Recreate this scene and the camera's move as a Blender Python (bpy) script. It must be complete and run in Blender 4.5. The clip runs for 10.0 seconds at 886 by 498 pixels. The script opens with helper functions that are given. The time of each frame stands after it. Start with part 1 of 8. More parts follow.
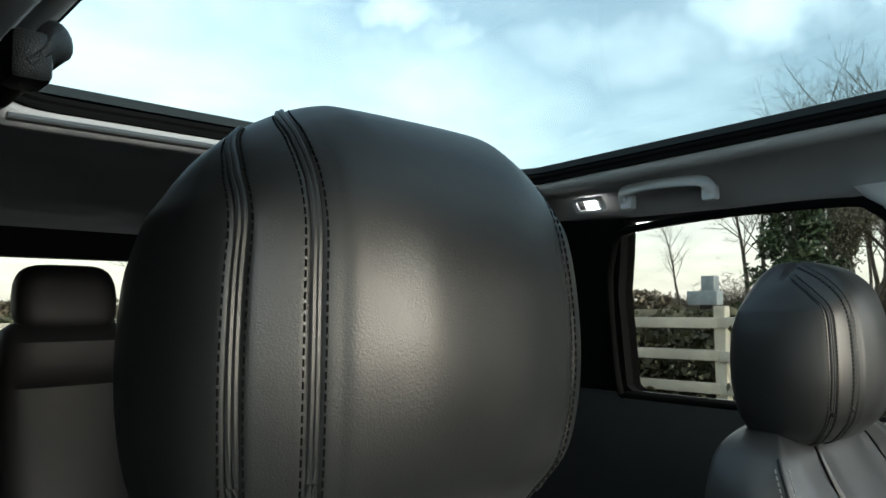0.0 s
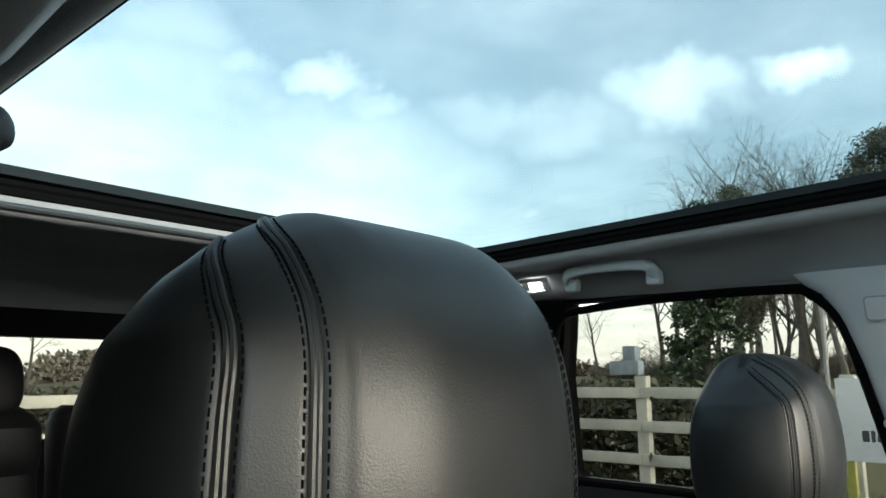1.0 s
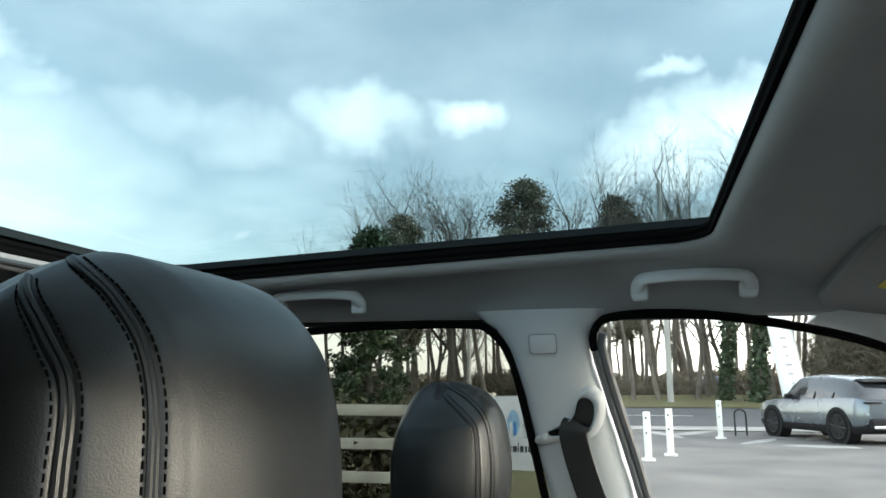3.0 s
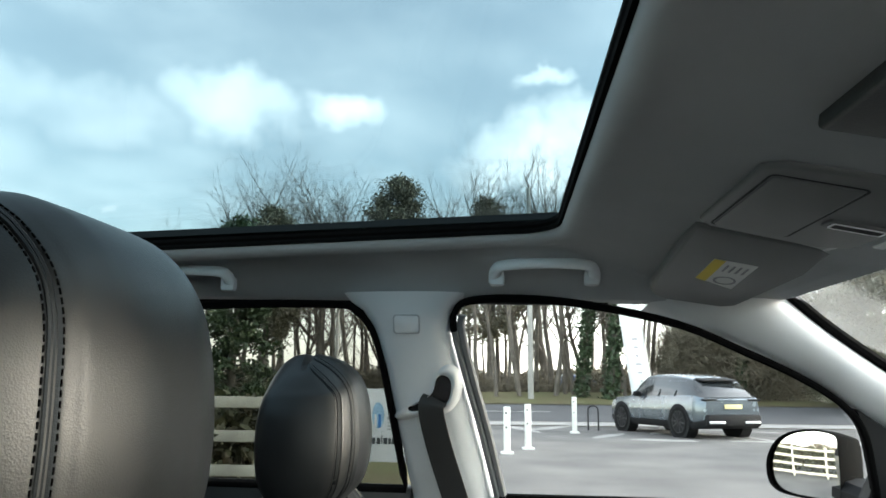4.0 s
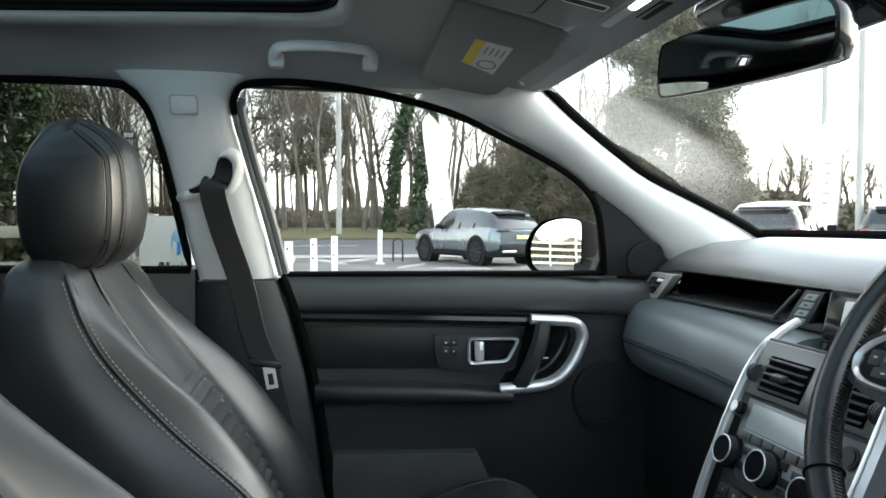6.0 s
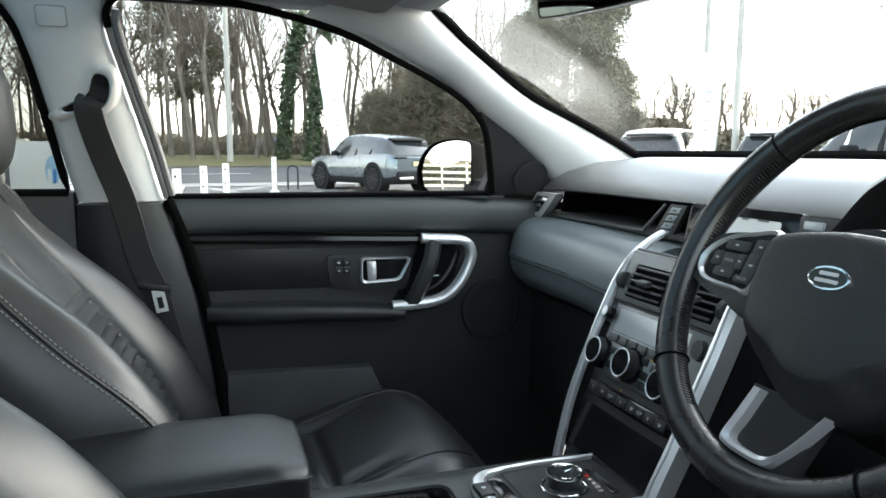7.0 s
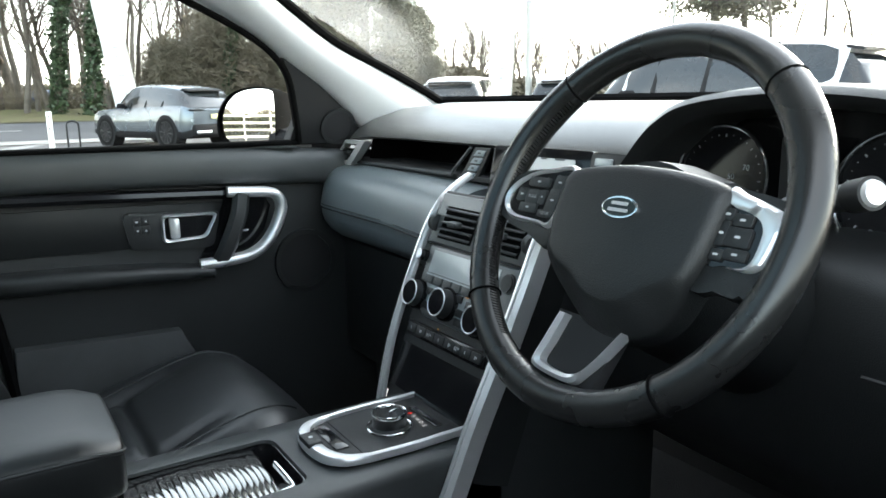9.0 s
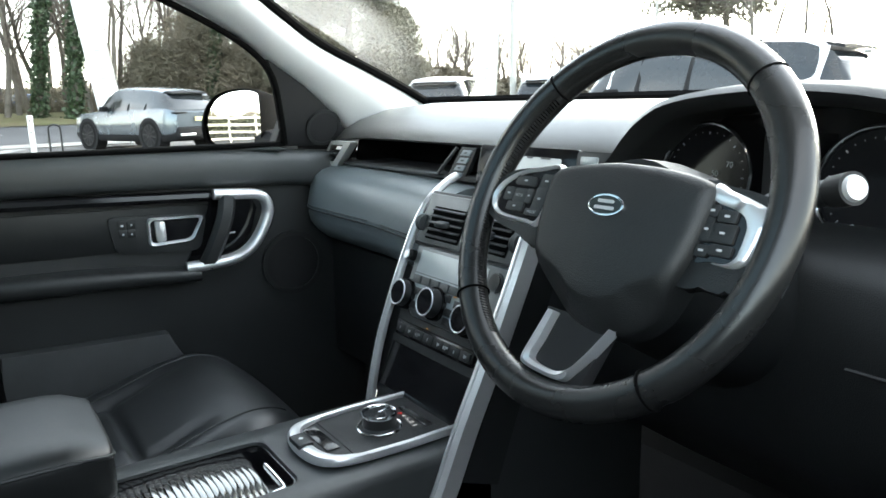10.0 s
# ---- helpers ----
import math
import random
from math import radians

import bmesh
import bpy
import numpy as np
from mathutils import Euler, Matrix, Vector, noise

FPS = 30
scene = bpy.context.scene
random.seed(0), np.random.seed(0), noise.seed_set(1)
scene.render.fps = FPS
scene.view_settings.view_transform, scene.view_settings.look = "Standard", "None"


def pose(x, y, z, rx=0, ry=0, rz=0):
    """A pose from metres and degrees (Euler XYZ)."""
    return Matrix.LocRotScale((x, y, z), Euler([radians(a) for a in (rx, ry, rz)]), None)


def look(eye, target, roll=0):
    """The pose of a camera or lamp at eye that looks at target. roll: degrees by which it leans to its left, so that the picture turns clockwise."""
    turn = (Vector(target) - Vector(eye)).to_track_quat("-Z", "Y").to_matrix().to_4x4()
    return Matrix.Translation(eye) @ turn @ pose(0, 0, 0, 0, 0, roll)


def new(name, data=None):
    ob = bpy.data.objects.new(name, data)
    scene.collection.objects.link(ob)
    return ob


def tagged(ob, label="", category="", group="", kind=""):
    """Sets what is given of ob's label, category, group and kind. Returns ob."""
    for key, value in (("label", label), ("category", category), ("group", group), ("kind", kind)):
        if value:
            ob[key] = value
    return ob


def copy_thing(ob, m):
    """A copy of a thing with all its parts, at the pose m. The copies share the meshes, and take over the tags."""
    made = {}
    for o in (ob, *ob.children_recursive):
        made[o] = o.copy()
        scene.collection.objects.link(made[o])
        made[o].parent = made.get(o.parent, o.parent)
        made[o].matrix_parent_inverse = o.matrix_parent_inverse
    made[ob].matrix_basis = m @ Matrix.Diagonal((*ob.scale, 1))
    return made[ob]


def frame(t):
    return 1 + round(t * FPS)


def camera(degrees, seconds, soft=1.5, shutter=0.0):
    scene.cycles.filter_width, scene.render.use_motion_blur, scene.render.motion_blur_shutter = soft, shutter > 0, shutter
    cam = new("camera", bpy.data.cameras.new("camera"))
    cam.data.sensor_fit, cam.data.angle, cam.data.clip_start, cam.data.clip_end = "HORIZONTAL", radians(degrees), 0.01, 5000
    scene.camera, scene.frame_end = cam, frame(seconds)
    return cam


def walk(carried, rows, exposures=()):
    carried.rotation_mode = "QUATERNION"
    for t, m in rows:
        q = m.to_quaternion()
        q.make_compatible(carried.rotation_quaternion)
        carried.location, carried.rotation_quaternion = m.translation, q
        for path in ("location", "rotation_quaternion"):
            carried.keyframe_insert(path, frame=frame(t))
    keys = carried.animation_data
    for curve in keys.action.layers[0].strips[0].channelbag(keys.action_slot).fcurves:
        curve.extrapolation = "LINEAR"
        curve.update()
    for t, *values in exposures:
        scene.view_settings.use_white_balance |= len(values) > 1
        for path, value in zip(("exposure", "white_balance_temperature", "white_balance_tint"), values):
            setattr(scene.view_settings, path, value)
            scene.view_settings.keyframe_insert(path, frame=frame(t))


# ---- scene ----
cam = camera(62.0, 10.0, soft=1.6)
PATH = [
    (0, (0.597, 0.182, 1.280), (-0.783, -1.258, 1.438), -0.3),
    (0.5, (0.588, 0.151, 1.295), (-0.829, -1.236, 1.562), -0.7),
    (1, (0.601, 0.134, 1.309), (-0.906, -1.136, 1.645), -0.5),
    (1.5, (0.608, 0.116, 1.313), (-1.015, -0.995, 1.674), -0.6),
    (2, (0.624, 0.097, 1.317), (-1.111, -0.828, 1.681), -0.4),
    (2.5, (0.639, 0.097, 1.322), (-1.191, -0.62, 1.686), -0.3),
    (3, (0.671, 0.101, 1.322), (-1.228, -0.404, 1.694), -0.1),
    (4.3, (0.736, 0.121, 1.272), (-1.234, 0.04, 1.607), 0.2),
    (4.5, (0.738, 0.123, 1.26), (-1.239, 0.095, 1.562), -0.1),
    (5, (0.754, 0.133, 1.231), (-1.236, 0.227, 1.409), -0.2),
    (5.5, (0.769, 0.146, 1.205), (-1.219, 0.361, 1.252), -0.1),
    (6, (0.786, 0.167, 1.189), (-1.183, 0.509, 1.12), -0.0),
    (6.2, (0.797, 0.175, 1.188), (-1.16, 0.57, 1.069), -0.0),
    (7.3, (0.823, 0.17, 1.17), (-1.032, 0.853, 0.864), -0.1),
    (7.5, (0.826, 0.166, 1.167), (-1.005, 0.9, 0.835), -0.1),
    (8, (0.818, 0.169, 1.171), (-0.951, 1.018, 0.782), -0.2),
    (8.5, (0.815, 0.17, 1.173), (-0.891, 1.136, 0.774), -0.5),
    (9, (0.814, 0.17, 1.171), (-0.838, 1.225, 0.771), -0.9),
    (9.5, (0.815, 0.168, 1.171), (-0.82, 1.247, 0.771), -1.2),
    (10, (0.816, 0.167, 1.171), (-0.816, 1.252, 0.771), -1.4),
]

walk(cam, [(t, look(eye, target, roll)) for t, eye, target, roll in PATH],
     exposures=[(0.0, 1.78), (3.0, 1.72), (5.0, 1.92), (8.0, 2.2), (10.0, 2.4)])

# ---- world and light ----
SUN_AZ, SUN_EL = radians(10), radians(12)      # azimuth to the left of straight ahead, height
world = bpy.data.worlds.new("sky")
scene.world = world
world.use_nodes = True
wn, wl = world.node_tree.nodes, world.node_tree.links
wn.clear()
w_out = wn.new("ShaderNodeOutputWorld")
w_bg = wn.new("ShaderNodeBackground")
w_sky = wn.new("ShaderNodeTexSky")
w_sky.sky_type = "NISHITA"
w_sky.sun_disc = False
w_sky.sun_elevation = SUN_EL
w_sky.sun_rotation = -SUN_AZ
w_sky.air_density, w_sky.dust_density, w_sky.ozone_density = 1.0, 1.2, 0.6
w_co = wn.new("ShaderNodeTexCoord")
w_sep = wn.new("ShaderNodeSeparateXYZ")
wl.new(w_co.outputs["Generated"], w_sep.inputs[0])
w_h = wn.new("ShaderNodeMath"); w_h.operation = "MAXIMUM"; w_h.inputs[1].default_value = 0.0
wl.new(w_sep.outputs["Z"], w_h.inputs[0])
w_h2 = wn.new("ShaderNodeMath"); w_h2.operation = "ADD"; w_h2.inputs[1].default_value = 0.16
wl.new(w_h.outputs[0], w_h2.inputs[0])
w_div = wn.new("ShaderNodeVectorMath"); w_div.operation = "DIVIDE"
w_cmb = wn.new("ShaderNodeCombineXYZ")
for k in range(3):
    wl.new(w_h2.outputs[0], w_cmb.inputs[k])
wl.new(w_co.outputs["Generated"], w_div.inputs[0])
wl.new(w_cmb.outputs[0], w_div.inputs[1])
w_map = wn.new("ShaderNodeMapping")
w_map.inputs["Location"].default_value = (1.7, 0.35, 0.0)
w_map.inputs["Rotation"].default_value = (0, 0, 0.5)
wl.new(w_div.outputs[0], w_map.inputs["Vector"])


def sky_noise(source, scale, detail, rough):
    nz = wn.new("ShaderNodeTexNoise")
    nz.inputs["Scale"].default_value, nz.inputs["Detail"].default_value, nz.inputs["Roughness"].default_value = scale, detail, rough
    wl.new(source, nz.inputs["Vector"])
    return nz


def sky_math(op, a, b):
    m = wn.new("ShaderNodeMath")
    m.operation = op
    for k, v in enumerate((a, b)):
        if isinstance(v, (int, float)):
            m.inputs[k].default_value = v
        else:
            wl.new(v, m.inputs[k])
    return m.outputs[0]


# thin high cloud everywhere, and heaps of cloud at their places in the sky with ragged edges
w_n = sky_noise(w_map.outputs[0], 1.5, 7.0, 0.55)
w_fine = sky_noise(w_co.outputs["Generated"], 9.0, 6.0, 0.6)
w_warp = wn.new("ShaderNodeVectorMath"); w_warp.operation = "MULTIPLY_ADD"
wl.new(w_fine.outputs["Color"], w_warp.inputs[0])
w_warp.inputs[1].default_value = (0.13, 0.13, 0.13)
wl.new(w_co.outputs["Generated"], w_warp.inputs[2])
w_flat = wn.new("ShaderNodeVectorMath"); w_flat.operation = "MULTIPLY"
wl.new(w_warp.outputs[0], w_flat.inputs[0])
w_flat.inputs[1].default_value = (1, 1, 1.9)
HEAPS = [(-0.911, -0.200, 0.352, 0.062, 1.0), (-0.868, -0.345, 0.350, 0.100, 0.80), (-0.815, -0.480, 0.318, 0.110, 0.55), (-0.600, -0.705, 0.376, 0.065, 0.78), (-0.658, -0.672, 0.338, 0.05, 0.55), (-0.506, -0.768, 0.392, 0.07, 0.5),
         (-0.748, -0.570, 0.335, 0.10, 0.45), (-0.948, 0.040, 0.296, 0.105, 1.0), (-0.936, 0.140, 0.320, 0.10, 1.0), (-0.921, 0.060, 0.385, 0.036, 0.7), (-0.617, -0.757, 0.205, 0.30, 0.85), (-0.348, -0.898, 0.265, 0.34, 0.80), (-0.768, -0.601, 0.195, 0.20, 0.5), (-0.42, -0.80, 0.42, 0.12, 0.5),
         (-0.333, -0.867, 0.369, 0.11, 0.75), (-0.410, -0.847, 0.338, 0.08, 0.45), (-0.654, -0.672, 0.346, 0.05, 0.50), (-0.247, -0.893, 0.376, 0.09, 0.60)]
w_heap = None
for hx, hy, hz, hr, hw in HEAPS:
    far_off = wn.new("ShaderNodeVectorMath"); far_off.operation = "DISTANCE"
    far_off.inputs[1].default_value = (hx + 0.065, hy + 0.065, (hz + 0.065) * 1.9)
    wl.new(w_flat.outputs[0], far_off.inputs[0])
    soft_edge = wn.new("ShaderNodeMapRange"); soft_edge.interpolation_type = "SMOOTHSTEP"
    soft_edge.inputs["From Min"].default_value, soft_edge.inputs["From Max"].default_value = hr * 1.65, hr * 0.1
    soft_edge.inputs["To Min"].default_value, soft_edge.inputs["To Max"].default_value = 0.0, hw
    wl.new(far_off.outputs["Value"], soft_edge.inputs["Value"])
    w_heap = soft_edge.outputs[0] if w_heap is None else sky_math("MAXIMUM", w_heap, soft_edge.outputs[0])
w_thin = wn.new("ShaderNodeMapRange"); w_thin.interpolation_type = "SMOOTHSTEP"
w_thin.inputs["From Min"].default_value, w_thin.inputs["From Max"].default_value = 0.42, 0.75
w_thin.inputs["To Min"].default_value, w_thin.inputs["To Max"].default_value = 0.22, 0.42
wl.new(w_n.outputs["Fac"], w_thin.inputs["Value"])
w_low = wn.new("ShaderNodeMapRange"); w_low.interpolation_type = "SMOOTHSTEP"
w_low.inputs["From Min"].default_value, w_low.inputs["From Max"].default_value = 0.36, 0.06
w_low.inputs["To Min"].default_value, w_low.inputs["To Max"].default_value = 0.0, 0.55
wl.new(w_h.outputs[0], w_low.inputs["Value"])
w_cover = sky_math("MINIMUM", sky_math("MAXIMUM", sky_math("MAXIMUM", w_thin.outputs[0], w_low.outputs[0]), w_heap), 1.0)
# lit heaps are brighter than the thin cloud, with grey undersides
w_cr = wn.new("ShaderNodeValToRGB")
w_cr.color_ramp.elements[0].position, w_cr.color_ramp.elements[0].color = 0.30, (9.3, 9.25, 9.15, 1)
w_cr.color_ramp.elements[1].position, w_cr.color_ramp.elements[1].color = 0.66, (12.0, 11.8, 11.4, 1)
wl.new(sky_noise(w_map.outputs[0], 3.4, 5.0, 0.5).outputs["Fac"], w_cr.inputs["Fac"])
w_mix = wn.new("ShaderNodeMix"); w_mix.data_type = "RGBA"
wl.new(w_cover, w_mix.inputs["Factor"])
w_gain = wn.new("ShaderNodeVectorMath"); w_gain.operation = "MULTIPLY"
w_gain.inputs[1].default_value = (1.25, 1.40, 1.35)
wl.new(w_sky.outputs["Color"], w_gain.inputs[0])
wl.new(w_gain.outputs[0], w_mix.inputs["A"])
wl.new(w_cr.outputs["Color"], w_mix.inputs["B"])
# bright haze round the veiled sun
w_dot = wn.new("ShaderNodeVectorMath"); w_dot.operation = "DOT_PRODUCT"
w_dot.inputs[1].default_value = (-math.sin(SUN_AZ) * math.cos(SUN_EL), math.cos(SUN_AZ) * math.cos(SUN_EL), math.sin(SUN_EL))
wl.new(w_co.outputs["Generated"], w_dot.inputs[0])
w_haze = sky_math("MULTIPLY", sky_math("POWER", sky_math("MAXIMUM", w_dot.outputs["Value"], 0.0), 5.0), 15.0)
w_tint = wn.new("ShaderNodeVectorMath"); w_tint.operation = "SCALE"
w_tint.inputs[0].default_value = (0.985, 0.99, 0.985)
wl.new(w_haze, w_tint.inputs["Scale"])
w_sum = wn.new("ShaderNodeVectorMath"); w_sum.operation = "ADD"
wl.new(w_mix.outputs["Result"], w_sum.inputs[0])
wl.new(w_tint.outputs[0], w_sum.inputs[1])
wl.new(w_sum.outputs[0], w_bg.inputs["Color"])
w_bg.inputs["Strength"].default_value = 0.15
wl.new(w_bg.outputs[0], w_out.inputs["Surface"])

sun = new("sun", bpy.data.lights.new("sun", "SUN"))
sun.data.energy = 1.0
sun.data.angle = radians(14)
sun.data.color = (1.0, 0.975, 0.935)
sun_from = Vector((-math.sin(SUN_AZ) * math.cos(SUN_EL), math.cos(SUN_AZ) * math.cos(SUN_EL), math.sin(SUN_EL)))
sun.matrix_world = look(sun_from * 50, (0, 0, 0))


# ---- materials ----
def material(name, base, rough=0.5, metal=0.0, var=0.12, scale=12.0, grain=0.0, grain_scale=900.0, relief=0.0, relief_scale=40.0,
             emit=None, coat=0.0, rough_var=0.08, spec=0.5, second=None, random_tint=0.0):
    """A principled surface with variation at two scales, fine grain and relief, in object metres."""
    m = bpy.data.materials.new(name)
    m.use_nodes = True
    n, l = m.node_tree.nodes, m.node_tree.links
    b = n["Principled BSDF"]
    b.inputs["Roughness"].default_value = rough
    b.inputs["Metallic"].default_value = metal
    b.inputs["Specular IOR Level"].default_value = spec
    b.inputs["Coat Weight"].default_value = coat
    b.inputs["Coat Roughness"].default_value = 0.08
    co = n.new("ShaderNodeTexCoord")
    n1 = n.new("ShaderNodeTexNoise")
    n1.inputs["Scale"].default_value = scale
    n1.inputs["Detail"].default_value = 6
    l.new(co.outputs["Object"], n1.inputs["Vector"])
    mix = n.new("ShaderNodeMix")
    mix.data_type = "RGBA"
    other = second if second else tuple(max(0.0, c * (1 - 2 * var)) for c in base)
    lighter = tuple(c * (1 + var) for c in base)
    mix.inputs["A"].default_value = (*other, 1)
    mix.inputs["B"].default_value = (*lighter, 1)
    rm = n.new("ShaderNodeMapRange")
    rm.inputs["From Min"].default_value, rm.inputs["From Max"].default_value = 0.3, 0.7
    l.new(n1.outputs["Fac"], rm.inputs["Value"])
    l.new(rm.outputs["Result"], mix.inputs["Factor"])
    colour = mix.outputs["Result"]
    if random_tint:
        info = n.new("ShaderNodeObjectInfo")
        hsv = n.new("ShaderNodeHueSaturation")
        mr = n.new("ShaderNodeMapRange")
        mr.inputs["To Min"].default_value, mr.inputs["To Max"].default_value = 1 - random_tint, 1 + random_tint
        l.new(info.outputs["Random"], mr.inputs["Value"])
        l.new(mr.outputs["Result"], hsv.inputs["Value"])
        l.new(colour, hsv.inputs["Color"])
        colour = hsv.outputs["Color"]
    l.new(colour, b.inputs["Base Color"])
    rr = n.new("ShaderNodeMapRange")
    rr.inputs["To Min"].default_value, rr.inputs["To Max"].default_value = max(0.0, rough - rough_var), min(1.0, rough + rough_var)
    l.new(n1.outputs["Fac"], rr.inputs["Value"])
    l.new(rr.outputs["Result"], b.inputs["Roughness"])
    last = None
    if relief:
        n3 = n.new("ShaderNodeTexNoise")
        n3.inputs["Scale"].default_value = relief_scale
        n3.inputs["Detail"].default_value = 4
        l.new(co.outputs["Object"], n3.inputs["Vector"])
        bp = n.new("ShaderNodeBump")
        bp.inputs["Strength"].default_value = relief
        bp.inputs["Distance"].default_value = 0.01
        l.new(n3.outputs["Fac"], bp.inputs["Height"])
        last = bp
    if grain:
        v = n.new("ShaderNodeTexVoronoi")
        v.inputs["Scale"].default_value = grain_scale
        l.new(co.outputs["Object"], v.inputs["Vector"])
        bp = n.new("ShaderNodeBump")
        bp.inputs["Strength"].default_value = grain
        bp.inputs["Distance"].default_value = 0.0006
        l.new(v.outputs["Distance"], bp.inputs["Height"])
        if last:
            l.new(last.outputs[0], bp.inputs["Normal"])
        last = bp
    if last:
        l.new(last.outputs[0], b.inputs["Normal"])
    if emit:
        b.inputs["Emission Color"].default_value = (*emit[:3], 1)
        b.inputs["Emission Strength"].default_value = emit[3]
    return m


def glass(name, tint, gloss=1.0, film=0.0):
    """A clear or tinted pane: light passes straight through, reflections by Fresnel; film: a thin pale translucent
    layer.
    """
    m = bpy.data.materials.new(name)
    m.use_nodes = True
    n, l = m.node_tree.nodes, m.node_tree.links
    n.clear()
    out = n.new("ShaderNodeOutputMaterial")
    tr = n.new("ShaderNodeBsdfTransparent")
    tr.inputs["Color"].default_value = (*tint, 1)
    gl = n.new("ShaderNodeBsdfGlossy")
    gl.inputs["Roughness"].default_value = 0.01
    gl.inputs["Color"].default_value = (gloss, gloss, gloss, 1)
    lw = n.new("ShaderNodeLayerWeight")
    lw.inputs["Blend"].default_value = 0.5
    pw = n.new("ShaderNodeMath")
    pw.operation = "POWER"
    pw.inputs[1].default_value = 4.0
    l.new(lw.outputs["Facing"], pw.inputs[0])
    fr = n.new("ShaderNodeMapRange")
    fr.inputs["To Min"].default_value, fr.inputs["To Max"].default_value = 0.02, 0.45
    l.new(pw.outputs[0], fr.inputs["Value"])
    mx = n.new("ShaderNodeMixShader")
    l.new(fr.outputs[0], mx.inputs[0])
    l.new(tr.outputs[0], mx.inputs[1])
    l.new(gl.outputs[0], mx.inputs[2])
    last = mx
    if film:
        df = n.new("ShaderNodeBsdfDiffuse")
        df.inputs["Color"].default_value = (0.75, 0.75, 0.73, 1)
        tl = n.new("ShaderNodeBsdfTranslucent")
        tl.inputs["Color"].default_value = (0.75, 0.75, 0.73, 1)
        dm = n.new("ShaderNodeMixShader")
        dm.inputs[0].default_value = 0.7
        l.new(df.outputs[0], dm.inputs[1])
        l.new(tl.outputs[0], dm.inputs[2])
        co = n.new("ShaderNodeTexCoord")
        nz = n.new("ShaderNodeTexNoise")
        nz.inputs["Scale"].default_value = 3.0
        nz.inputs["Detail"].default_value = 5
        l.new(co.outputs["Object"], nz.inputs["Vector"])
        # a pale patch beside the left-hand pillar, with a straight upper edge, fading into clear glass
        sep = n.new("ShaderNodeSeparateXYZ")
        l.new(co.outputs["Object"], sep.inputs[0])
        edge = n.new("ShaderNodeMath")
        edge.operation = "MULTIPLY_ADD"
        edge.inputs[1].default_value = 0.353
        l.new(sep.outputs["Y"], edge.inputs[0])
        l.new(sep.outputs["X"], edge.inputs[2])
        film_edge = n.new("ShaderNodeMapRange")
        film_edge.interpolation_type = "SMOOTHSTEP"
        film_edge.inputs["From Min"].default_value, film_edge.inputs["From Max"].default_value = -0.155, -0.240
        film_edge.inputs["To Min"].default_value, film_edge.inputs["To Max"].default_value = film * 0.04, film
        l.new(edge.outputs[0], film_edge.inputs["Value"])
        fade = n.new("ShaderNodeMapRange")
        fade.interpolation_type = "SMOOTHSTEP"
        fade.inputs["From Min"].default_value, fade.inputs["From Max"].default_value = 0.88, 1.10
        fade.inputs["To Min"].default_value, fade.inputs["To Max"].default_value = 1.0, 0.12
        l.new(sep.outputs["Y"], fade.inputs["Value"])
        mr = n.new("ShaderNodeMath")
        mr.operation = "MULTIPLY"
        l.new(film_edge.outputs[0], mr.inputs[0])
        l.new(fade.outputs[0], mr.inputs[1])
        ml = n.new("ShaderNodeMath")
        ml.operation = "MULTIPLY"
        l.new(nz.outputs["Fac"], ml.inputs[0])
        l.new(mr.outputs[0], ml.inputs[1])
        mr = ml
        m2 = n.new("ShaderNodeMixShader")
        l.new(mr.outputs[0], m2.inputs[0])
        l.new(mx.outputs[0], m2.inputs[1])
        l.new(dm.outputs[0], m2.inputs[2])
        last = m2
    l.new(last.outputs[0], out.inputs["Surface"])
    return m


LEATHER = material("black leather", (0.0088, 0.0100, 0.0107), 0.41, var=0.15, scale=9, grain=0.13, grain_scale=1100, relief=0.05, relief_scale=14, rough_var=0.08, spec=0.43)
# brighter copy of LEATHER: paints in overhead light on backrests and cushions
SEAT_LEATHER = material("black seat leather lightened for sheen", (0.0130, 0.0148, 0.0160), 0.38, var=0.15, scale=9, grain=0.13, grain_scale=1100, relief=0.06, relief_scale=14, rough_var=0.08, spec=0.54)
THREAD = material("black thread", (0.003, 0.003, 0.003), 0.9, spec=0.05)
RIM_LEATHER = material("polished black rim leather", (0.018, 0.018, 0.0175), 0.27, var=0.15, scale=14, grain=0.15, grain_scale=900, rough_var=0.08, spec=0.6)
PLASTIC = material("black soft-touch plastic", (0.0215, 0.0230, 0.0235), 0.43, var=0.1, scale=7, grain=0.4, grain_scale=1000, rough_var=0.06)
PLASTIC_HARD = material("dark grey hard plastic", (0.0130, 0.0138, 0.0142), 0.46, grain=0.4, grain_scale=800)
# top pad and roll: base colours raised to paint in the windscreen's sheen
PAD_TOP = material("satin dash skin lightened for sheen", (0.090, 0.089, 0.085), 0.29, spec=1.0, rough_var=0.02, var=0.03, scale=5, grain=0.3, grain_scale=900)
PAD_ROLL = material("blue-black leather skin lightened for sheen", (0.125, 0.150, 0.158), 0.33, spec=1.0, rough_var=0.02, var=0.03, scale=5, grain=0.3, grain_scale=900)
PANEL_GREY = material("satin grey radio fascia", (0.090, 0.095, 0.096), 0.30, spec=0.8, var=0.06, scale=9, grain=0.2, grain_scale=900, rough_var=0.03)
PLASTIC_PAD = material("charcoal padded plastic", (0.044, 0.048, 0.0487), 0.40, spec=0.6, var=0.1, scale=5, grain=0.4, grain_scale=900)
GLOSS = material("gloss black plastic", (0.008, 0.008, 0.009), 0.12, var=0.05, rough_var=0.04)
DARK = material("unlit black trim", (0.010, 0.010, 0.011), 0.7)
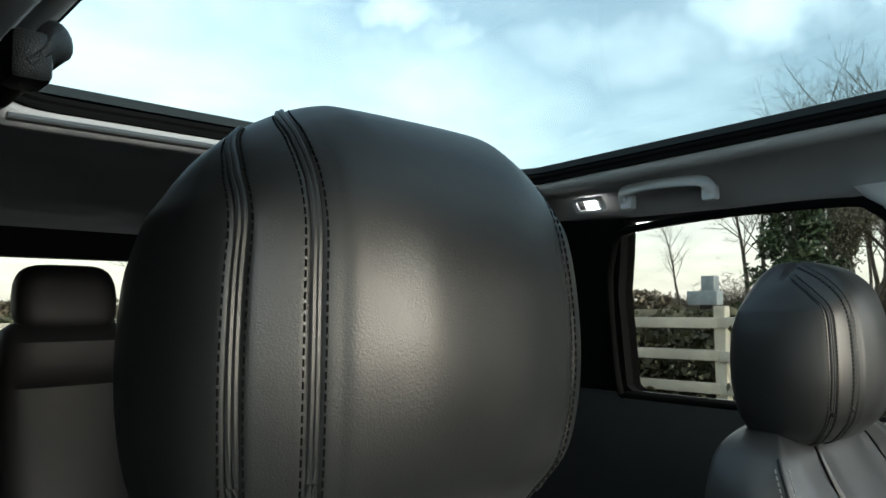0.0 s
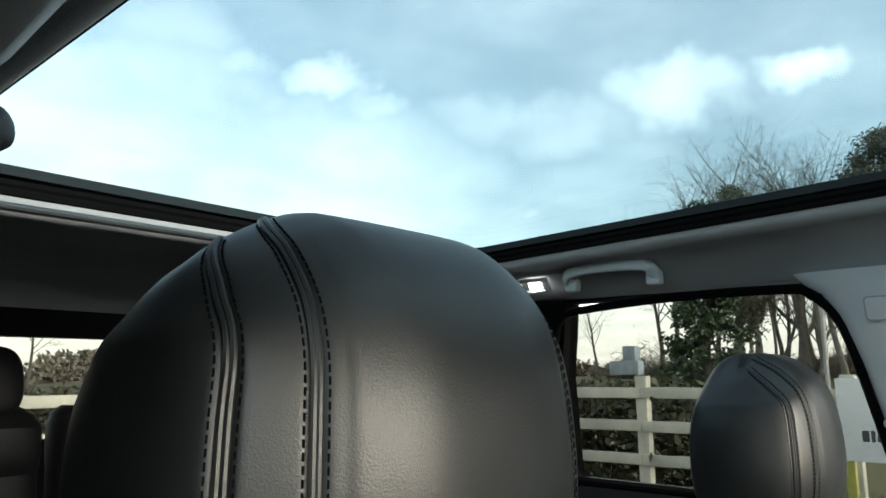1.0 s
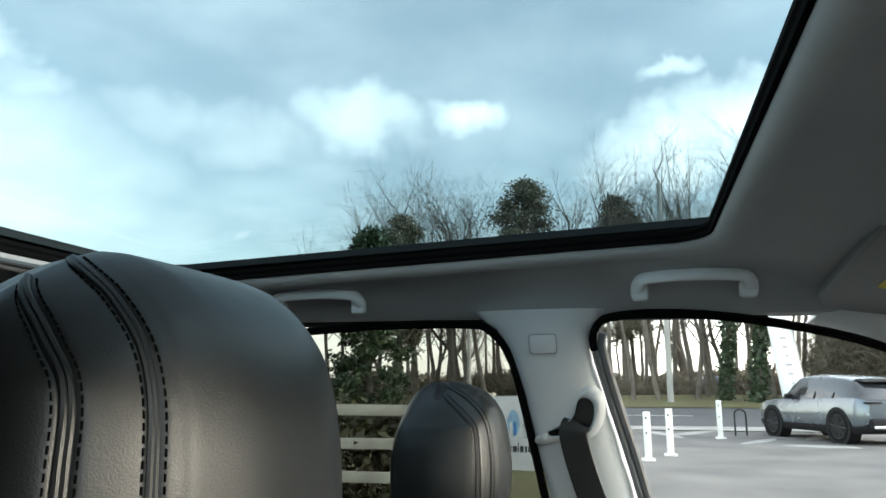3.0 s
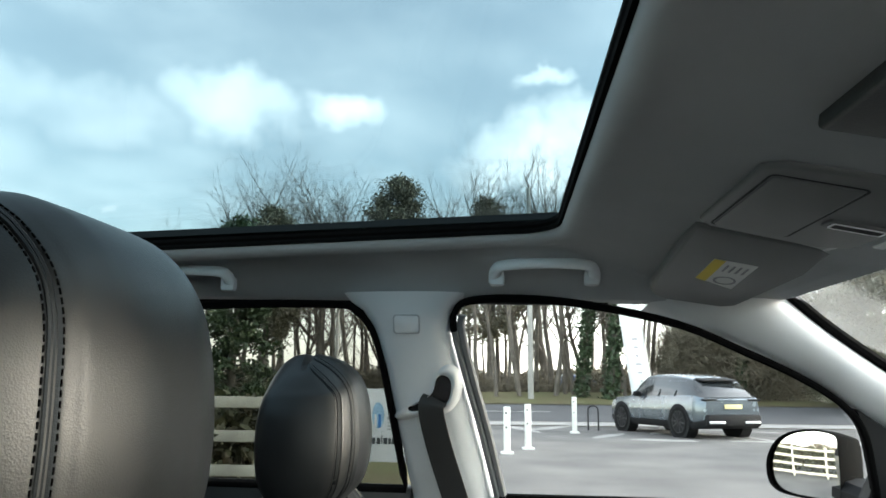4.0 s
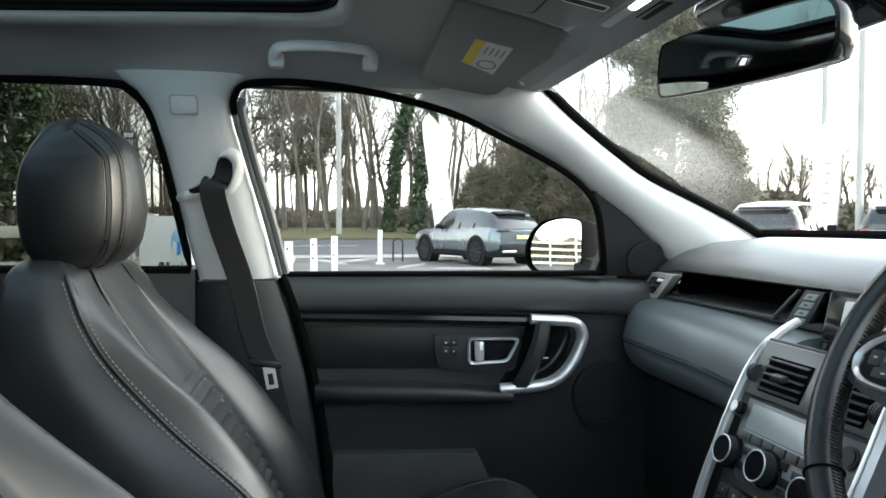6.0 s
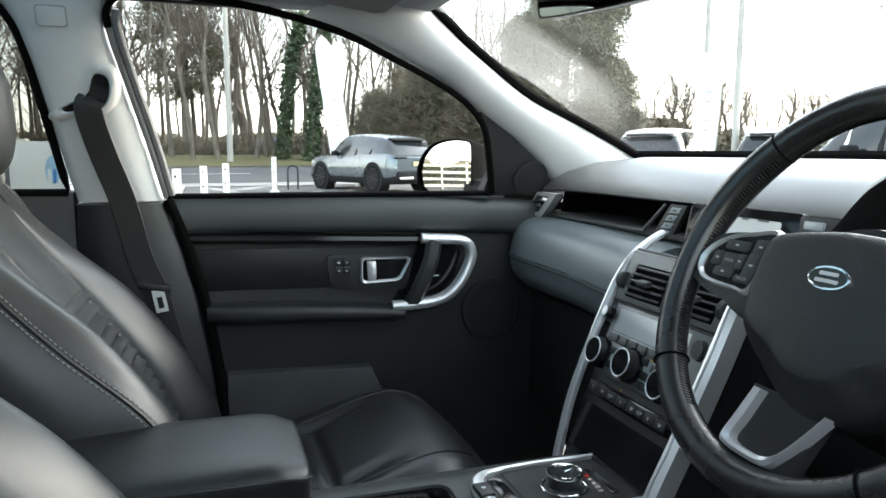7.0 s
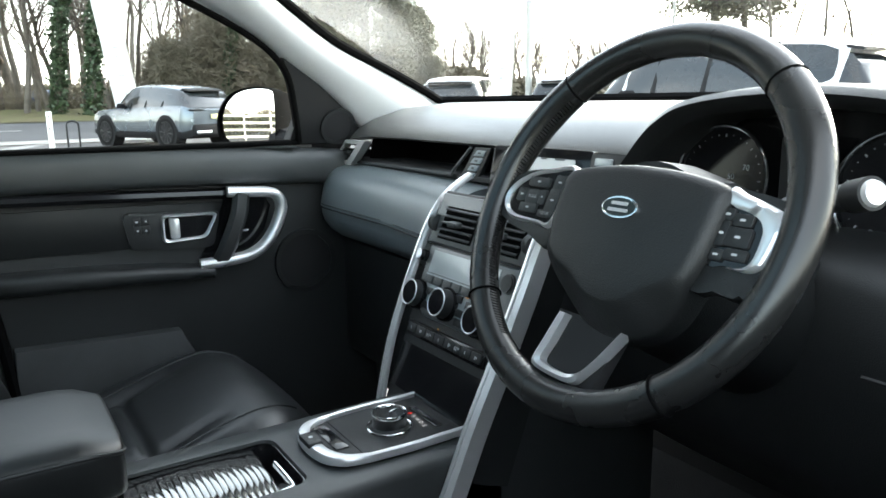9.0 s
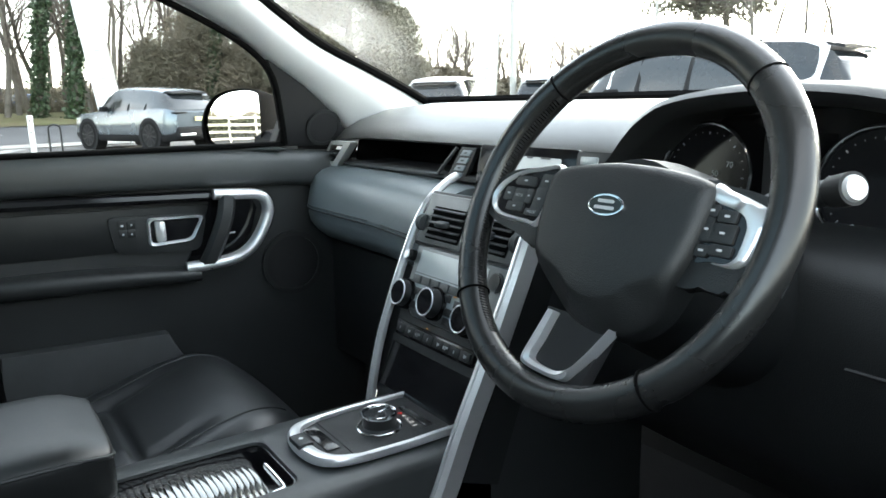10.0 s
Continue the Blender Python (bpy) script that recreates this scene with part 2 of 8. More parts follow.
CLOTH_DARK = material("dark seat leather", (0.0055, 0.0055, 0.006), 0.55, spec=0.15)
CARPET = material("black carpet", (0.009, 0.009, 0.0095), 0.95, relief=0.6, relief_scale=400)
HEADLINER = material("light grey woven headliner", (0.46, 0.475, 0.48), 0.92, var=0.05, scale=5, relief=0.25, relief_scale=900, spec=0.2)
TRIM_GREY = material("light grey moulded trim", (0.72, 0.73, 0.73), 0.42, var=0.04, scale=6, grain=0.25, grain_scale=900)
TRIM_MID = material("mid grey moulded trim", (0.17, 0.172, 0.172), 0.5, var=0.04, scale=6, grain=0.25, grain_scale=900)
CHROME = material("satin silver trim", (0.86, 0.865, 0.87), 0.30, metal=0.7, var=0.02, scale=60, rough_var=0.02)
CHROME_BRIGHT = material("polished chrome", (0.80, 0.81, 0.82), 0.09, metal=1.0, var=0.03)
STEEL_BRUSH = material("brushed silver", (0.78, 0.785, 0.79), 0.36, metal=0.55, var=0.03, rough_var=0.03)
STITCH = material("grey waxed thread", (0.17, 0.172, 0.165), 0.5)
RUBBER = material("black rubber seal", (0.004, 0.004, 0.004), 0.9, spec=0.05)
WEB = material("black belt webbing", (0.020, 0.0195, 0.019), 0.6, relief=0.15, relief_scale=900)
# on the displays this pale base stands in for reflected sky
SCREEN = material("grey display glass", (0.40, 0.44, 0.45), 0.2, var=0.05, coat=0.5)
INK_WHITE = material("white printed marks", (0.62, 0.64, 0.65), 0.6)
INK_DARK = material("dark grey printed marks", (0.06, 0.065, 0.07), 0.6)
INK_GREY = material("grey printed marks", (0.30, 0.30, 0.31), 0.6)
INK_PALE = material("pale grey printed marks", (0.52, 0.53, 0.54), 0.7)
POCKET = material("grey door pocket lining", (0.050, 0.052, 0.053), 0.7, grain=0.3)
RED_LED = material("red indicator lamp", (0.5, 0.02, 0.02), 0.4, emit=(1.0, 0.05, 0.03, 0.22))
SELECT_LED = material("backlit white selector letters", (0.6, 0.6, 0.6), 0.5, emit=(1.0, 1.0, 0.98, 0.10))
AMBER_LED = material("amber indicator lamp", (0.5, 0.25, 0.02), 0.4, emit=(1.0, 0.45, 0.05, 0.05))
LAMP_GLOW = material("lit white lamp lens", (0.9, 0.9, 0.9), 0.3, emit=(1.0, 0.98, 0.95, 2.2))
PAPER = material("white warning label", (0.72, 0.72, 0.70), 0.7, var=0.03)
PAPER_YELLOW = material("yellow warning label", (0.75, 0.58, 0.06), 0.7, var=0.03)
BADGE = material("dark badge enamel", (0.016, 0.022, 0.020), 0.3)
BLIND = material("dark gloss metal blind", (0.32, 0.32, 0.31), 0.07, metal=0.85, var=0.05, rough_var=0.03)
GLASS_CLEAR = glass("clear glass", (0.94, 0.95, 0.95), 0.10)
GLASS_SCREEN = glass("windscreen glass", (0.93, 0.95, 0.95), 0.35, film=0.36)
GLASS_TINT = glass("privacy glass", (0.50, 0.51, 0.50), 0.25)
GLASS_ROOF = glass("tinted roof glass", (0.215, 0.292, 0.318), 0.10)
MIRROR_DIM = material("dimmed mirror glass", (0.24, 0.27, 0.28), 0.02, metal=1.0, var=0.01, rough_var=0.01)
MIRROR = material("mirror glass", (0.86, 0.88, 0.88), 0.02, metal=1.0, var=0.01, rough_var=0.01)

ASPHALT = material("worn asphalt", (0.150, 0.141, 0.132), 0.9, var=0.2, scale=0.55, second=(0.088, 0.084, 0.080), relief=0.5, relief_scale=60)
ROAD = material("dark road asphalt", (0.085, 0.085, 0.088), 0.85, var=0.1, scale=0.5, relief=0.4, relief_scale=60)
CONCRETE = material("pale concrete", (0.33, 0.32, 0.30), 0.9, var=0.12, scale=1.2, relief=0.4, relief_scale=30)
GRASS_GROUND = material("rough winter grass", (0.10, 0.105, 0.035), 0.95, scale=0.8, second=(0.12, 0.095, 0.045), relief=0.8, relief_scale=12)
GRASS_BLADE = material("grass blades", (0.11, 0.13, 0.04), 0.8, scale=0.6, second=(0.17, 0.14, 0.06))
LITTER = material("leaf litter", (0.12, 0.09, 0.05), 0.95, scale=0.7, second=(0.07, 0.06, 0.035), relief=0.8, relief_scale=9)
BARK = material("grey brown bark", (0.155, 0.136, 0.113), 0.9, var=0.2, scale=2.2, relief=0.9, relief_scale=14, random_tint=0.25)
TWIG = material("winter twigs", (0.130, 0.110, 0.090), 0.9, random_tint=0.25)
IVY = material("ivy leaves", (0.050, 0.080, 0.034), 0.5, scale=1.5, second=(0.030, 0.050, 0.024))
HEDGE = material("hedge leaves", (0.045, 0.058, 0.022), 0.6, scale=1.0, second=(0.06, 0.05, 0.025))
BRAMBLE = material("brown scrub", (0.185, 0.155, 0.115), 0.8, scale=0.6, second=(0.11, 0.10, 0.068))
PINE = material("pine needles", (0.125, 0.122, 0.085), 0.7, scale=0.7, second=(0.16, 0.148, 0.10))
FENCE_WOOD = material("weathered pale fence timber", (0.55, 0.52, 0.43), 0.85, var=0.14, scale=3, relief=0.4, relief_scale=60, random_tint=0.1)
PAINT_WHITE = material("white painted timber", (0.78, 0.77, 0.72), 0.6, var=0.06, scale=5)
POLE_GREY = material("pale grey pole", (0.42, 0.41, 0.38), 0.8, var=0.1, scale=1)
STEEL_BLACK = material("black steel tube", (0.015, 0.015, 0.016), 0.45)
BOX_GREY = material("grey steel cabinet", (0.26, 0.30, 0.32), 0.5)
SIGN_WHITE = material("white sign panel", (0.80, 0.80, 0.79), 0.35, var=0.03)
SIGN_BLUE = material("blue sign emblem", (0.05, 0.22, 0.55), 0.4)
SIGN_BLUE_LIGHT = material("pale blue sign emblem", (0.35, 0.58, 0.78), 0.4)
POST_YELLOW = material("yellow green post", (0.42, 0.40, 0.10), 0.7)
BANNER_INK = material("grey banner print", (0.48, 0.48, 0.49), 0.8)
BANNER = material("white banner cloth", (0.86, 0.86, 0.85), 0.8, var=0.03)
CAR_GREY = material("metallic silver blue paint", (0.14, 0.165, 0.185), 0.26, metal=0.6, var=0.03, scale=2, coat=0.9)
CAR_WHITE = material("white car paint", (0.78, 0.78, 0.77), 0.28, var=0.02, scale=2, coat=0.8)
CAR_BLACK = material("black car plastic", (0.012, 0.012, 0.013), 0.65, spec=0.2)
CAR_BLUE = material("blue car paint", (0.05, 0.12, 0.30), 0.3, coat=0.6)
CAR_GLASS = material("dark car window", (0.016, 0.020, 0.023), 0.06, var=0.05, rough_var=0.02, spec=0.65)
CAR_GLASS_CLEAR = material("reflecting car window", (0.03, 0.034, 0.036), 0.04, var=0.05, rough_var=0.01, spec=0.9)
TYRE = material("black tyre", (0.009, 0.009, 0.009), 0.9, spec=0.15)
RIM_BLACK = material("gloss black alloy", (0.012, 0.012, 0.013), 0.35, spec=0.4)
TAIL_RED = material("red tail lamp", (0.35, 0.015, 0.015), 0.2, coat=0.8)
PLATE_YELLOW = material("yellow number plate", (0.80, 0.70, 0.34), 0.5, var=0.03)


# ---- geometry helpers ----
def finish(name, bm, mat, parent=None, label="", smooth=True, angle=38):
    me = bpy.data.meshes.new(name)
    bmesh.ops.recalc_face_normals(bm, faces=bm.faces)
    bm.to_mesh(me)
    bm.free()
    if mat:
        me.materials.append(mat)
    if smooth:
        me.shade_smooth()
        me.set_sharp_from_angle(angle=radians(angle))
    ob = new(name, me)
    if parent:
        ob.parent = parent
    if label:
        ob["label"] = label
    return ob


def part(name, bm, mat, parent, label="", smooth=True, angle=38):
    return finish(name, bm, mat, parent, label, smooth, angle)


def thing(name, label, category, group="", kind=""):
    """An Empty that carries the parts of a thing built in world coordinates."""
    return tagged(new(name), label, category, group, kind)


def box(bm, c, s, r=0.0, seg=2, rot=None):
    g = bmesh.ops.create_cube(bm, size=1.0)
    vs = g["verts"]
    m = Matrix.Translation(c) @ (rot if rot else Matrix()) @ Matrix.Diagonal((*s, 1))
    for v in vs:
        v.co = m @ v.co
    if r:
        es = list({e for v in vs for e in v.link_edges})
        bmesh.ops.bevel(bm, geom=es, offset=r, segments=seg, profile=0.5, affect="EDGES")
    return bm


def cyl(bm, a, b, r1, r2=None, n=20, cap=True):
    """A tapered cylinder from a to b."""
    a, b = Vector(a), Vector(b)
    r2 = r1 if r2 is None else r2
    q = (b - a).to_track_quat("Z", "Y").to_matrix()
    rings = []
    for p, r in ((a, r1), (b, r2)):
        rings.append([bm.verts.new(p + q @ Vector((r * math.cos(2 * math.pi * k / n), r * math.sin(2 * math.pi * k / n), 0))) for k in range(n)])
    for k in range(n):
        bm.faces.new((rings[0][k], rings[0][(k + 1) % n], rings[1][(k + 1) % n], rings[1][k]))
    if cap:
        bm.faces.new(rings[0][::-1])
        bm.faces.new(rings[1])
    return bm


def loft(bm, rings, closed=True, cap=True):
    """Joins rings of equally many points."""
    vv = [[bm.verts.new(p) for p in ring] for ring in rings]
    n = len(vv[0])
    for a, b in zip(vv, vv[1:]):
        for k in range(n if closed else n - 1):
            j = (k + 1) % n
            bm.faces.new((a[k], a[j], b[j], b[k]))
    if cap and closed:
        bm.faces.new(vv[0][::-1])
        bm.faces.new(vv[-1])
    return bm


def smooth_path(pts, n=8, closed=False):
    """Catmull-Rom points through pts."""
    pts = [Vector(p) for p in pts]
    out = []
    m = len(pts)
    for i in range(m if closed else m - 1):
        p1, p2 = pts[i], pts[(i + 1) % m]
        p0 = pts[i - 1] if (i or closed) else p1 * 2 - p2
        p3 = pts[(i + 2) % m] if (closed or i + 2 < m) else p2 * 2 - p1
        for k in range(n):
            t = k / n
            out.append(0.5 * ((2 * p1) + (p2 - p0) * t + (2 * p0 - 5 * p1 + 4 * p2 - p3) * t * t + (3 * p1 - p0 - 3 * p2 + p3) * t ** 3))
    if not closed:
        out.append(pts[-1])
    return out


def sweep(bm, path, prof, up=(0, 0, 1), closed=False, scale=None):
    """Sweeps a closed profile [(u, v)] along a path: v points along up, u to the side."""
    path = [Vector(p) for p in path]
    n = len(path)
    rings = []
    for i, p in enumerate(path):
        a = path[i - 1] if (i or closed) else p
        b = path[(i + 1) % n] if (closed or i + 1 < n) else p
        d = (b - a).normalized()
        upv = Vector(up(i / max(1, n - 1)) if callable(up) else up)
        side = d.cross(upv).normalized()
        v2 = side.cross(d).normalized()
        k = scale(i / max(1, n - 1)) if scale else 1.0
        rings.append([p + side * (u * k) + v2 * (v * k) for u, v in prof])
    if closed:
        rings.append(rings[0])
        vv = [[bm.verts.new(q) for q in ring] for ring in rings[:-1]]
        vv.append(vv[0])
        m = len(prof)
        for a, b in zip(vv, vv[1:]):
            for k in range(m):
                j = (k + 1) % m
                bm.faces.new((a[k], a[j], b[j], b[k]))
        return bm
    return loft(bm, rings)


def circle_prof(r, n=10, squash=1.0):
    return [(r * math.cos(2 * math.pi * k / n), r * squash * math.sin(2 * math.pi * k / n)) for k in range(n)]


def rect_prof(w, h, r=0.25):
    """A rectangle with cut corners."""
    c = min(w, h) * r
    w, h = w / 2, h / 2
    return [(-w + c, -h), (w - c, -h), (w, -h + c), (w, h - c), (w - c, h), (-w + c, h), (-w, h - c), (-w, -h + c)]


def tube(bm, path, r, n=8):
    return sweep(bm, path, circle_prof(r, n), up=(0.13, 0.21, 0.97))


def slab(bm, outline, to_world, depth, bevel=0.0, seg=2):
    """A flat plate: outline [(u, v)] mapped by to_world(u, v, w), from w=0 to w=depth."""
    a = [bm.verts.new(to_world(u, v, 0.0)) for u, v in outline]
    b = [bm.verts.new(to_world(u, v, depth)) for u, v in outline]
    n = len(a)
    bm.faces.new(a[::-1])
    f2 = bm.faces.new(b)
    for k in range(n):
        bm.faces.new((a[k], a[(k + 1) % n], b[(k + 1) % n], b[k]))
    if bevel:
        es = list(f2.edges)
        bmesh.ops.bevel(bm, geom=es, offset=bevel, segments=seg, profile=0.5, affect="EDGES")
    return bm


def soften(poly, r, n=5):
    """Rounds the corners of an outline."""
    out = []
    m = len(poly)
    for k in range(m):
        p, a, b = Vector(poly[k]), Vector(poly[k - 1]), Vector(poly[(k + 1) % m])
        p0 = p + (a - p).normalized() * min(r, (a - p).length * 0.45)
        p1 = p + (b - p).normalized() * min(r, (b - p).length * 0.45)
        for j in range(n + 1):
            t = j / n
            q = p0 * (1 - t) ** 2 + p * 2 * t * (1 - t) + p1 * t * t
            out.append((q.x, q.y))
    return out


def rounded(w, h, r, n=5, cx=0.0, cy=0.0):
    """Outline of a rounded rectangle."""
    out = []
    for sx, sy, a0 in ((1, 1, 0), (-1, 1, 90), (-1, -1, 180), (1, -1, 270)):
        for k in range(n + 1):
            a = radians(a0 + 90 * k / n)
            out.append((cx + sx * (w / 2 - r) + r * math.cos(a), cy + sy * (h / 2 - r) + r * math.sin(a)))
    return out


def ring_plate(bm, outer, inner, to_world, depth):
    """A frame between two outlines of equally many points."""
    n = len(outer)
    vo = [[bm.verts.new(to_world(u, v, w)) for u, v in outer] for w in (0.0, depth)]
    vi = [[bm.verts.new(to_world(u, v, w)) for u, v in inner] for w in (0.0, depth)]
    for k in range(n):
        j = (k + 1) % n
        bm.faces.new((vo[1][k], vo[1][j], vi[1][j], vi[1][k]))
        bm.faces.new((vo[0][j], vo[0][k], vi[0][k], vi[0][j]))
        bm.faces.new((vo[0][k], vo[0][j], vo[1][j], vo[1][k]))
        bm.faces.new((vi[0][j], vi[0][k], vi[1][k], vi[1][j]))
    return bm


def plane_map(origin, ux, uy):
    """(u, v, w) -> world on a plane; w runs along ux x uy."""
    o, a, b = Vector(origin), Vector(ux).normalized(), Vector(uy).normalized()
    c = a.cross(b)
    return lambda u, v, w=0.0: o + a * u + b * v + c * w


def lerp_table(table, t):
    """Linear look-up of a row of values by the first column."""
    if t <= table[0][0]:
        return table[0][1:]
    for a, b in zip(table, table[1:]):
        if t <= b[0]:
            k = (t - a[0]) / (b[0] - a[0])
            k = k * k * (3 - 2 * k) * 0.35 + k * 0.65
            return tuple(p + (q - p) * k for p, q in zip(a[1:], b[1:]))
    return table[-1][1:]


def spow(x, e):
    return math.copysign(abs(x) ** e, x)


def words(name, text, size, to_world, mat, parent, label=""):
    """Raised lettering in the built-in font, turned into a mesh."""
    cu = bpy.data.curves.new(name, "FONT")
    cu.body, cu.size, cu.extrude = text, size, 0.0003
    cu.align_x, cu.align_y = "CENTER", "CENTER"
    tmp = bpy.data.objects.new(name, cu)
    me = bpy.data.meshes.new_from_object(tmp)
    bpy.data.objects.remove(tmp)
    for v in me.vertices:
        v.co = to_world(v.co.x, v.co.y, v.co.z)
    me.materials.append(mat)
    ob = new(name, me)
    ob.parent = parent
    if label:
        ob["label"] = label
    return ob


# ---- the car around the camera: roof, windows, pillars ----
def side_x(z):
    """Inner face of the left-hand side above the sill."""
    return -0.71 + (z - 1.02) * 0.341


def rounded_rect3(x0, x1, y0, y1, r, n=7):
    return [((x0 + x1) / 2 + u, (y0 + y1) / 2 + v) for u, v in rounded(x1 - x0, y1 - y0, r, n)]


OPEN = (-0.448, 0.418, -0.700, 0.199)       # the roof opening: x0, x1, y0, y1


def roof_z(y):
    """Height of the glass roof's edge: it falls towards the rear."""
    return 1.545 - 0.030 * max(0.0, min(1.6, (0.05 - y) / 0.70)) ** 1.3


def grown(d, r=0.075):
    return rounded_rect3(OPEN[0] - d, OPEN[1] + d, OPEN[2] - d, OPEN[3] + d, r)


def build_ceiling():
    bm = bmesh.new()
    inner = grown(0.030, 0.09)
    outer = rounded_rect3(-0.575, 0.545, -1.72, 0.565, 0.10)
    rings = [[Vector((x, y, roof_z(y) + dz)) for x, y in grown(d)] for d, dz in ((0.012, -0.006), (0.0055, -0.0105), (0.0060, -0.0145), (0.0085, -0.0190), (0.0130, -0.0233), (0.0190, -0.0265), (0.0250, -0.0285))]
    for f in (0.0, 0.02, 0.05, 0.10, 0.2, 0.32, 0.45, 0.58, 0.7, 0.82, 0.92, 1.0):
        ring = []
        for (xi, yi), (xo, yo) in zip(inner, outer):
            front = max(0.0, min(1.0, (yo - 0.20) / 0.36))
            rear = max(0.0, min(1.0, (-0.95 - yo) / 0.5))
            mid = max(0.0, 1 - (abs(xo) / 0.56) ** 4)
            zo = 1.437 + rear * (0.02 + 0.04 * mid) + front * (0.012 * mid)
            zi = roof_z(yi) - 0.0295
            e = 1.9 - 0.65 * front
            ring.append(Vector((xi + (xo - xi) * f, yi + (yo - yi) * f, zo + (zi - zo) * (1 - f ** e))))
        rings.append(ring)
    loft(bm, rings, cap=False)
    cx, cy = -0.015, -0.54
    skirt = [Vector((cx + (v.x - cx) * 1.055, cy + (v.y - cy) * 1.03, v.z - 0.004)) for v in rings[-1]]
    loft(bm, [rings[-1], skirt, [v + Vector((0, 0, 0.05)) for v in skirt]], cap=False)
    tagged(finish("ceiling", bm, HEADLINER, angle=60), "light grey woven headliner round a glass roof", "ceiling", kind="structure")

    roof = thing("sunroof", "large tinted glass roof panel in a black frame", "sunroof", kind="structure")
    bm = bmesh.new()
    loft(bm, [[Vector((x, y, roof_z(y) + dz)) for x, y in grown(d)] for d, dz in ((0.014, -0.008), (0.005, -0.0125), (0.001, -0.0120), (0.0, -0.0085), (0.003, -0.006), (0.003, -0.004), (0.0, -0.001), (0.0, 0.004), (0.05, 0.010))], cap=False)
    part("frame", bm, RUBBER, roof, "matt black rubber roof frame")
    bm = bmesh.new()
    sweep(bm, [Vector((x, OPEN[2] + 0.012, roof_z(OPEN[2]) - 0.028)) for x in [-0.40 + 0.1 * k for k in range(9)]], circle_prof(0.0065, 10, 0.7))
    part("blind_edge", bm, PLASTIC_PAD, roof, "grey bar at the edge of the roof blind")
    bm = bmesh.new()
    loft(bm, [[Vector((x, y, roof_z(y) + 0.012 + 0.010 * (1 - (x / 0.6) ** 2))) for x in [-0.56 + 0.112 * j for j in range(11)]] for y in [-0.98 + 0.105 * k for k in range(13)]], closed=False, cap=False)
    pane = part("pane", bm, GLASS_ROOF, roof, "blue-grey tinted roof glass")
    pane.visible_shadow = False
    bm = bmesh.new()
    out = rounded_rect3(-0.70, 0.66, -2.2, 0.62, 0.08)
    inn = grown(0.075, 0.08)
    ring_plate(bm, out, inn, lambda u, v, w: Vector((u, v, roof_z(max(v, -1.2)) + 0.036 + w - 0.02 * (abs(u) / 0.7) ** 3)), 0.012)
    part("roof_skin", bm, DARK, roof, "dark roof skin")


build_ceiling()

# the outlines of the left-hand windows in (y, z)
WIN_FRONT = [(0.101, 1.090), (0.075, 1.20), (0.048, 1.30), (0.027, 1.385), (0.030, 1.418), (0.056, 1.436), (0.144, 1.440), (0.268, 1.428),
             (0.417, 1.396), (0.528, 1.351), (0.621, 1.309), (0.690, 1.267), (0.730, 1.222), (0.752, 1.150), (0.766, 1.085)]
WIN_REAR = [(-0.066, 1.100), (-0.085, 1.22), (-0.105, 1.34), (-0.122, 1.392), (-0.148, 1.420), (-0.180, 1.430), (-0.352, 1.431), (-0.535, 1.420),
            (-0.572, 1.408), (-0.592, 1.375), (-0.615, 1.306), (-0.640, 1.125), (-0.62, 1.108)]


def side_window(name, outline, mat, label):
    w = thing(name, label, "window", kind="structure")
    bm = bmesh.new()
    pts = [Vector((side_x(z) + 0.004, y, z)) for y, z in outline]
    loop = smooth_path(pts, 4)
    rise = 12 if mat is GLASS_CLEAR else 0           # the rear edge of the front window is grey, not black
    sweep(bm, loop[rise:] if rise else loop, rect_prof(0.012, 0.020, 0.3), up=(1, 0, -0.34), closed=not rise)
    part("window_frame", bm, RUBBER, w, "black rubber window seal")
    if rise:
        bm = bmesh.new()
        sweep(bm, loop[:rise + 1], rect_prof(0.010, 0.016, 0.3), up=(1, 0, -0.34))
        part("window_frame", bm, TRIM_MID, w, "grey upright edge of the window")
        bm = bmesh.new()
        sweep(bm, [loop[-1] + (loop[0] - loop[-1]) * f for f in (0.0, 0.5, 1.0)], rect_prof(0.010, 0.014, 0.3), up=(1, 0, -0.34))
        part("window_frame", bm, RUBBER, w, "black wiper seal along the sill")
    bm = bmesh.new()
    slab(bm, [(y, z) for y, z in outline], lambda u, v, k: Vector((side_x(v) - 0.022 - k, u, v)), 0.004)
    pane = part("pane", bm, mat, w, smooth=False)
    pane.visible_shadow = False
    return w


side_window("window_1", WIN_FRONT, GLASS_CLEAR, "clear front door window with black seal")
side_window("window_2", WIN_REAR, GLASS_TINT, "dark tinted rear door window with black seal")


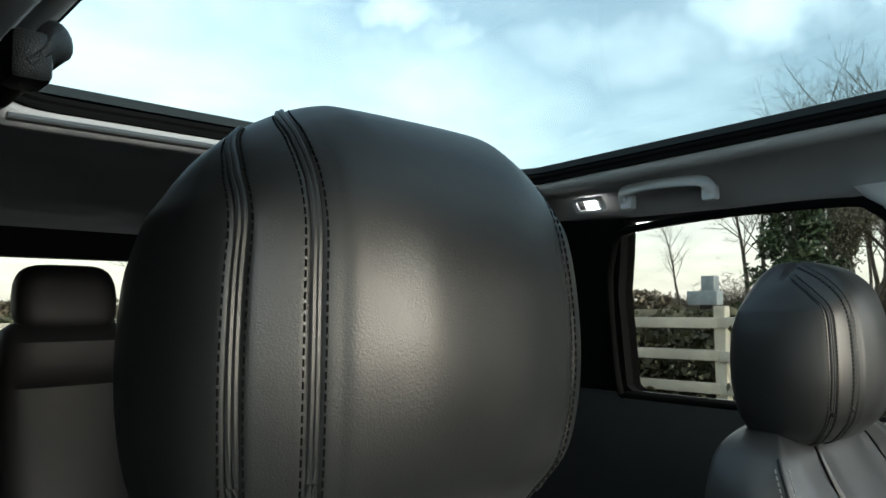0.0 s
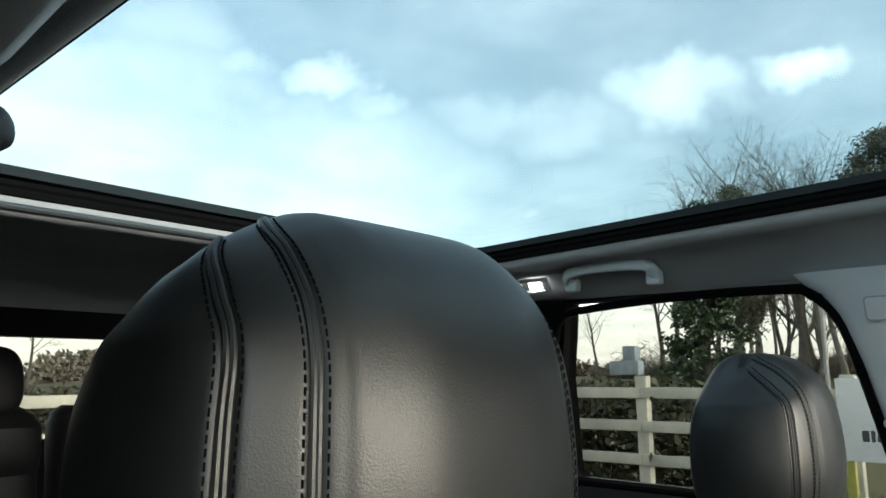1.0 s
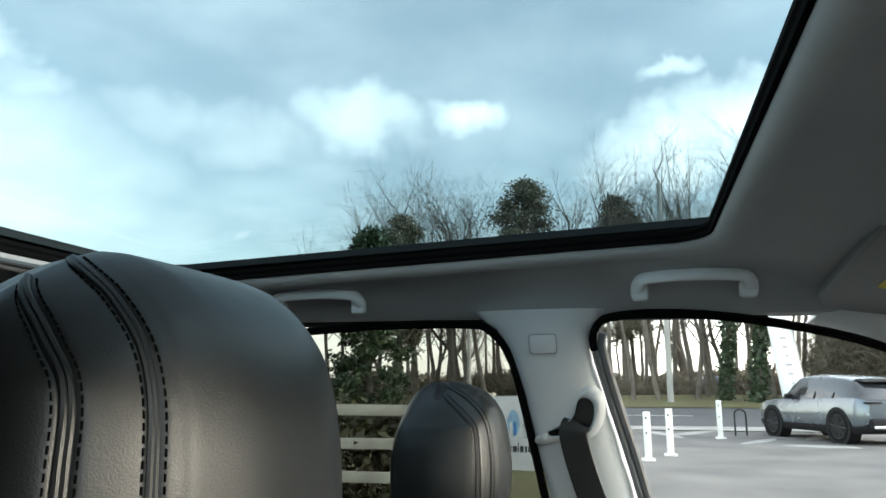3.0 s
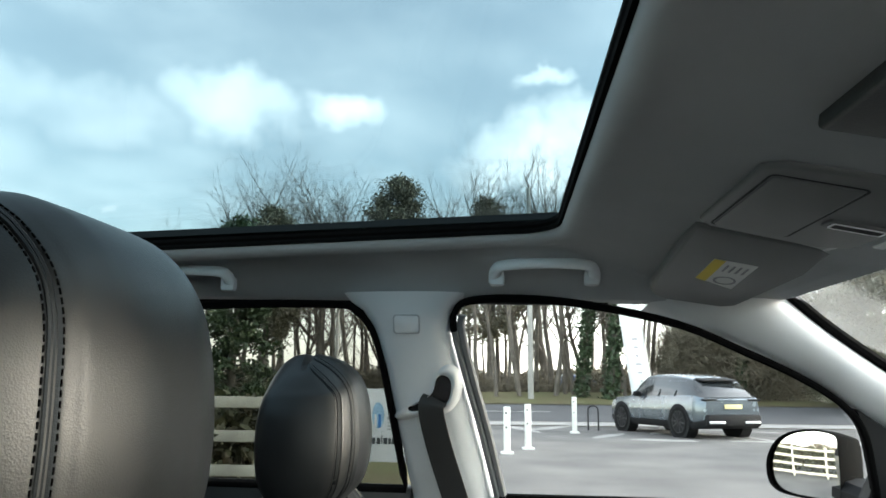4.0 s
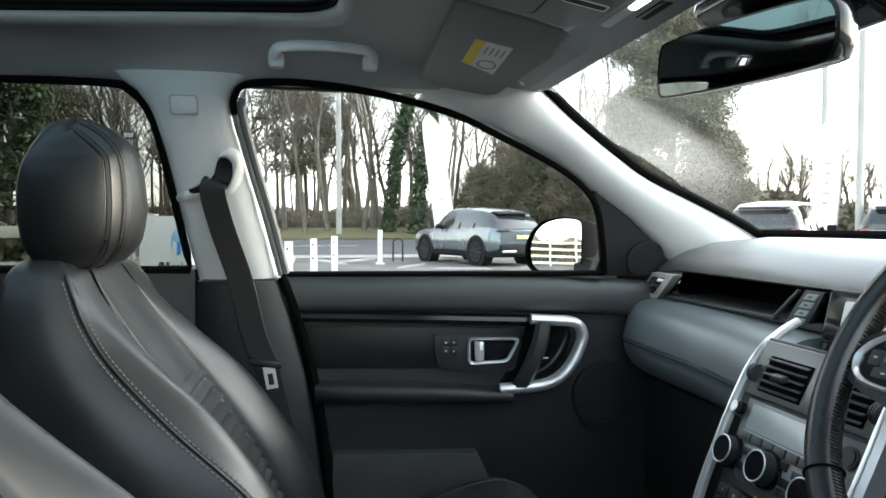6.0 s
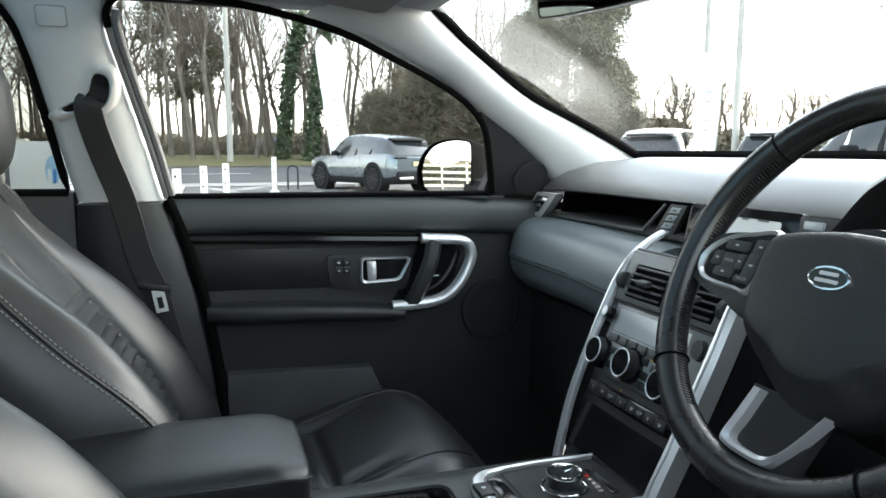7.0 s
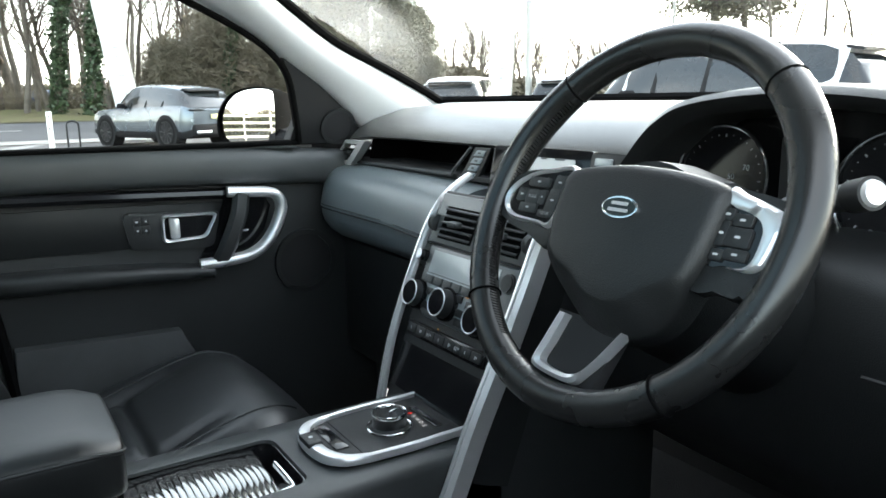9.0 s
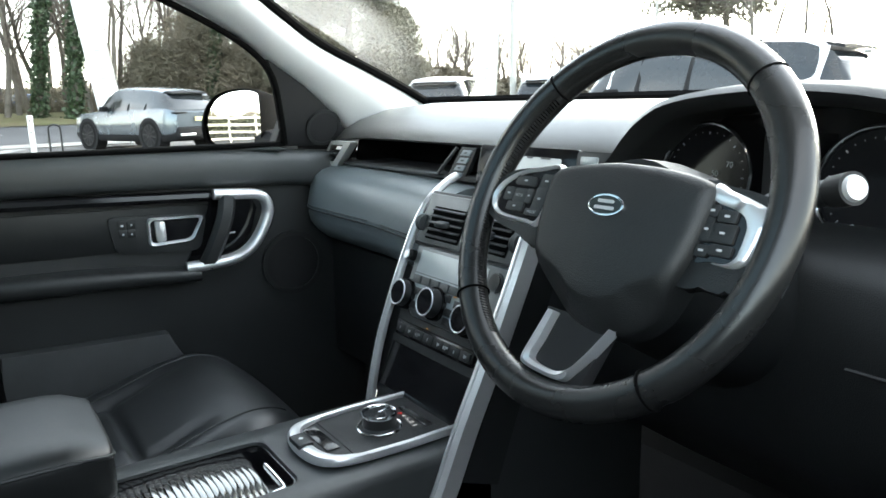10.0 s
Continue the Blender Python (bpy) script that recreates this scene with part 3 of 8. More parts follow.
def build_left_pillars():
    # centre pillar: light upper trim, black lower trim
    pil = thing("pillar_trim", "light grey centre pillar trim above a black lower cover", "pillar trim", kind="structure")
    table = [(1.080, -0.052, 0.094), (1.15, -0.066, 0.080), (1.22, -0.078, 0.062), (1.30, -0.092, 0.042), (1.38, -0.112, 0.022), (1.415, -0.13, 0.022), (1.445, -0.168, 0.050)]
    bm = bmesh.new()
    rings = []
    for k in range(25):
        z = 1.083 + (1.450 - 1.083) * k / 24
        a, b = lerp_table(table, z)
        x = side_x(z)
        w = b - a
        prof = [(0.0, -0.05), (0.0, 0.004), (0.03, 0.012), (0.12, 0.019), (0.3, 0.024), (0.5, 0.026), (0.7, 0.025), (0.84, 0.021), (0.93, 0.012), (0.975, 0.0), (1.0, -0.012), (1.0, -0.05)]
        rings.append([Vector((x + d, a + u * w, z)) for u, d in prof])
    loft(bm, rings)
    part("upper_trim", bm, TRIM_GREY, pil, "light grey moulded upper trim", angle=50)
    bm = bmesh.new()
    rings = []
    for z, a, b in ((1.079, -0.056, 0.098), (1.0, -0.06, 0.125), (0.9, -0.06, 0.152), (0.75, -0.06, 0.178), (0.5, -0.06, 0.20)):
        prof = [(0.0, -0.08), (0.0, 0.012), (0.04, 0.025), (0.3, 0.036), (0.7, 0.036), (0.95, 0.024), (1.0, 0.010), (1.0, -0.08)]
        rings.append([Vector((-0.690 + d, a + u * (b - a), z)) for u, d in prof])
    loft(bm, rings)
    part("lower_trim", bm, PLASTIC, pil, "black lower pillar cover", angle=50)
    # small blank cover on the upper trim
    to = plane_map((side_x(1.394) + 0.028, -0.055, 1.394), (0, 1, 0), (0.341, 0, 1))
    bm = bmesh.new()
    slab(bm, rounded(0.042, 0.030, 0.005), to, 0.0015, 0.0008)
    part("blank_cover", bm, TRIM_GREY, pil)
    bm = bmesh.new()
    ring_plate(bm, rounded(0.047, 0.035, 0.006), rounded(0.043, 0.031, 0.0055), lambda u, v, w: to(u, v, w - 0.0006), 0.0012)
    part("cover_gap", bm, INK_PALE, pil)
    # door aperture seal beside the pillar
    seal = [Vector((side_x(z) + 0.004, y, z)) for z, y in ((1.08, 0.114), (1.2, 0.087), (1.3, 0.060), (1.385, 0.040), (1.412, 0.042))]
    bm = bmesh.new()
    sweep(bm, smooth_path(seal, 4), rect_prof(0.014, 0.012, 0.3), up=(1, 0, -0.34))
    part("door_edge", bm, TRIM_MID, pil, "grey door edge")
    bm = bmesh.new()
    seal = [Vector((-0.672, y, z)) for y, z in ((0.104, 1.085), (0.128, 1.018), (0.160, 0.896), (0.183, 0.752), (0.205, 0.52))]
    sweep(bm, smooth_path(seal, 4), circle_prof(0.010, 8), up=(1, 0, 0))
    part("seal", bm, RUBBER, pil, "black rubber door seal")

    # front pillar
    fp = thing("front_pillar_trim", "light grey front pillar trim beside the windscreen", "pillar trim", kind="structure")
    low = [(0.36, 1.424), (0.47, 1.386), (0.53, 1.361), (0.634, 1.312), (0.72, 1.254), (0.80, 1.203), (0.862, 1.160), (0.91, 1.118), (0.93, 1.09)]
    upp = [(0.44, 1.505), (0.54, 1.475), (0.585, 1.450), (0.66, 1.392), (0.745, 1.335), (0.83, 1.284), (0.94, 1.238), (1.05, 1.190), (1.15, 1.14)]
    lo = smooth_path([Vector((0, y, z)) for y, z in low], 3)
    up = smooth_path([Vector((0, y, z)) for y, z in upp], 3)
    bm = bmesh.new()
    rings = []
    for i, (p, q) in enumerate(zip(lo, up)):
        sink = -0.035 * max(0.0, 1 - i / 5) ** 1.5
        ring = []
        for f, d in ((0.0, -0.04), (0.0, 0.002), (0.08, 0.012), (0.25, 0.024), (0.45, 0.030), (0.65, 0.028), (0.85, 0.016), (1.0, -0.004), (1.0, -0.05)):
            r = p.lerp(q, f)
            ring.append(Vector((side_x(r.z) + d + sink, r.y, r.z)))
        rings.append(ring)
    loft(bm, rings)
    part("cover", bm, TRIM_GREY, fp, "smooth light grey pillar cover", angle=60)
    bm = bmesh.new()
    sweep(bm, [Vector((side_x(q.z) - 0.005, q.y + 0.006, q.z + 0.004)) for q in up], rect_prof(0.018, 0.03, 0.3), up=(1, 0, -0.3))
    part("screen_border", bm, RUBBER, fp, "black windscreen border")

    # sail panel with tweeter
    sp = thing("mirror_sail_panel", "black triangular mirror cover with round tweeter", "door trim", kind="structure")
    pts = [(0.742, 1.080), (0.765, 1.150), (0.745, 1.21), (0.715, 1.255), (0.735, 1.262), (0.80, 1.205), (0.865, 1.152), (0.915, 1.105), (0.93, 1.075)]
    bm = bmesh.new()
    slab(bm, pts, lambda u, v, w: Vector((side_x(v) - 0.03 + w, u, v)), 0.034, 0.004)
    part("cover", bm, DARK, sp)
    to = plane_map((side_x(1.116) + 0.0045, 0.853, 1.116), (0, 1, 0), (0.341, 0, 1))
    bm = bmesh.new()
    ring_plate(bm, [(0.040 * math.cos(a), 0.040 * math.sin(a)) for a in [2 * math.pi * k / 32 for k in range(32)]],
               [(0.033 * math.cos(a), 0.033 * math.sin(a)) for a in [2 * math.pi * k / 32 for k in range(32)]], to, 0.004)
    part("tweeter_ring", bm, PLASTIC_HARD, sp)
    bm = bmesh.new()
    slab(bm, [(0.033 * math.cos(2 * math.pi * k / 32), 0.033 * math.sin(2 * math.pi * k / 32)) for k in range(32)], to, 0.002)
    part("tweeter_grille", bm, DARK, sp, "dark tweeter mesh")

    # rear side: black rear pillar and lower rear door
    bm = bmesh.new()
    slab(bm, [(-0.60, 1.10), (-0.625, 1.125), (-0.600, 1.306), (-0.578, 1.375), (-0.56, 1.44), (-1.75, 1.50), (-1.85, 1.10)], lambda u, v, w: Vector((side_x(v) - 0.05 + w, u, v)), 0.05)
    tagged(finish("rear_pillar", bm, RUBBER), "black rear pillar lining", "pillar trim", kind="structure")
    bm = bmesh.new()
    slab(bm, [(-0.055, 0.40), (-0.055, 1.104), (-0.62, 1.112), (-1.85, 1.12), (-1.85, 0.40)], lambda u, v, w: Vector((-0.715 + w, u, v)), 0.045, 0.012)
    box(bm, (-0.655, -0.35, 0.86), (0.05, 0.5, 0.05), 0.015)
    tagged(finish("rear_door", bm, PLASTIC), "black rear door panel with a slim armrest", "car door", kind="structure")


build_left_pillars()


def build_left_rail():
    """The dark roof rail above the left-hand doors."""
    bm = bmesh.new()
    sweep(bm, [Vector((-0.606, -1.9, 1.49)), Vector((-0.606, -0.9, 1.488)), Vector((-0.604, 0.0, 1.488)), Vector((-0.604, 0.30, 1.484))], rect_prof(0.02, 0.105, 0.2))
    tagged(finish("roof_rail", bm, DARK), "dark roof rail above the doors", "roof rail", kind="structure")


build_left_rail()


def build_shell():
    # windscreen
    ws = thing("windscreen", "raked clear windscreen with black border", "windscreen", kind="structure")
    bm = bmesh.new()
    rows = []
    for k in range(9):
        f = k / 8
        row = []
        for j in range(13):
            g = j / 12 * 2 - 1
            top = Vector((0.66 * g, 0.592 - 0.04 * g * g, 1.466 - 0.02 * g * g))
            bot = Vector((0.76 * g, 1.34 - 0.19 * g * g, 1.150 - 0.005 * g * g))
            row.append(top.lerp(bot, f) + Vector((0, 0.02, 0.03)) * math.sin(f * math.pi))
        rows.append(row)
    loft(bm, rows, closed=False, cap=False)
    pane = part("pane", bm, GLASS_SCREEN, ws)
    pane.visible_shadow = False
    bm = bmesh.new()
    sweep(bm, [Vector((0.70 * g, 1.300 - 0.19 * g * g, 1.158)) for g in [j / 12 * 2 - 1 for j in range(13)]], rect_prof(0.04, 0.035, 0.2))
    part("lower_border", bm, RUBBER, ws, "black lower windscreen border")
    bm = bmesh.new()
    sweep(bm, [Vector((0.585 * g, 0.588 - 0.04 * g * g, 1.478 - 0.02 * g * g)) for g in [j / 12 * 2 - 1 for j in range(13)]], rect_prof(0.03, 0.03, 0.2))
    part("upper_border", bm, RUBBER, ws, "black upper windscreen border")
    # floor, bulkhead, tail
    bm = bmesh.new()
    box(bm, (0.0, -0.35, 0.37), (1.46, 3.6, 0.05))
    tagged(finish("floor", bm, CARPET, smooth=False), "black carpeted car floor", "floor", kind="structure")
    bm = bmesh.new()
    box(bm, (0.0, 1.42, 0.76), (1.5, 0.06, 0.78))
    tagged(finish("bulkhead", bm, DARK, smooth=False), "dark bulkhead behind the dashboard", "bulkhead", kind="structure")
    bm = bmesh.new()
    to = lambda u, v, w: Vector((u, -2.02 - w - (v - 1.1) * -0.35, v))
    outer = rounded(1.36, 1.20, 0.06, 6, 0.0, 0.96)
    inner = rounded(1.00, 0.27, 0.07, 6, 0.0, 1.280)
    ring_plate(bm, outer, inner, to, 0.06)
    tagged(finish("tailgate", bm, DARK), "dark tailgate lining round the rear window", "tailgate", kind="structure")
    bm = bmesh.new()
    slab(bm, inner, lambda u, v, w: to(u, v, w + 0.03), 0.004)
    rw = tagged(finish("window_3", bm, GLASS_TINT, smooth=False), "dark tinted rear window", "window", kind="structure")
    rw.visible_shadow = False
    # right-hand side: rear wall, centre pillar and roof rail beside the open front doorway
    bm = bmesh.new()
    slab(bm, [(0.10, 0.38), (0.05, 1.06), (0.025, 1.20), (-0.002, 1.30), (-0.02, 1.385), (-0.04, 1.47), (-1.90, 1.56), (-1.95, 0.38)], lambda u, v, w: Vector((0.765 - max(0, v - 1.02) * 0.34 - w, u, v)), 0.065)
    tagged(finish("wall_rear_quarter", bm, PLASTIC), "dark lined rear quarter and centre pillar of the car", "car side", kind="structure")
    bm = bmesh.new()
    sweep(bm, [Vector((0.575, -0.2, 1.50)), Vector((0.58, 0.1, 1.50)), Vector((0.58, 0.4, 1.48)), Vector((0.60, 0.62, 1.44)), Vector((0.66, 0.95, 1.27)), Vector((0.72, 1.25, 1.12)), Vector((0.73, 1.4, 1.0))], rect_prof(0.07, 0.08, 0.25))
    tagged(finish("door_frame", bm, DARK), "dark frame round the open driver's window", "door frame", kind="structure")
    bm = bmesh.new()
    # added out of view; its top edge keeps side light off the lower cabin
    box(bm, (0.775, 0.36, 0.745), (0.055, 0.95, 0.63), 0.015)
    tagged(finish("door_2", bm, PLASTIC), "unseen black driver's door, raised to block side light", "car door", kind="structure")
    bm = bmesh.new()
    box(bm, (0.735, 1.12, 0.70), (0.12, 0.7, 0.75), 0.01)
    box(bm, (0.735, 0.33, 0.40), (0.14, 0.95, 0.10), 0.02)
    tagged(finish("wall_right", bm, DARK), "dark inner body side and sill", "car side", kind="structure")


build_shell()


def build_front_door():
    d = thing("door_1", "closed black front door panel with silver pulls", "car door", kind="structure")
    X = -0.690
    to = lambda u, v, w=0.0: Vector((X + w, u, v))
    bm = bmesh.new()
    slab(bm, [(0.104, 1.080), (0.13, 1.01), (0.16, 0.89), (0.185, 0.74), (0.21, 0.42), (0.95, 0.42), (0.95, 1.06), (0.75, 1.072)], lambda u, v, w: Vector((X - 0.055 + w, u, v)), 0.045)
    part("panel", bm, PLASTIC, d)
    # belt roll below the glass: flat sill that rolls over into the panel
    bm = bmesh.new()
    prof = [(-0.030, 0.004), (-0.004, 0.006), (0.008, 0.003), (0.016, -0.006), (0.020, -0.022), (0.020, -0.056), (0.016, -0.066), (0.004, -0.072), (-0.030, -0.072)]
    rings = []
    for y, z in ((0.106, 1.088), (0.25, 1.086), (0.42, 1.083), (0.60, 1.077), (0.78, 1.068), (0.93, 1.055)):
        rings.append([Vector((X + u, y, z + v)) for u, v in prof])
    loft(bm, rings)
    part("belt_roll", bm, PLASTIC_PAD, d, "charcoal soft door top", angle=60)
    bm = bmesh.new()
    slab(bm, [(0.60, 1.0835), (0.615, 1.079), (0.76, 1.071), (0.745, 1.079)], lambda u, v, w: Vector((X + 0.012 - (v - 1.075) * 3.5 + w * 0.2, u, v + 0.002 + w)), 0.002)
    part("lock_plate", bm, PLASTIC_PAD, d)
    bm = bmesh.new()
    box(bm, (X + 0.004, 0.685, 1.082), (0.008, 0.022, 0.003), 0.001)
    part("lock_button", bm, DARK, d)
    # black ledge and recess
    bm = bmesh.new()
    rings = []
    for y, z in ((0.13, 1.018), (0.35, 1.010), (0.619, 0.999)):
        rings.append([Vector((X + u, y, z + v)) for u, v in ((-0.02, 0.0), (0.012, 0.0), (0.020, -0.004), (0.022, -0.012), (0.018, -0.020), (-0.02, -0.022))])
    loft(bm, rings)
    part("ledge", bm, GLOSS, d, "gloss black ledge")
    bm = bmesh.new()
    slab(bm, [(0.158, 0.900), (0.14, 0.985), (0.60, 0.972), (0.60, 0.89), (0.40, 0.894)], lambda u, v, w: Vector((X - 0.012 + w, u, v)), 0.006, 0.002)
    part("inlay", bm, LEATHER, d, "smooth black leather door inlay")
    # armrest
    bm = bmesh.new()
    rings = []
    for y, z, w, h in ((0.165, 0.898, 0.03, 1.0), (0.22, 0.897, 0.05, 1.0), (0.35, 0.892, 0.058, 0.95), (0.46, 0.882, 0.056, 0.8), (0.56, 0.868, 0.045, 0.62)):
        prof = [(-0.03, 0.0), (w * 0.7, 0.0), (w * 0.95, -0.006 * h), (w, -0.016 * h), (w, -0.034 * h), (w * 0.9, -0.046 * h), (w * 0.5, -0.056 * h), (-0.03, -0.062 * h)]
        rings.append([Vector((X + u, y, z - 0.022 + 0.72 * v)) for u, v in prof])
    loft(bm, rings)
    part("armrest", bm, PLASTIC, d, "black padded armrest", angle=60)
    # silver grab band
    path = smooth_path([(X + w, y, z) for w, y, z in ((0.030, 0.600, 0.994), (0.034, 0.650, 0.991), (0.036, 0.684, 0.988), (0.036, 0.702, 0.979), (0.036, 0.710, 0.960), (0.036, 0.706, 0.938), (0.036, 0.690, 0.905), (0.036, 0.666, 0.877), (0.036, 0.632, 0.860), (0.034, 0.583, 0.854), (0.030, 0.536, 0.852))], 6)
    bm = bmesh.new()
    sweep(bm, path, [(-0.0105, -0.012), (0.0105, -0.012), (0.0105, 0.004), (0.008, 0.009), (0.002, 0.012), (-0.004, 0.011), (-0.0095, 0.006), (-0.0105, 0.0)], up=(1, 0, 0))
    part("grab_band", bm, CHROME, d, "satin silver curved grab band", angle=60)
    bm = bmesh.new()
    slab(bm, [(0.605, 0.987), (0.684, 0.982), (0.698, 0.955), (0.682, 0.905), (0.650, 0.872), (0.54, 0.850), (0.57, 0.90)], lambda u, v, w: Vector((X - 0.014 + w, u, v)), 0.012)
    part("pull_pocket", bm, GLOSS, d, "gloss black pull pocket")
    bm = bmesh.new()
    path = smooth_path([(X + 0.034, 0.626, 0.988), (X + 0.040, 0.616, 0.945), (X + 0.040, 0.590, 0.885), (X + 0.032, 0.574, 0.852)], 5)
    sweep(bm, path, rect_prof(0.034, 0.022, 0.35), up=(1, 0, 0))
    part("pull_bar", bm, PLASTIC, d, "black pull bar")
    bm = bmesh.new()
    box(bm, (X + 0.0005, 0.638, 0.908), (0.002, 0.018, 0.003))
    part("label_bar", bm, INK_WHITE, d)
    # handle
    bm = bmesh.new()
    slab(bm, soften([(0.403, 0.964), (0.592, 0.953), (0.574, 0.880), (0.415, 0.890)], 0.014), lambda u, v, w: Vector((X - 0.008 + w, u, v)), 0.008, 0.003)
    part("handle_plate", bm, PLASTIC, d, "black handle plate")
    o = soften([(0.474, 0.956), (0.586, 0.952), (0.560, 0.902), (0.474, 0.899)], 0.012)
    c = Vector((sum(p[0] for p in o) / len(o), sum(p[1] for p in o) / len(o)))
    inset = lambda a, b: [(c.x + (u - c.x) * a, c.y + (v - c.y) * b) for u, v in o]
    bm = bmesh.new()
    loft(bm, [[to(u, v, w) for u, v in q] for q, w in ((o, -0.002), (o, 0.006), (inset(0.97, 0.94), 0.0095), (inset(0.90, 0.82), 0.0075), (inset(0.88, 0.79), 0.0))], cap=False)
    part("handle_surround", bm, CHROME, d, "satin silver handle surround", angle=60)
    bm = bmesh.new()
    slab(bm, inset(0.89, 0.80), lambda u, v, w: to(u, v, w - 0.001), 0.002)
    part("handle_cup", bm, GLOSS, d)
    bm = bmesh.new()
    u0, z0 = o[0][0] + 0.014, c.y
    slab(bm, soften([(u0, z0 + 0.021), (u0 + 0.018, z0 + 0.020), (u0 + 0.018, z0 - 0.019), (u0 + 0.002, z0 - 0.020)], 0.003), lambda u, v, w: to(u, v, w + 0.001 + (u - u0) * 0.25), 0.009, 0.003)
    part("handle", bm, CHROME, d, "silver release lever")
    for k, (y, z) in enumerate(((0.429, 0.947), (0.446, 0.947), (0.4295, 0.930), (0.4455, 0.929))):
        bm = bmesh.new()
        box(bm, (X + 0.001, y, z), (0.003, 0.0145, 0.016), 0.001)
        b = part("seat_memory_button", bm, PLASTIC_HARD, d)
        bm = bmesh.new()
        box(bm, (X + 0.0026, y, z - 0.001), (0.0006, 0.0032 if k else 0.005, 0.0032))
        part("mark", bm, INK_PALE, b)
    # speaker and pocket
    to2 = plane_map((X - 0.009, 0.772, 0.825), (0, 1, 0), (0, 0, 1))
    circ = lambda r: [(r * math.cos(2 * math.pi * k / 36), r * math.sin(2 * math.pi * k / 36)) for k in range(36)]
    bm = bmesh.new()
    ring_plate(bm, circ(0.070), circ(0.060), to2, 0.010)
    part("speaker_ring", bm, PLASTIC_HARD, d)
    bm = bmesh.new()
    slab(bm, circ(0.060), to2, 0.004)
    part("speaker_grille", bm, DARK, d, "dark round speaker mesh")
    bm = bmesh.new()
    slab(bm, [(0.19, 0.56), (0.20, 0.735), (0.490, 0.724), (0.52, 0.66), (0.52, 0.55)], lambda u, v, w: Vector((X - 0.005 + w, u, v)), 0.030, 0.004)
    part("door_pocket", bm, POCKET, d, "grey lined door pocket")
    return d


build_front_door()


def build_grab_handle(x_side, y0, y1, z, name="grab_handle", mat=None, k=1.0):
    """A folded roof grab handle: two feet and a bowed bar. x_side: the rail's x, its sign the side of the car."""
    s = -1 if x_side < 0 else 1
    mat = mat or TRIM_GREY
    g = thing(name, "light grey folding roof grab handle, the driver's darkened for shade", "grab handle", "roof grab handles")
    x = x_side - s * 0.012
    bm = bmesh.new()
    path = smooth_path([(x + s * 0.016, y0 + 0.004, z - 0.022), (x, y0 + 0.006, z - 0.004), (x - s * 0.006, y0 + 0.022, z + 0.004), (x - s * 0.008, (y0 + y1) / 2, z + 0.007),
                        (x - s * 0.006, y1 - 0.022, z + 0.004), (x, y1 - 0.006, z - 0.004), (x + s * 0.016, y1 - 0.004, z - 0.022)], 5)
    sweep(bm, path, circle_prof(0.0105 * k, 16, 0.66), up=(-s, 0, 0.5))
    part("bar", bm, mat, g)
    for y in (y0 + 0.008, y1 - 0.008):
        bm = bmesh.new()
        box(bm, (x + s * 0.014, y, z - 0.016), (0.02 * k, 0.026 * k, 0.026 * k), 0.006)
        part("foot", bm, mat, g)
    return g


build_grab_handle(-0.524, 0.096, 0.272, 1.486)
build_grab_handle(-0.528, -0.530, -0.362, 1.478)


def build_right_rail():
    """The lowered roof lining on the driver's side with its grab handle."""
    bm = bmesh.new()
    rings = []
    for y, dx in ((-0.95, -0.02), (-0.6, 0.0), (-0.3, 0.0), (-0.1, 0.012), (0.05, 0.03), (0.3, 0.035)):
        rings.append([Vector((px + dx - 0.010 * max(0.0, min(1.0, (0.05 - y) / 0.3)), y, min(pz, roof_z(max(y, -1.2)) + 0.012))) for px, pz in ((0.462, 1.548), (0.462, 1.52), (0.470, 1.485), (0.488, 1.462), (0.52, 1.450), (0.60, 1.455), (0.60, 1.548))])
    loft(bm, rings)
    # lining on this backlit side: shade painted in, darker than the headliner
    tagged(finish("roof_rail_lining", bm, TRIM_MID, angle=60), "roof rail lining, its shade painted mid grey", "ceiling", kind="structure")
    # dark material paints the shade on a handle like the left-hand ones
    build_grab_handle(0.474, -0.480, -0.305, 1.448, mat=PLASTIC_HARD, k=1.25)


build_right_rail()


def build_rear_lamp():
    to = plane_map((-0.532, -0.604, 1.468), (0, 1, 0), (0.75, 0, 1))
    l = thing("reading_lamp", "small lit reading lamp in the headliner", "lamp", "reading lamps")
    bm = bmesh.new()
    ring_plate(bm, rounded(0.066, 0.030, 0.006), rounded(0.050, 0.020, 0.004), to, 0.006)
    part("bezel", bm, TRIM_GREY, l)
    bm = bmesh.new()
    slab(bm, rounded(0.024, 0.019, 0.003, 5, 0.004, 0.0), to, 0.004)
    part("lens", bm, LAMP_GLOW, l, "lit white lens")


build_rear_lamp()


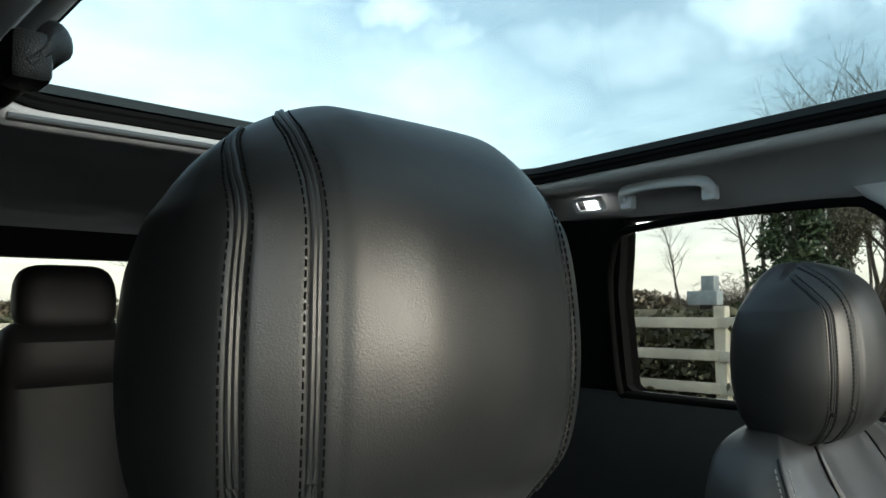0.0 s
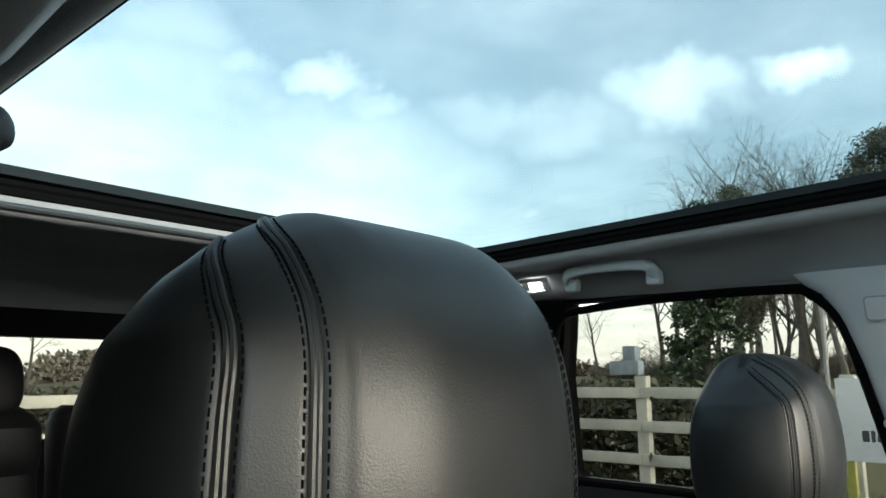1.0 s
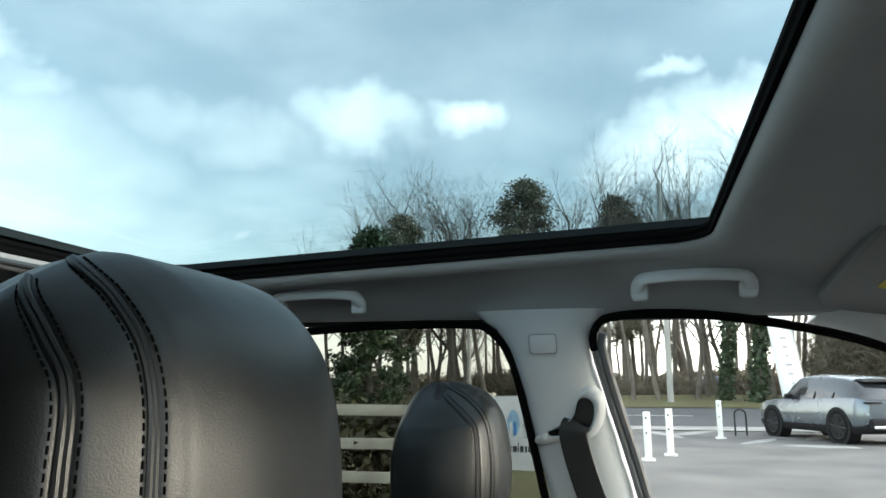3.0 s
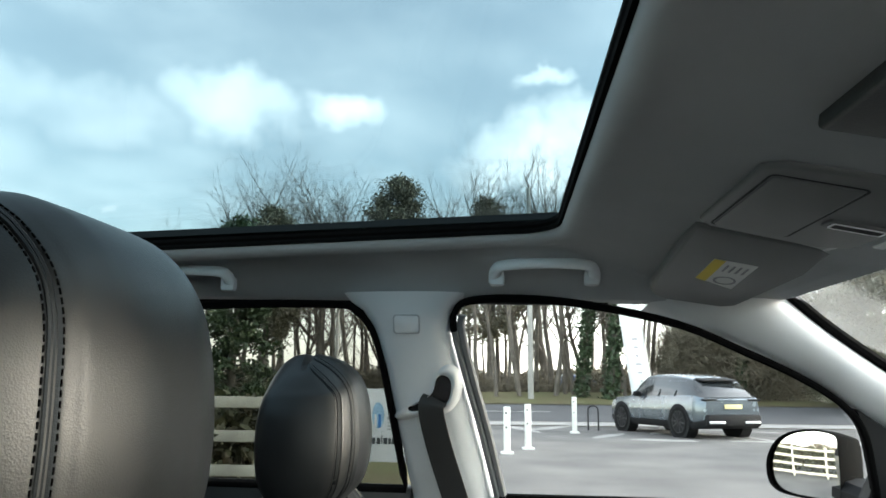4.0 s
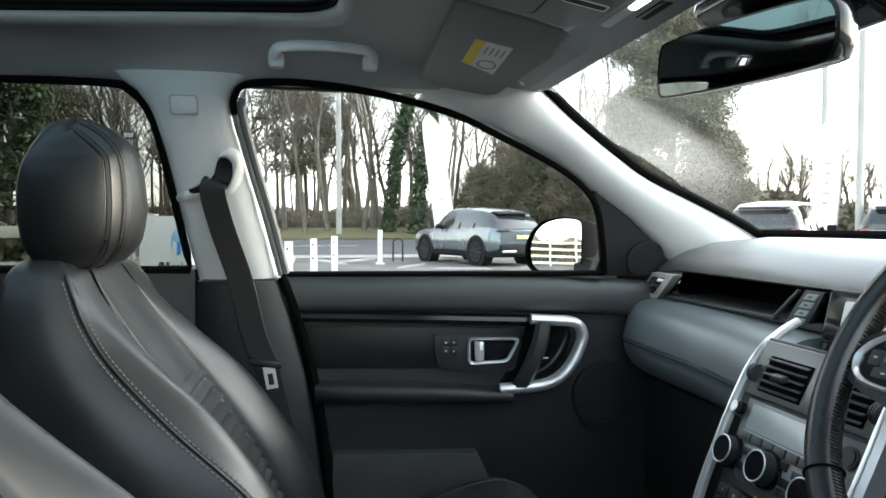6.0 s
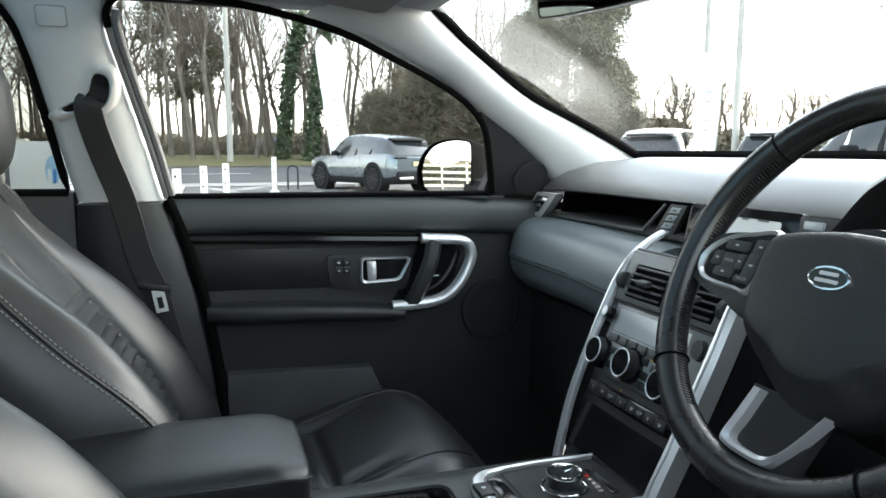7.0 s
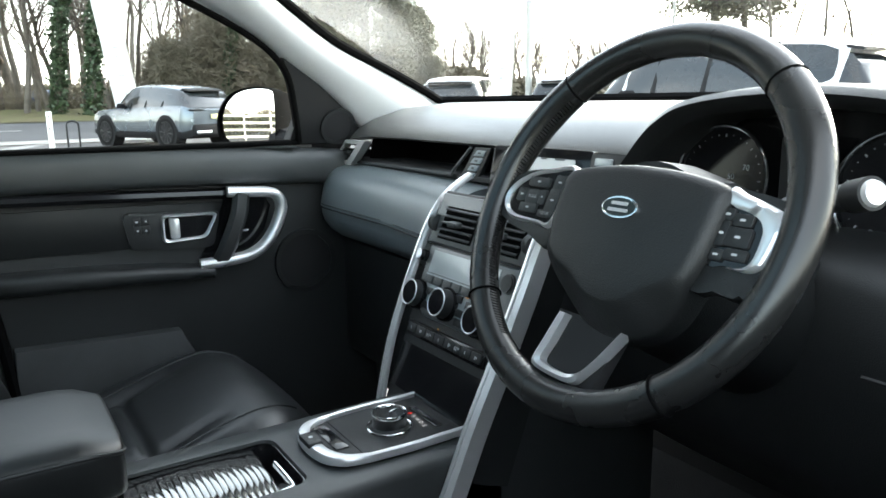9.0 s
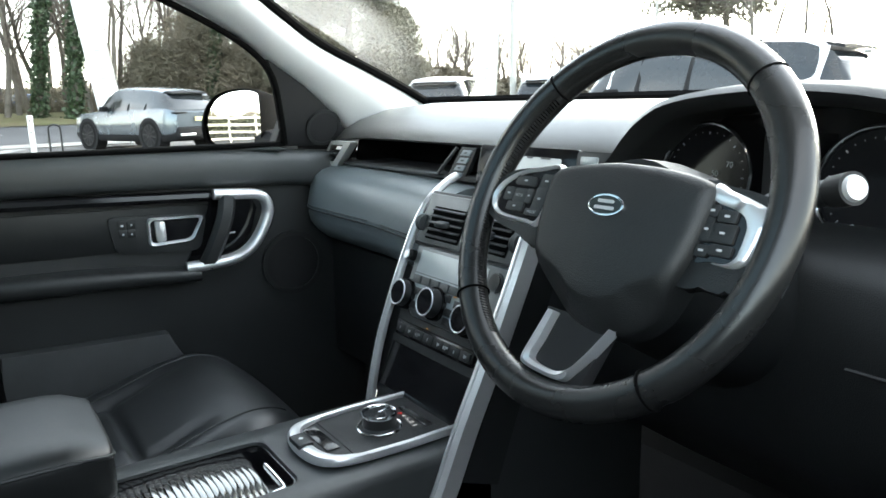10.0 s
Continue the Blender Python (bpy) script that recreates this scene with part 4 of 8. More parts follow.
def build_seat_belt():
    b = thing("seat_belt", "black seat belt hanging from a grey pillar guide", "seat belt")
    # guide: a dark boot-shaped slot in a raised pale rim
    out = [(-0.004, 1.301), (0.008, 1.307), (0.021, 1.297), (0.020, 1.273), (0.008, 1.252), (-0.016, 1.249), (-0.050, 1.243), (-0.055, 1.252), (-0.030, 1.262), (-0.012, 1.277)]
    loop = smooth_path([Vector((0, y, z)) for y, z in out], 4, closed=True)
    mid = Vector((0, -0.012, 1.272))
    skin = lambda p, f, d: Vector((side_x(mid.z + (p.z - mid.z) * f) + 0.0255 + d, mid.y + (p.y - mid.y) * f, mid.z + (p.z - mid.z) * f))
    bm = bmesh.new()
    loft(bm, [[skin(p, f, d) for p in loop] for f, d in ((1.55, -0.006), (1.42, 0.001), (1.25, 0.006), (1.10, 0.007), (1.0, 0.003), (0.98, -0.004))], cap=False)
    part("guide_cover", bm, TRIM_GREY, b, "light grey moulded belt guide cover", angle=60)
    bm = bmesh.new()
    loft(bm, [[skin(p, f, d) for p in loop] for f, d in ((1.02, 0.001), (0.6, 0.0015), (0.1, 0.002))])
    part("slot", bm, GLOSS, b, "black belt slot")
    # webbing
    bm = bmesh.new()
    path = smooth_path([(-0.597, -0.006, 1.266), (-0.590, -0.014, 1.248), (-0.612, 0.000, 1.18), (-0.636, 0.030, 1.08), (-0.640, 0.052, 0.98), (-0.640, 0.074, 0.92), (-0.640, 0.088, 0.86), (-0.642, 0.106, 0.78), (-0.65, 0.12, 0.66)], 5)
    sweep(bm, path, rect_prof(0.046, 0.003, 0.3), up=(1, -0.15, 0.2))
    part("webbing", bm, WEB, b, "black woven webbing")
    # tongue
    bm = bmesh.new()
    rot = Matrix.Rotation(radians(-10), 4, "X")
    box(bm, (-0.636, 0.074, 0.925), (0.014, 0.060, 0.014), 0.004, rot=rot)
    t = part("tongue_grip", bm, PLASTIC_HARD, b, "dark grey tongue grip")
    bm = bmesh.new()
    to = plane_map((-0.634, 0.083, 0.898), (0, 1, 0.17), (0, -0.17, 1))
    ring_plate(bm, [(-0.011, 0.022), (0.011, 0.022), (0.011, -0.021), (-0.011, -0.021)], [(-0.005, 0.008), (0.005, 0.008), (0.005, -0.014), (-0.005, -0.014)], to, 0.003)
    part("tongue", bm, STEEL_BRUSH, t, "bright steel tongue")


build_seat_belt()


# ---- seats ----
def headrest_point(th, v, w=0.121, dep=0.080, h=0.112):
    """Surface of a small rear headrest: th round the body, 0 = straight to the front; v from -1 (bottom) to 1 (top)."""
    lim = math.pi / 2 * v
    cz, sz = spow(math.cos(lim), 0.34), spow(math.sin(lim), 0.55)
    taper = 1.0 - 0.12 * max(0.0, sz) ** 1.6
    return Vector((w * taper * cz * spow(math.sin(th), 0.5), dep * cz * spow(math.cos(th), 0.5) - 0.010 * sz, h * sz))


# front headrest: height, front face, half-width, back face (metres from the middle of the front face)
HEADREST = smooth_path([Vector((z, yf, w)) for z, yf, w in ((-0.116, -0.062, 0.097), (-0.110, -0.038, 0.115), (-0.100, -0.026, 0.119), (-0.082, -0.011, 0.127), (-0.055, -0.003, 0.1315), (-0.025, 0.0, 0.133), (0.006, -0.001, 0.1315),
                                                            (0.036, -0.005, 0.1285), (0.063, -0.013, 0.1275), (0.081, -0.024, 0.126), (0.095, -0.040, 0.122), (0.1025, -0.055, 0.118), (0.107, -0.069, 0.112), (0.109, -0.083, 0.102))], 4)
HEADREST_BACK = smooth_path([Vector((z, yb, 0)) for z, yb in ((-0.116, -0.126), (-0.110, -0.143), (-0.100, -0.148), (-0.082, -0.157), (-0.055, -0.163), (-0.025, -0.165), (0.006, -0.164), (0.036, -0.159), (0.063, -0.151), (0.081, -0.143), (0.095, -0.133), (0.1025, -0.123), (0.107, -0.113), (0.109, -0.100))], 4)
HALF = [(0.0, 0.0), (0.26, 0.010), (0.50, 0.056), (0.58, 0.083), (0.65, 0.109), (0.76, 0.152), (0.865, 0.207), (0.93, 0.274), (0.97, 0.36), (0.995, 0.50), (0.995, 0.66), (0.955, 0.82), (0.85, 0.935), (0.61, 0.985), (0.30, 1.0)]
ROUND = smooth_path([Vector((u, q, 0)) for u, q in HALF] + [Vector((0, 1.0, 0))] + [Vector((-u, q, 0)) for u, q in HALF[:0:-1]], 10, closed=True)


def headrest_at(k, p):
    """Point of the front headrest on level k, at p = (u across, q from front to back)."""
    z, yf, w = HEADREST[k]
    yb = HEADREST_BACK[k].y
    groove = sum(0.0030 * math.exp(-((abs(p.x) - c) / 0.020) ** 2) for c in (0.65, 0.865)) if p.y < 0.45 else 0.0
    crown = max(0.0, min(1.0, (z - 0.03) / 0.077))
    z -= 0.019 * max(0.0, (abs(w * p.x) - 0.046) / 0.045) ** 1.4 * crown * crown * (3 - 2 * crown)
    w *= 1 - 0.16 * max(0.0, min(1.0, (z - 0.02) / 0.09)) * p.y          # the top narrows towards the back
    return Vector((w * p.x * (1 - groove * 3), yf + (yb - yf) * p.y - groove, z))


def build_seat(name, label, group, x0, lift):
    s = thing(name, label, "car seat", group)
    # headrest
    size = 1.0 if lift else 0.90
    hc = Vector((x0, -0.0565 if lift else -0.074, 1.277 if lift else 1.233))
    swing = Matrix.Rotation(radians(-1 if lift else 5), 3, "Z")
    skin_at = lambda k, p: hc + swing @ headrest_at(k, p) * size
    bm = bmesh.new()
    levels = len(HEADREST)
    loft(bm, [[skin_at(k, p) for p in ROUND] for k in range(levels)])
    hr = part("headrest", bm, LEATHER, s, "smooth black leather headrest", angle=70)
    seam_q = {0.65: 0.109, 0.865: 0.207}

    def beside(k, u, along):
        """A point of the skin a little way round from a seam, and the way out of the skin there."""
        i = min(range(len(ROUND)), key=lambda j: abs(ROUND[j].x - u) + abs(ROUND[j].y - seam_q[abs(u)]))
        step, left = (1 if along > 0 else -1), abs(along)
        p = skin_at(k, ROUND[i])
        while True:
            q = skin_at(k, ROUND[(i + step) % len(ROUND)])
            if (q - p).length >= left:
                break
            left -= (q - p).length
            p, i = q, (i + step) % len(ROUND)
        d = (q - p).normalized()
        out = (skin_at(min(k + 1, levels - 1), ROUND[i]) - skin_at(max(k - 1, 0), ROUND[i])).cross(d * step).normalized()
        return p + d * left, out

    for u in (0.65, 0.865, -0.65, -0.865):
        bm = bmesh.new()
        for off in (-0.0017, 0.0017):
            line = []
            for k in range(2, levels - 1):
                p, out = beside(k, u, off)
                line.append(p + out * 0.0006)
            tube(bm, line, 0.0017, 8)
        part("piping", bm, LEATHER, hr)
        bm = bmesh.new()
        for off in (-0.0056, 0.0056):
            line = []
            for k in range(2, levels - 1):
                p, out = beside(k, u, off)
                line.append(p + out * 0.0003)
            run = [0.0]
            for p, q in zip(line, line[1:]):
                run.append(run[-1] + (q - p).length)
            put_at = lambda d: next((p.lerp(q, (d - r0) / max(1e-6, r1 - r0)) for p, q, r0, r1 in zip(line, line[1:], run, run[1:]) if d <= r1), line[-1])
            for j in range(int(run[-1] / 0.0046)):
                cyl(bm, put_at(j * 0.0046), put_at(j * 0.0046 + 0.0030), 0.00050, n=6)
        tagged(part("stitching", bm, THREAD, hr, smooth=False), kind="stuff")
    for sx in (-0.055, 0.055):
        bm = bmesh.new()
        cyl(bm, (x0 + sx, -0.19, 1.02), (x0 + sx, -0.18, 1.16 + lift), 0.007, n=12)
        part("headrest_post", bm, CHROME, s)
    # backrest: height, middle of the front, crest of the bolster, seam, half-width
    table = [(0.60, 0.155, 0.200, 0.165, 0.240), (0.70, 0.127, 0.183, 0.150, 0.245), (0.78, 0.094, 0.152, 0.128, 0.245), (0.85, 0.057, 0.113, 0.092, 0.242), (0.94, -0.004, 0.045, 0.000, 0.235), (1.017, -0.058, -0.036, -0.070, 0.226),
             (1.066, -0.091, -0.084, -0.102, 0.217), (1.105, -0.116, -0.114, -0.120, 0.203), (1.128, -0.130, -0.130, -0.134, 0.180), (1.140, -0.148, -0.148, -0.150, 0.140), (1.144, -0.165, -0.165, -0.166, 0.09)]
    fine = smooth_path([Vector((z, yc, yb)) for z, yc, yb, ys, w in table], 10)
    fine2 = smooth_path([Vector((z, ys, w)) for z, yc, yb, ys, w in table], 10)
    rows = [(p.x, p.y, p.z, q.y, q.z) for p, q in zip(fine, fine2)]

    def at(z):
        for p, q in zip(rows, rows[1:]):
            if z <= q[0]:
                k = (z - p[0]) / (q[0] - p[0])
                return tuple(u + (v - u) * k for u, v in zip(p[1:], q[1:]))
        return rows[-1][1:]

    def section(z):
        """Outline of the backrest at height z, from the middle of the front round to the middle of the back."""
        yc, yb, ys, w = at(z)
        rear = -0.192 + 0.35 * max(0.0, 0.88 - z)
        rib = 0.0
        if 0.66 < z < 0.962:
            rib = (0.0140 * abs(math.sin((z - 0.66) / 0.0188 * math.pi)) ** 0.6 - 0.0110) * min(1, (0.962 - z) * 160)
        dip = 0.005 * min(1.0, max(0.0, (1.11 - z) / 0.05))
        return [(0.0, yc + rib), (0.14, yc + rib), (0.28, yc + rib), (0.38, yc + rib + 0.002), (0.405, yc + rib + 0.002), (0.435, yc - dip), (0.47, yc + 0.25 * (yb - yc)), (0.60, yc + 0.74 * (yb - yc)), (0.72, yb), (0.80, yb - 0.003), (0.87, ys + 0.40 * (yb - ys)),
                (0.905, ys), (0.95, ys + 0.16 * (rear - ys)), (0.99, ys + 0.36 * (rear - ys)), (1.0, ys + 0.62 * (rear - ys)), (0.985, rear + 0.008), (0.93, rear - 0.004), (0.6, rear - 0.012), (0.3, rear - 0.014)], w, rear


    def skin_ring(z):
        half, w, rear = section(z)
        pts = [Vector((x0 + w * u, y, z)) for u, y in half] + [Vector((x0, rear - 0.014, z))] + [Vector((x0 - w * u, y, z)) for u, y in half[:0:-1]]
        return smooth_path(pts, 3, closed=True)

    bm = bmesh.new()
    nz = 200
    loft(bm, [skin_ring(0.60 + (1.144 - 0.60) * (1 - (1 - k / nz) ** 1.15)) for k in range(nz + 1)])
    br = part("backrest", bm, SEAT_LEATHER, s, "black leather backrest with ribbed centre", angle=75)

    def on_line(z, u, i):
        half, w, rear = section(z)
        return Vector((x0 + u * w * half[i][0], half[i][1], z))

    for sgn in (-1, 1):
        bm = bmesh.new()
        st = bmesh.new()
        zs = [0.64 + (1.125 - 0.64) * k / 70 for k in range(71)]
        tube(bm, [on_line(z, sgn, 11) + Vector((sgn * 0.0008, 0.0008, 0)) for z in zs], 0.0022, 8)
        part("piping", bm, LEATHER, br)
        bm = bmesh.new()
        tube(bm, [on_line(z, sgn, 5) + Vector((0, 0.0016, 0)) for z in [0.955 + 0.0042 * k for k in range(42)]], 0.0014, 6)
        part("panel_seam", bm, THREAD, br)
        for off in (-0.007, 0.007):
            for k in range(90):
                z = 0.64 + 0.48 * k / 90
                p = [on_line(q, sgn, 11) for q in (z, z + 0.0032)]
                t = (on_line(z, sgn, 12) - on_line(z, sgn, 10)).normalized()
                up = t.cross(Vector((0, 0, 1))).normalized()
                if up.y < 0:
                    up = -up
                cyl(st, p[0] + t * off + up * 0.0016, p[1] + t * off + up * 0.0016, 0.0008, n=4)
        tagged(part("stitching", st, STITCH, br, smooth=False), kind="stuff")
    # cushion: rises to the front, ribbed insert behind a cross seam, raised bolsters
    def cushion(g, b):
        """Top of the cushion: g from the rear to the front, b from -1 to 1 across."""
        y = 0.06 + 0.555 * g
        end = max(0.0, (g - 0.66) / 0.34)
        w = 0.246 - 0.006 * g - 0.120 * end ** 3.0
        top = 0.606 + 0.265 * (y - 0.06) - 0.128 * end ** 3.0 + 0.020 * math.exp(-((g - 0.74) / 0.20) ** 2)
        low = 0.47 + 0.03 * end
        c = max(0.0, 1 - abs(b) ** (2 / 0.62)) ** 0.31
        mid = (top + low) / 2
        z = mid + (top - mid) * c
        k = abs(b)
        back = 1 - max(0.0, min(1.0, (g - 0.42) / 0.30)) ** 2
        z += c * (1 - end ** 2) * (0.026 * math.exp(-((k - 0.76) / 0.16) ** 2) * (0.35 + 0.65 * back) - 0.009 * math.exp(-((k - 0.50) / 0.035) ** 2) * back)
        if k < 0.5:
            z -= 0.008 * math.exp(-((g - 0.50) / 0.012) ** 2) * min(1.0, (0.5 - k) * 14)
            if g < 0.49:
                z += 0.007 * abs(math.sin(b * 5.0 * math.pi)) * min(1.0, (0.5 - k) * 14) * min(1.0, (0.49 - g) * 60)
        return Vector((x0 + w * b, y, z)), w, low, mid

    bm = bmesh.new()
    rings = []
    ny, n = 110, 120
    for k in range(ny + 1):
        g = 1 - (1 - k / ny) ** 1.15
        ring = []
        for j in range(n):
            a = 2 * math.pi * j / n
            sx, cz = spow(math.sin(a), 0.62), spow(math.cos(a), 0.62)
            p, w, low, mid = cushion(g, sx)
            ring.append(p if cz > 0 else Vector((p.x, p.y, mid + (mid - low) * cz)))
        rings.append(ring)
    loft(bm, rings)
    cu = part("cushion", bm, SEAT_LEATHER, s, "black leather seat cushion", angle=75)
    for sgn in (-1, 1):
        bm = bmesh.new()
        tube(bm, [cushion(0.08 + 0.80 * k / 50, sgn * 0.63)[0] + Vector((0, 0, 0.0004)) for k in range(51)], 0.0018, 6)
        part("piping", bm, LEATHER, cu)
    bm = bmesh.new()
    box(bm, (x0, 0.30, 0.455), (0.44, 0.50, 0.12), 0.03)
    part("base", bm, PLASTIC, s)
    return s


build_seat("front_seat", "black leather front passenger seat with headrest", "front seats", -0.338, 0.0)
build_seat("front_seat", "black leather driver's seat with raised headrest", "front seats", 0.3365, 0.042)


def build_rear_seats():
    for x0, half in ((0.09, 0.130), (-0.30, 0.235), (0.41, 0.160)):
        s = thing("bench_seat", "dark leather rear seat with upright headrest", "car seat", "rear seats")
        bm = bmesh.new()
        rings = []
        for z, w, y, d in ((0.75, half, -1.42, 0.14), (1.0, half, -1.47, 0.12), (1.125, half, -1.485, 0.10), (1.140, half, -1.485, 0.125), (1.17, half, -1.488, 0.145), (1.215, half, -1.49, 0.14), (1.238, half - 0.01, -1.50, 0.11), (1.252, half - 0.03, -1.51, 0.06)):
            rings.append([Vector((x0 + w * spow(math.sin(a), 0.5), y + d / 2 * spow(math.cos(a), 0.6), z)) for a in [2 * math.pi * j / 32 for j in range(32)]])
        loft(bm, rings)
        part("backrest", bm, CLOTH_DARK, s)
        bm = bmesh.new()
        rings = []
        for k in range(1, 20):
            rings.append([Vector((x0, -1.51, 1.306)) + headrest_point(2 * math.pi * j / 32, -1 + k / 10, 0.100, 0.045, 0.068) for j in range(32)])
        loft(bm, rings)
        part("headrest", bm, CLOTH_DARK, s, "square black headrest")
        bm = bmesh.new()
        box(bm, (x0, -1.28, 0.68), (0.40, 0.46, 0.16), 0.05, 3)
        part("cushion", bm, LEATHER, s)
        bm = bmesh.new()
        box(bm, (x0, -1.30, 0.50), (0.34, 0.40, 0.22), 0.02)
        part("base", bm, PLASTIC, s)


build_rear_seats()


# ---- dashboard ----
def build_dashboard():
    d = thing("dashboard", "black padded dashboard with open shelf and vents", "dashboard")
    # upper pad, a loft across the car
    prof = [(1.36, 1.02), (1.36, 1.140), (1.22, 1.158), (1.08, 1.163), (0.99, 1.155), (0.935, 1.138), (0.903, 1.118), (0.889, 1.104), (0.886, 1.097), (0.892, 1.093), (0.93, 1.092), (1.05, 1.09), (1.10, 1.02)]
    bm = bmesh.new()
    rings = []
    for x in (-0.715, -0.66, -0.58, -0.40, -0.20, 0.0, 0.12, 0.145, 0.157, 0.167, 0.177, 0.192, 0.21, 0.3, 0.45, 0.6, 0.68, 0.72):
        drop = 0.016 * max(0.0, (abs(x) - 0.52) / 0.2) ** 2
        pull = -0.012 * max(0.0, 1 - abs(x + 0.05) / 0.5)
        hood = max(0.0, min(1.0, (x - 0.147) / 0.045))
        rings.append([Vector((x, max(y + pull, 1.02 * hood + (y - 0.90) * 0.3 * hood) if y < 1.0 else max(y, 1.07 * hood), z - drop + 0.012 * hood * (1 if y < 1.0 else 0))) for y, z in prof])
    loft(bm, rings)
    part("upper_pad", bm, PAD_TOP, d, "soft-touch top pad with its sheen painted grey", angle=60)
    # recess behind the shelf and fascia
    bm = bmesh.new()
    box(bm, (-0.27, 1.03, 1.055), (0.90, 0.02, 0.08))
    box(bm, (-0.27, 0.96, 1.030), (0.90, 0.15, 0.008))
    box(bm, (-0.615, 0.975, 1.060), (0.012, 0.14, 0.075), rot=Matrix.Rotation(radians(20), 4, "Y"))
    box(bm, (-0.205, 0.955, 1.062), (0.010, 0.15, 0.066), rot=Matrix.Rotation(radians(32), 4, "Y"))
    part("shelf", bm, RUBBER, d, "black open shelf")
    bm = bmesh.new()
    sweep(bm, smooth_path([(-0.635, 0.880, 1.0395), (-0.45, 0.876, 1.041), (-0.262, 0.868, 1.043), (-0.247, 0.868, 1.046), (-0.238, 0.869, 1.054), (-0.200, 0.876, 1.090)], 4), rect_prof(0.006, 0.006, 0.3), up=(0, -1, 0))
    part("shelf_frame", bm, PLASTIC_PAD, d, "grey shelf frame")
    bm = bmesh.new()
    rings = []
    for x, y in ((-0.712, 0.892), (-0.55, 0.884), (-0.35, 0.878), (-0.17, 0.872), (-0.11, 0.868)):
        rings.append([Vector((x, y + a, 1.034 + b)) for a, b in ((0.0, 0.0), (-0.004, 0.004), (-0.004, 0.010), (0.002, 0.013), (0.10, 0.010), (0.10, -0.004))])
    loft(bm, rings)
    part("shelf_lip", bm, PLASTIC_HARD, d)
    # padded lower roll
    prof = [(0.90, 1.036), (0.862, 1.033), (0.835, 1.026), (0.818, 1.014), (0.808, 0.996), (0.802, 0.975), (0.7975, 0.955), (0.796, 0.9475), (0.7985, 0.945), (0.799, 0.930), (0.804, 0.914), (0.816, 0.898), (0.836, 0.882), (0.87, 0.868), (0.95, 0.858)]
    bm = bmesh.new()
    rings = []
    for x in (-0.735, -0.72, -0.70, -0.68, -0.66, -0.63, -0.60, -0.5, -0.4, -0.3, -0.22, -0.16, -0.13):
        k = max(0.0, (-0.62 - x) / 0.13) ** 2
        g = max(0.0, (x + 0.36) / 0.24)
        rings.append([Vector((x, y + 0.055 * k * (1 if y < 0.88 else 0) - 0.020 * g * (1 if y < 0.88 else 0), z - 0.004 * g)) for y, z in prof])
    loft(bm, rings)
    part("lower_roll", bm, PAD_ROLL, d, "blue-black padded roll above the glovebox, lightened for its sheen", angle=70)
    bm = bmesh.new()
    for dz, r in ((0.0, 0.0016), (0.0065, 0.0009)):
        tube(bm, [Vector((x, 0.7968 - 0.001 - 0.020 * max(0.0, (x + 0.36) / 0.24) + dz * 0.15 + (0.055 * (max(0.0, (-0.62 - x) / 0.13) ** 2)), 0.9465 + dz - 0.004 * max(0.0, (x + 0.36) / 0.24))) for x in [-0.66 + 0.0131 * k for k in range(41)]], r, 6)
    part("seam", bm, DARK, d, "dark stitched seam")
    bm = bmesh.new()
    box(bm, (-0.42, 0.90, 0.73), (0.60, 0.06, 0.27), 0.02)
    box(bm, (-0.42, 0.99, 0.56), (0.60, 0.10, 0.14), 0.02)
    part("glovebox", bm, PLASTIC_HARD, d, "black glovebox lid")
    # left vent: a leaning parallelogram in a silver frame
    face = plane_map((0, 0.872, 1.060), (1, 0, 0), (0, 0, 1))
    o = [(-0.728, -0.027), (-0.640, -0.027), (-0.566, 0.027), (-0.660, 0.027)]
    i = [(-0.710, -0.018), (-0.655, -0.018), (-0.604, 0.019), (-0.662, 0.019)]
    bm = bmesh.new()
    ring_plate(bm, o, i, lambda u, v, w: face(u, v, w - 0.010), 0.018)
    v = part("air_vent", bm, CHROME, d, "side air vent in a silver frame")
    bm = bmesh.new()
    slab(bm, i, lambda u, v, w: face(u, v, w - 0.030), 0.004)
    part("vent_back", bm, DARK, v)
    for k in range(4):
        z = -0.0165 + 0.0112 * k
        f = (z + 0.021) / 0.043
        bm = bmesh.new()
        box(bm, face((-0.678 + 0.0545 * f), z, -0.004), (0.052 + 0.007 * f, 0.016, 0.0030), 0.001, rot=Matrix.Rotation(radians(-18), 4, "X"))
        part("slat", bm, PLASTIC_PAD, v)
    bm = bmesh.new()
    box(bm, face(-0.655, 0.0, 0.004), (0.020, 0.014, 0.008), 0.003)
    part("tab", bm, PLASTIC_PAD, v)
    # switch bank beside the shelf
    bm = bmesh.new()
    to = plane_map((-0.176, 0.880, 1.066), (1, 0, 0), (0.62, 0.12, 1))
    slab(bm, [(-0.033, -0.040), (0.022, -0.036), (0.018, 0.030), (-0.026, 0.030)], to, 0.010, 0.003)
    sb = part("switch_bank", bm, PLASTIC_HARD, d, "grey bank of four switches")
    for k in range(4):
        bm = bmesh.new()
        slab(bm, [(-0.017, 0.013 - 0.0148 * k), (0.010, 0.013 - 0.0148 * k), (0.012, 0.024 - 0.0148 * k), (-0.013, 0.024 - 0.0148 * k)], lambda u, w, h: to(u, w, h + 0.010), 0.003, 0.001)
        b = part("switch", bm, BOX_GREY, sb, "pale grey switch")
        bm = bmesh.new()
        slab(bm, rounded(0.008, 0.003, 0.001, 2, -0.002, 0.0185 - 0.0148 * k), lambda u, w, h: to(u, w, h + 0.0132), 0.0005)
        part("mark", bm, INK_DARK, b)
    # central display
    to = plane_map((0.0, 0.862, 1.062), (1, 0, 0), (0, 0.22, 1))
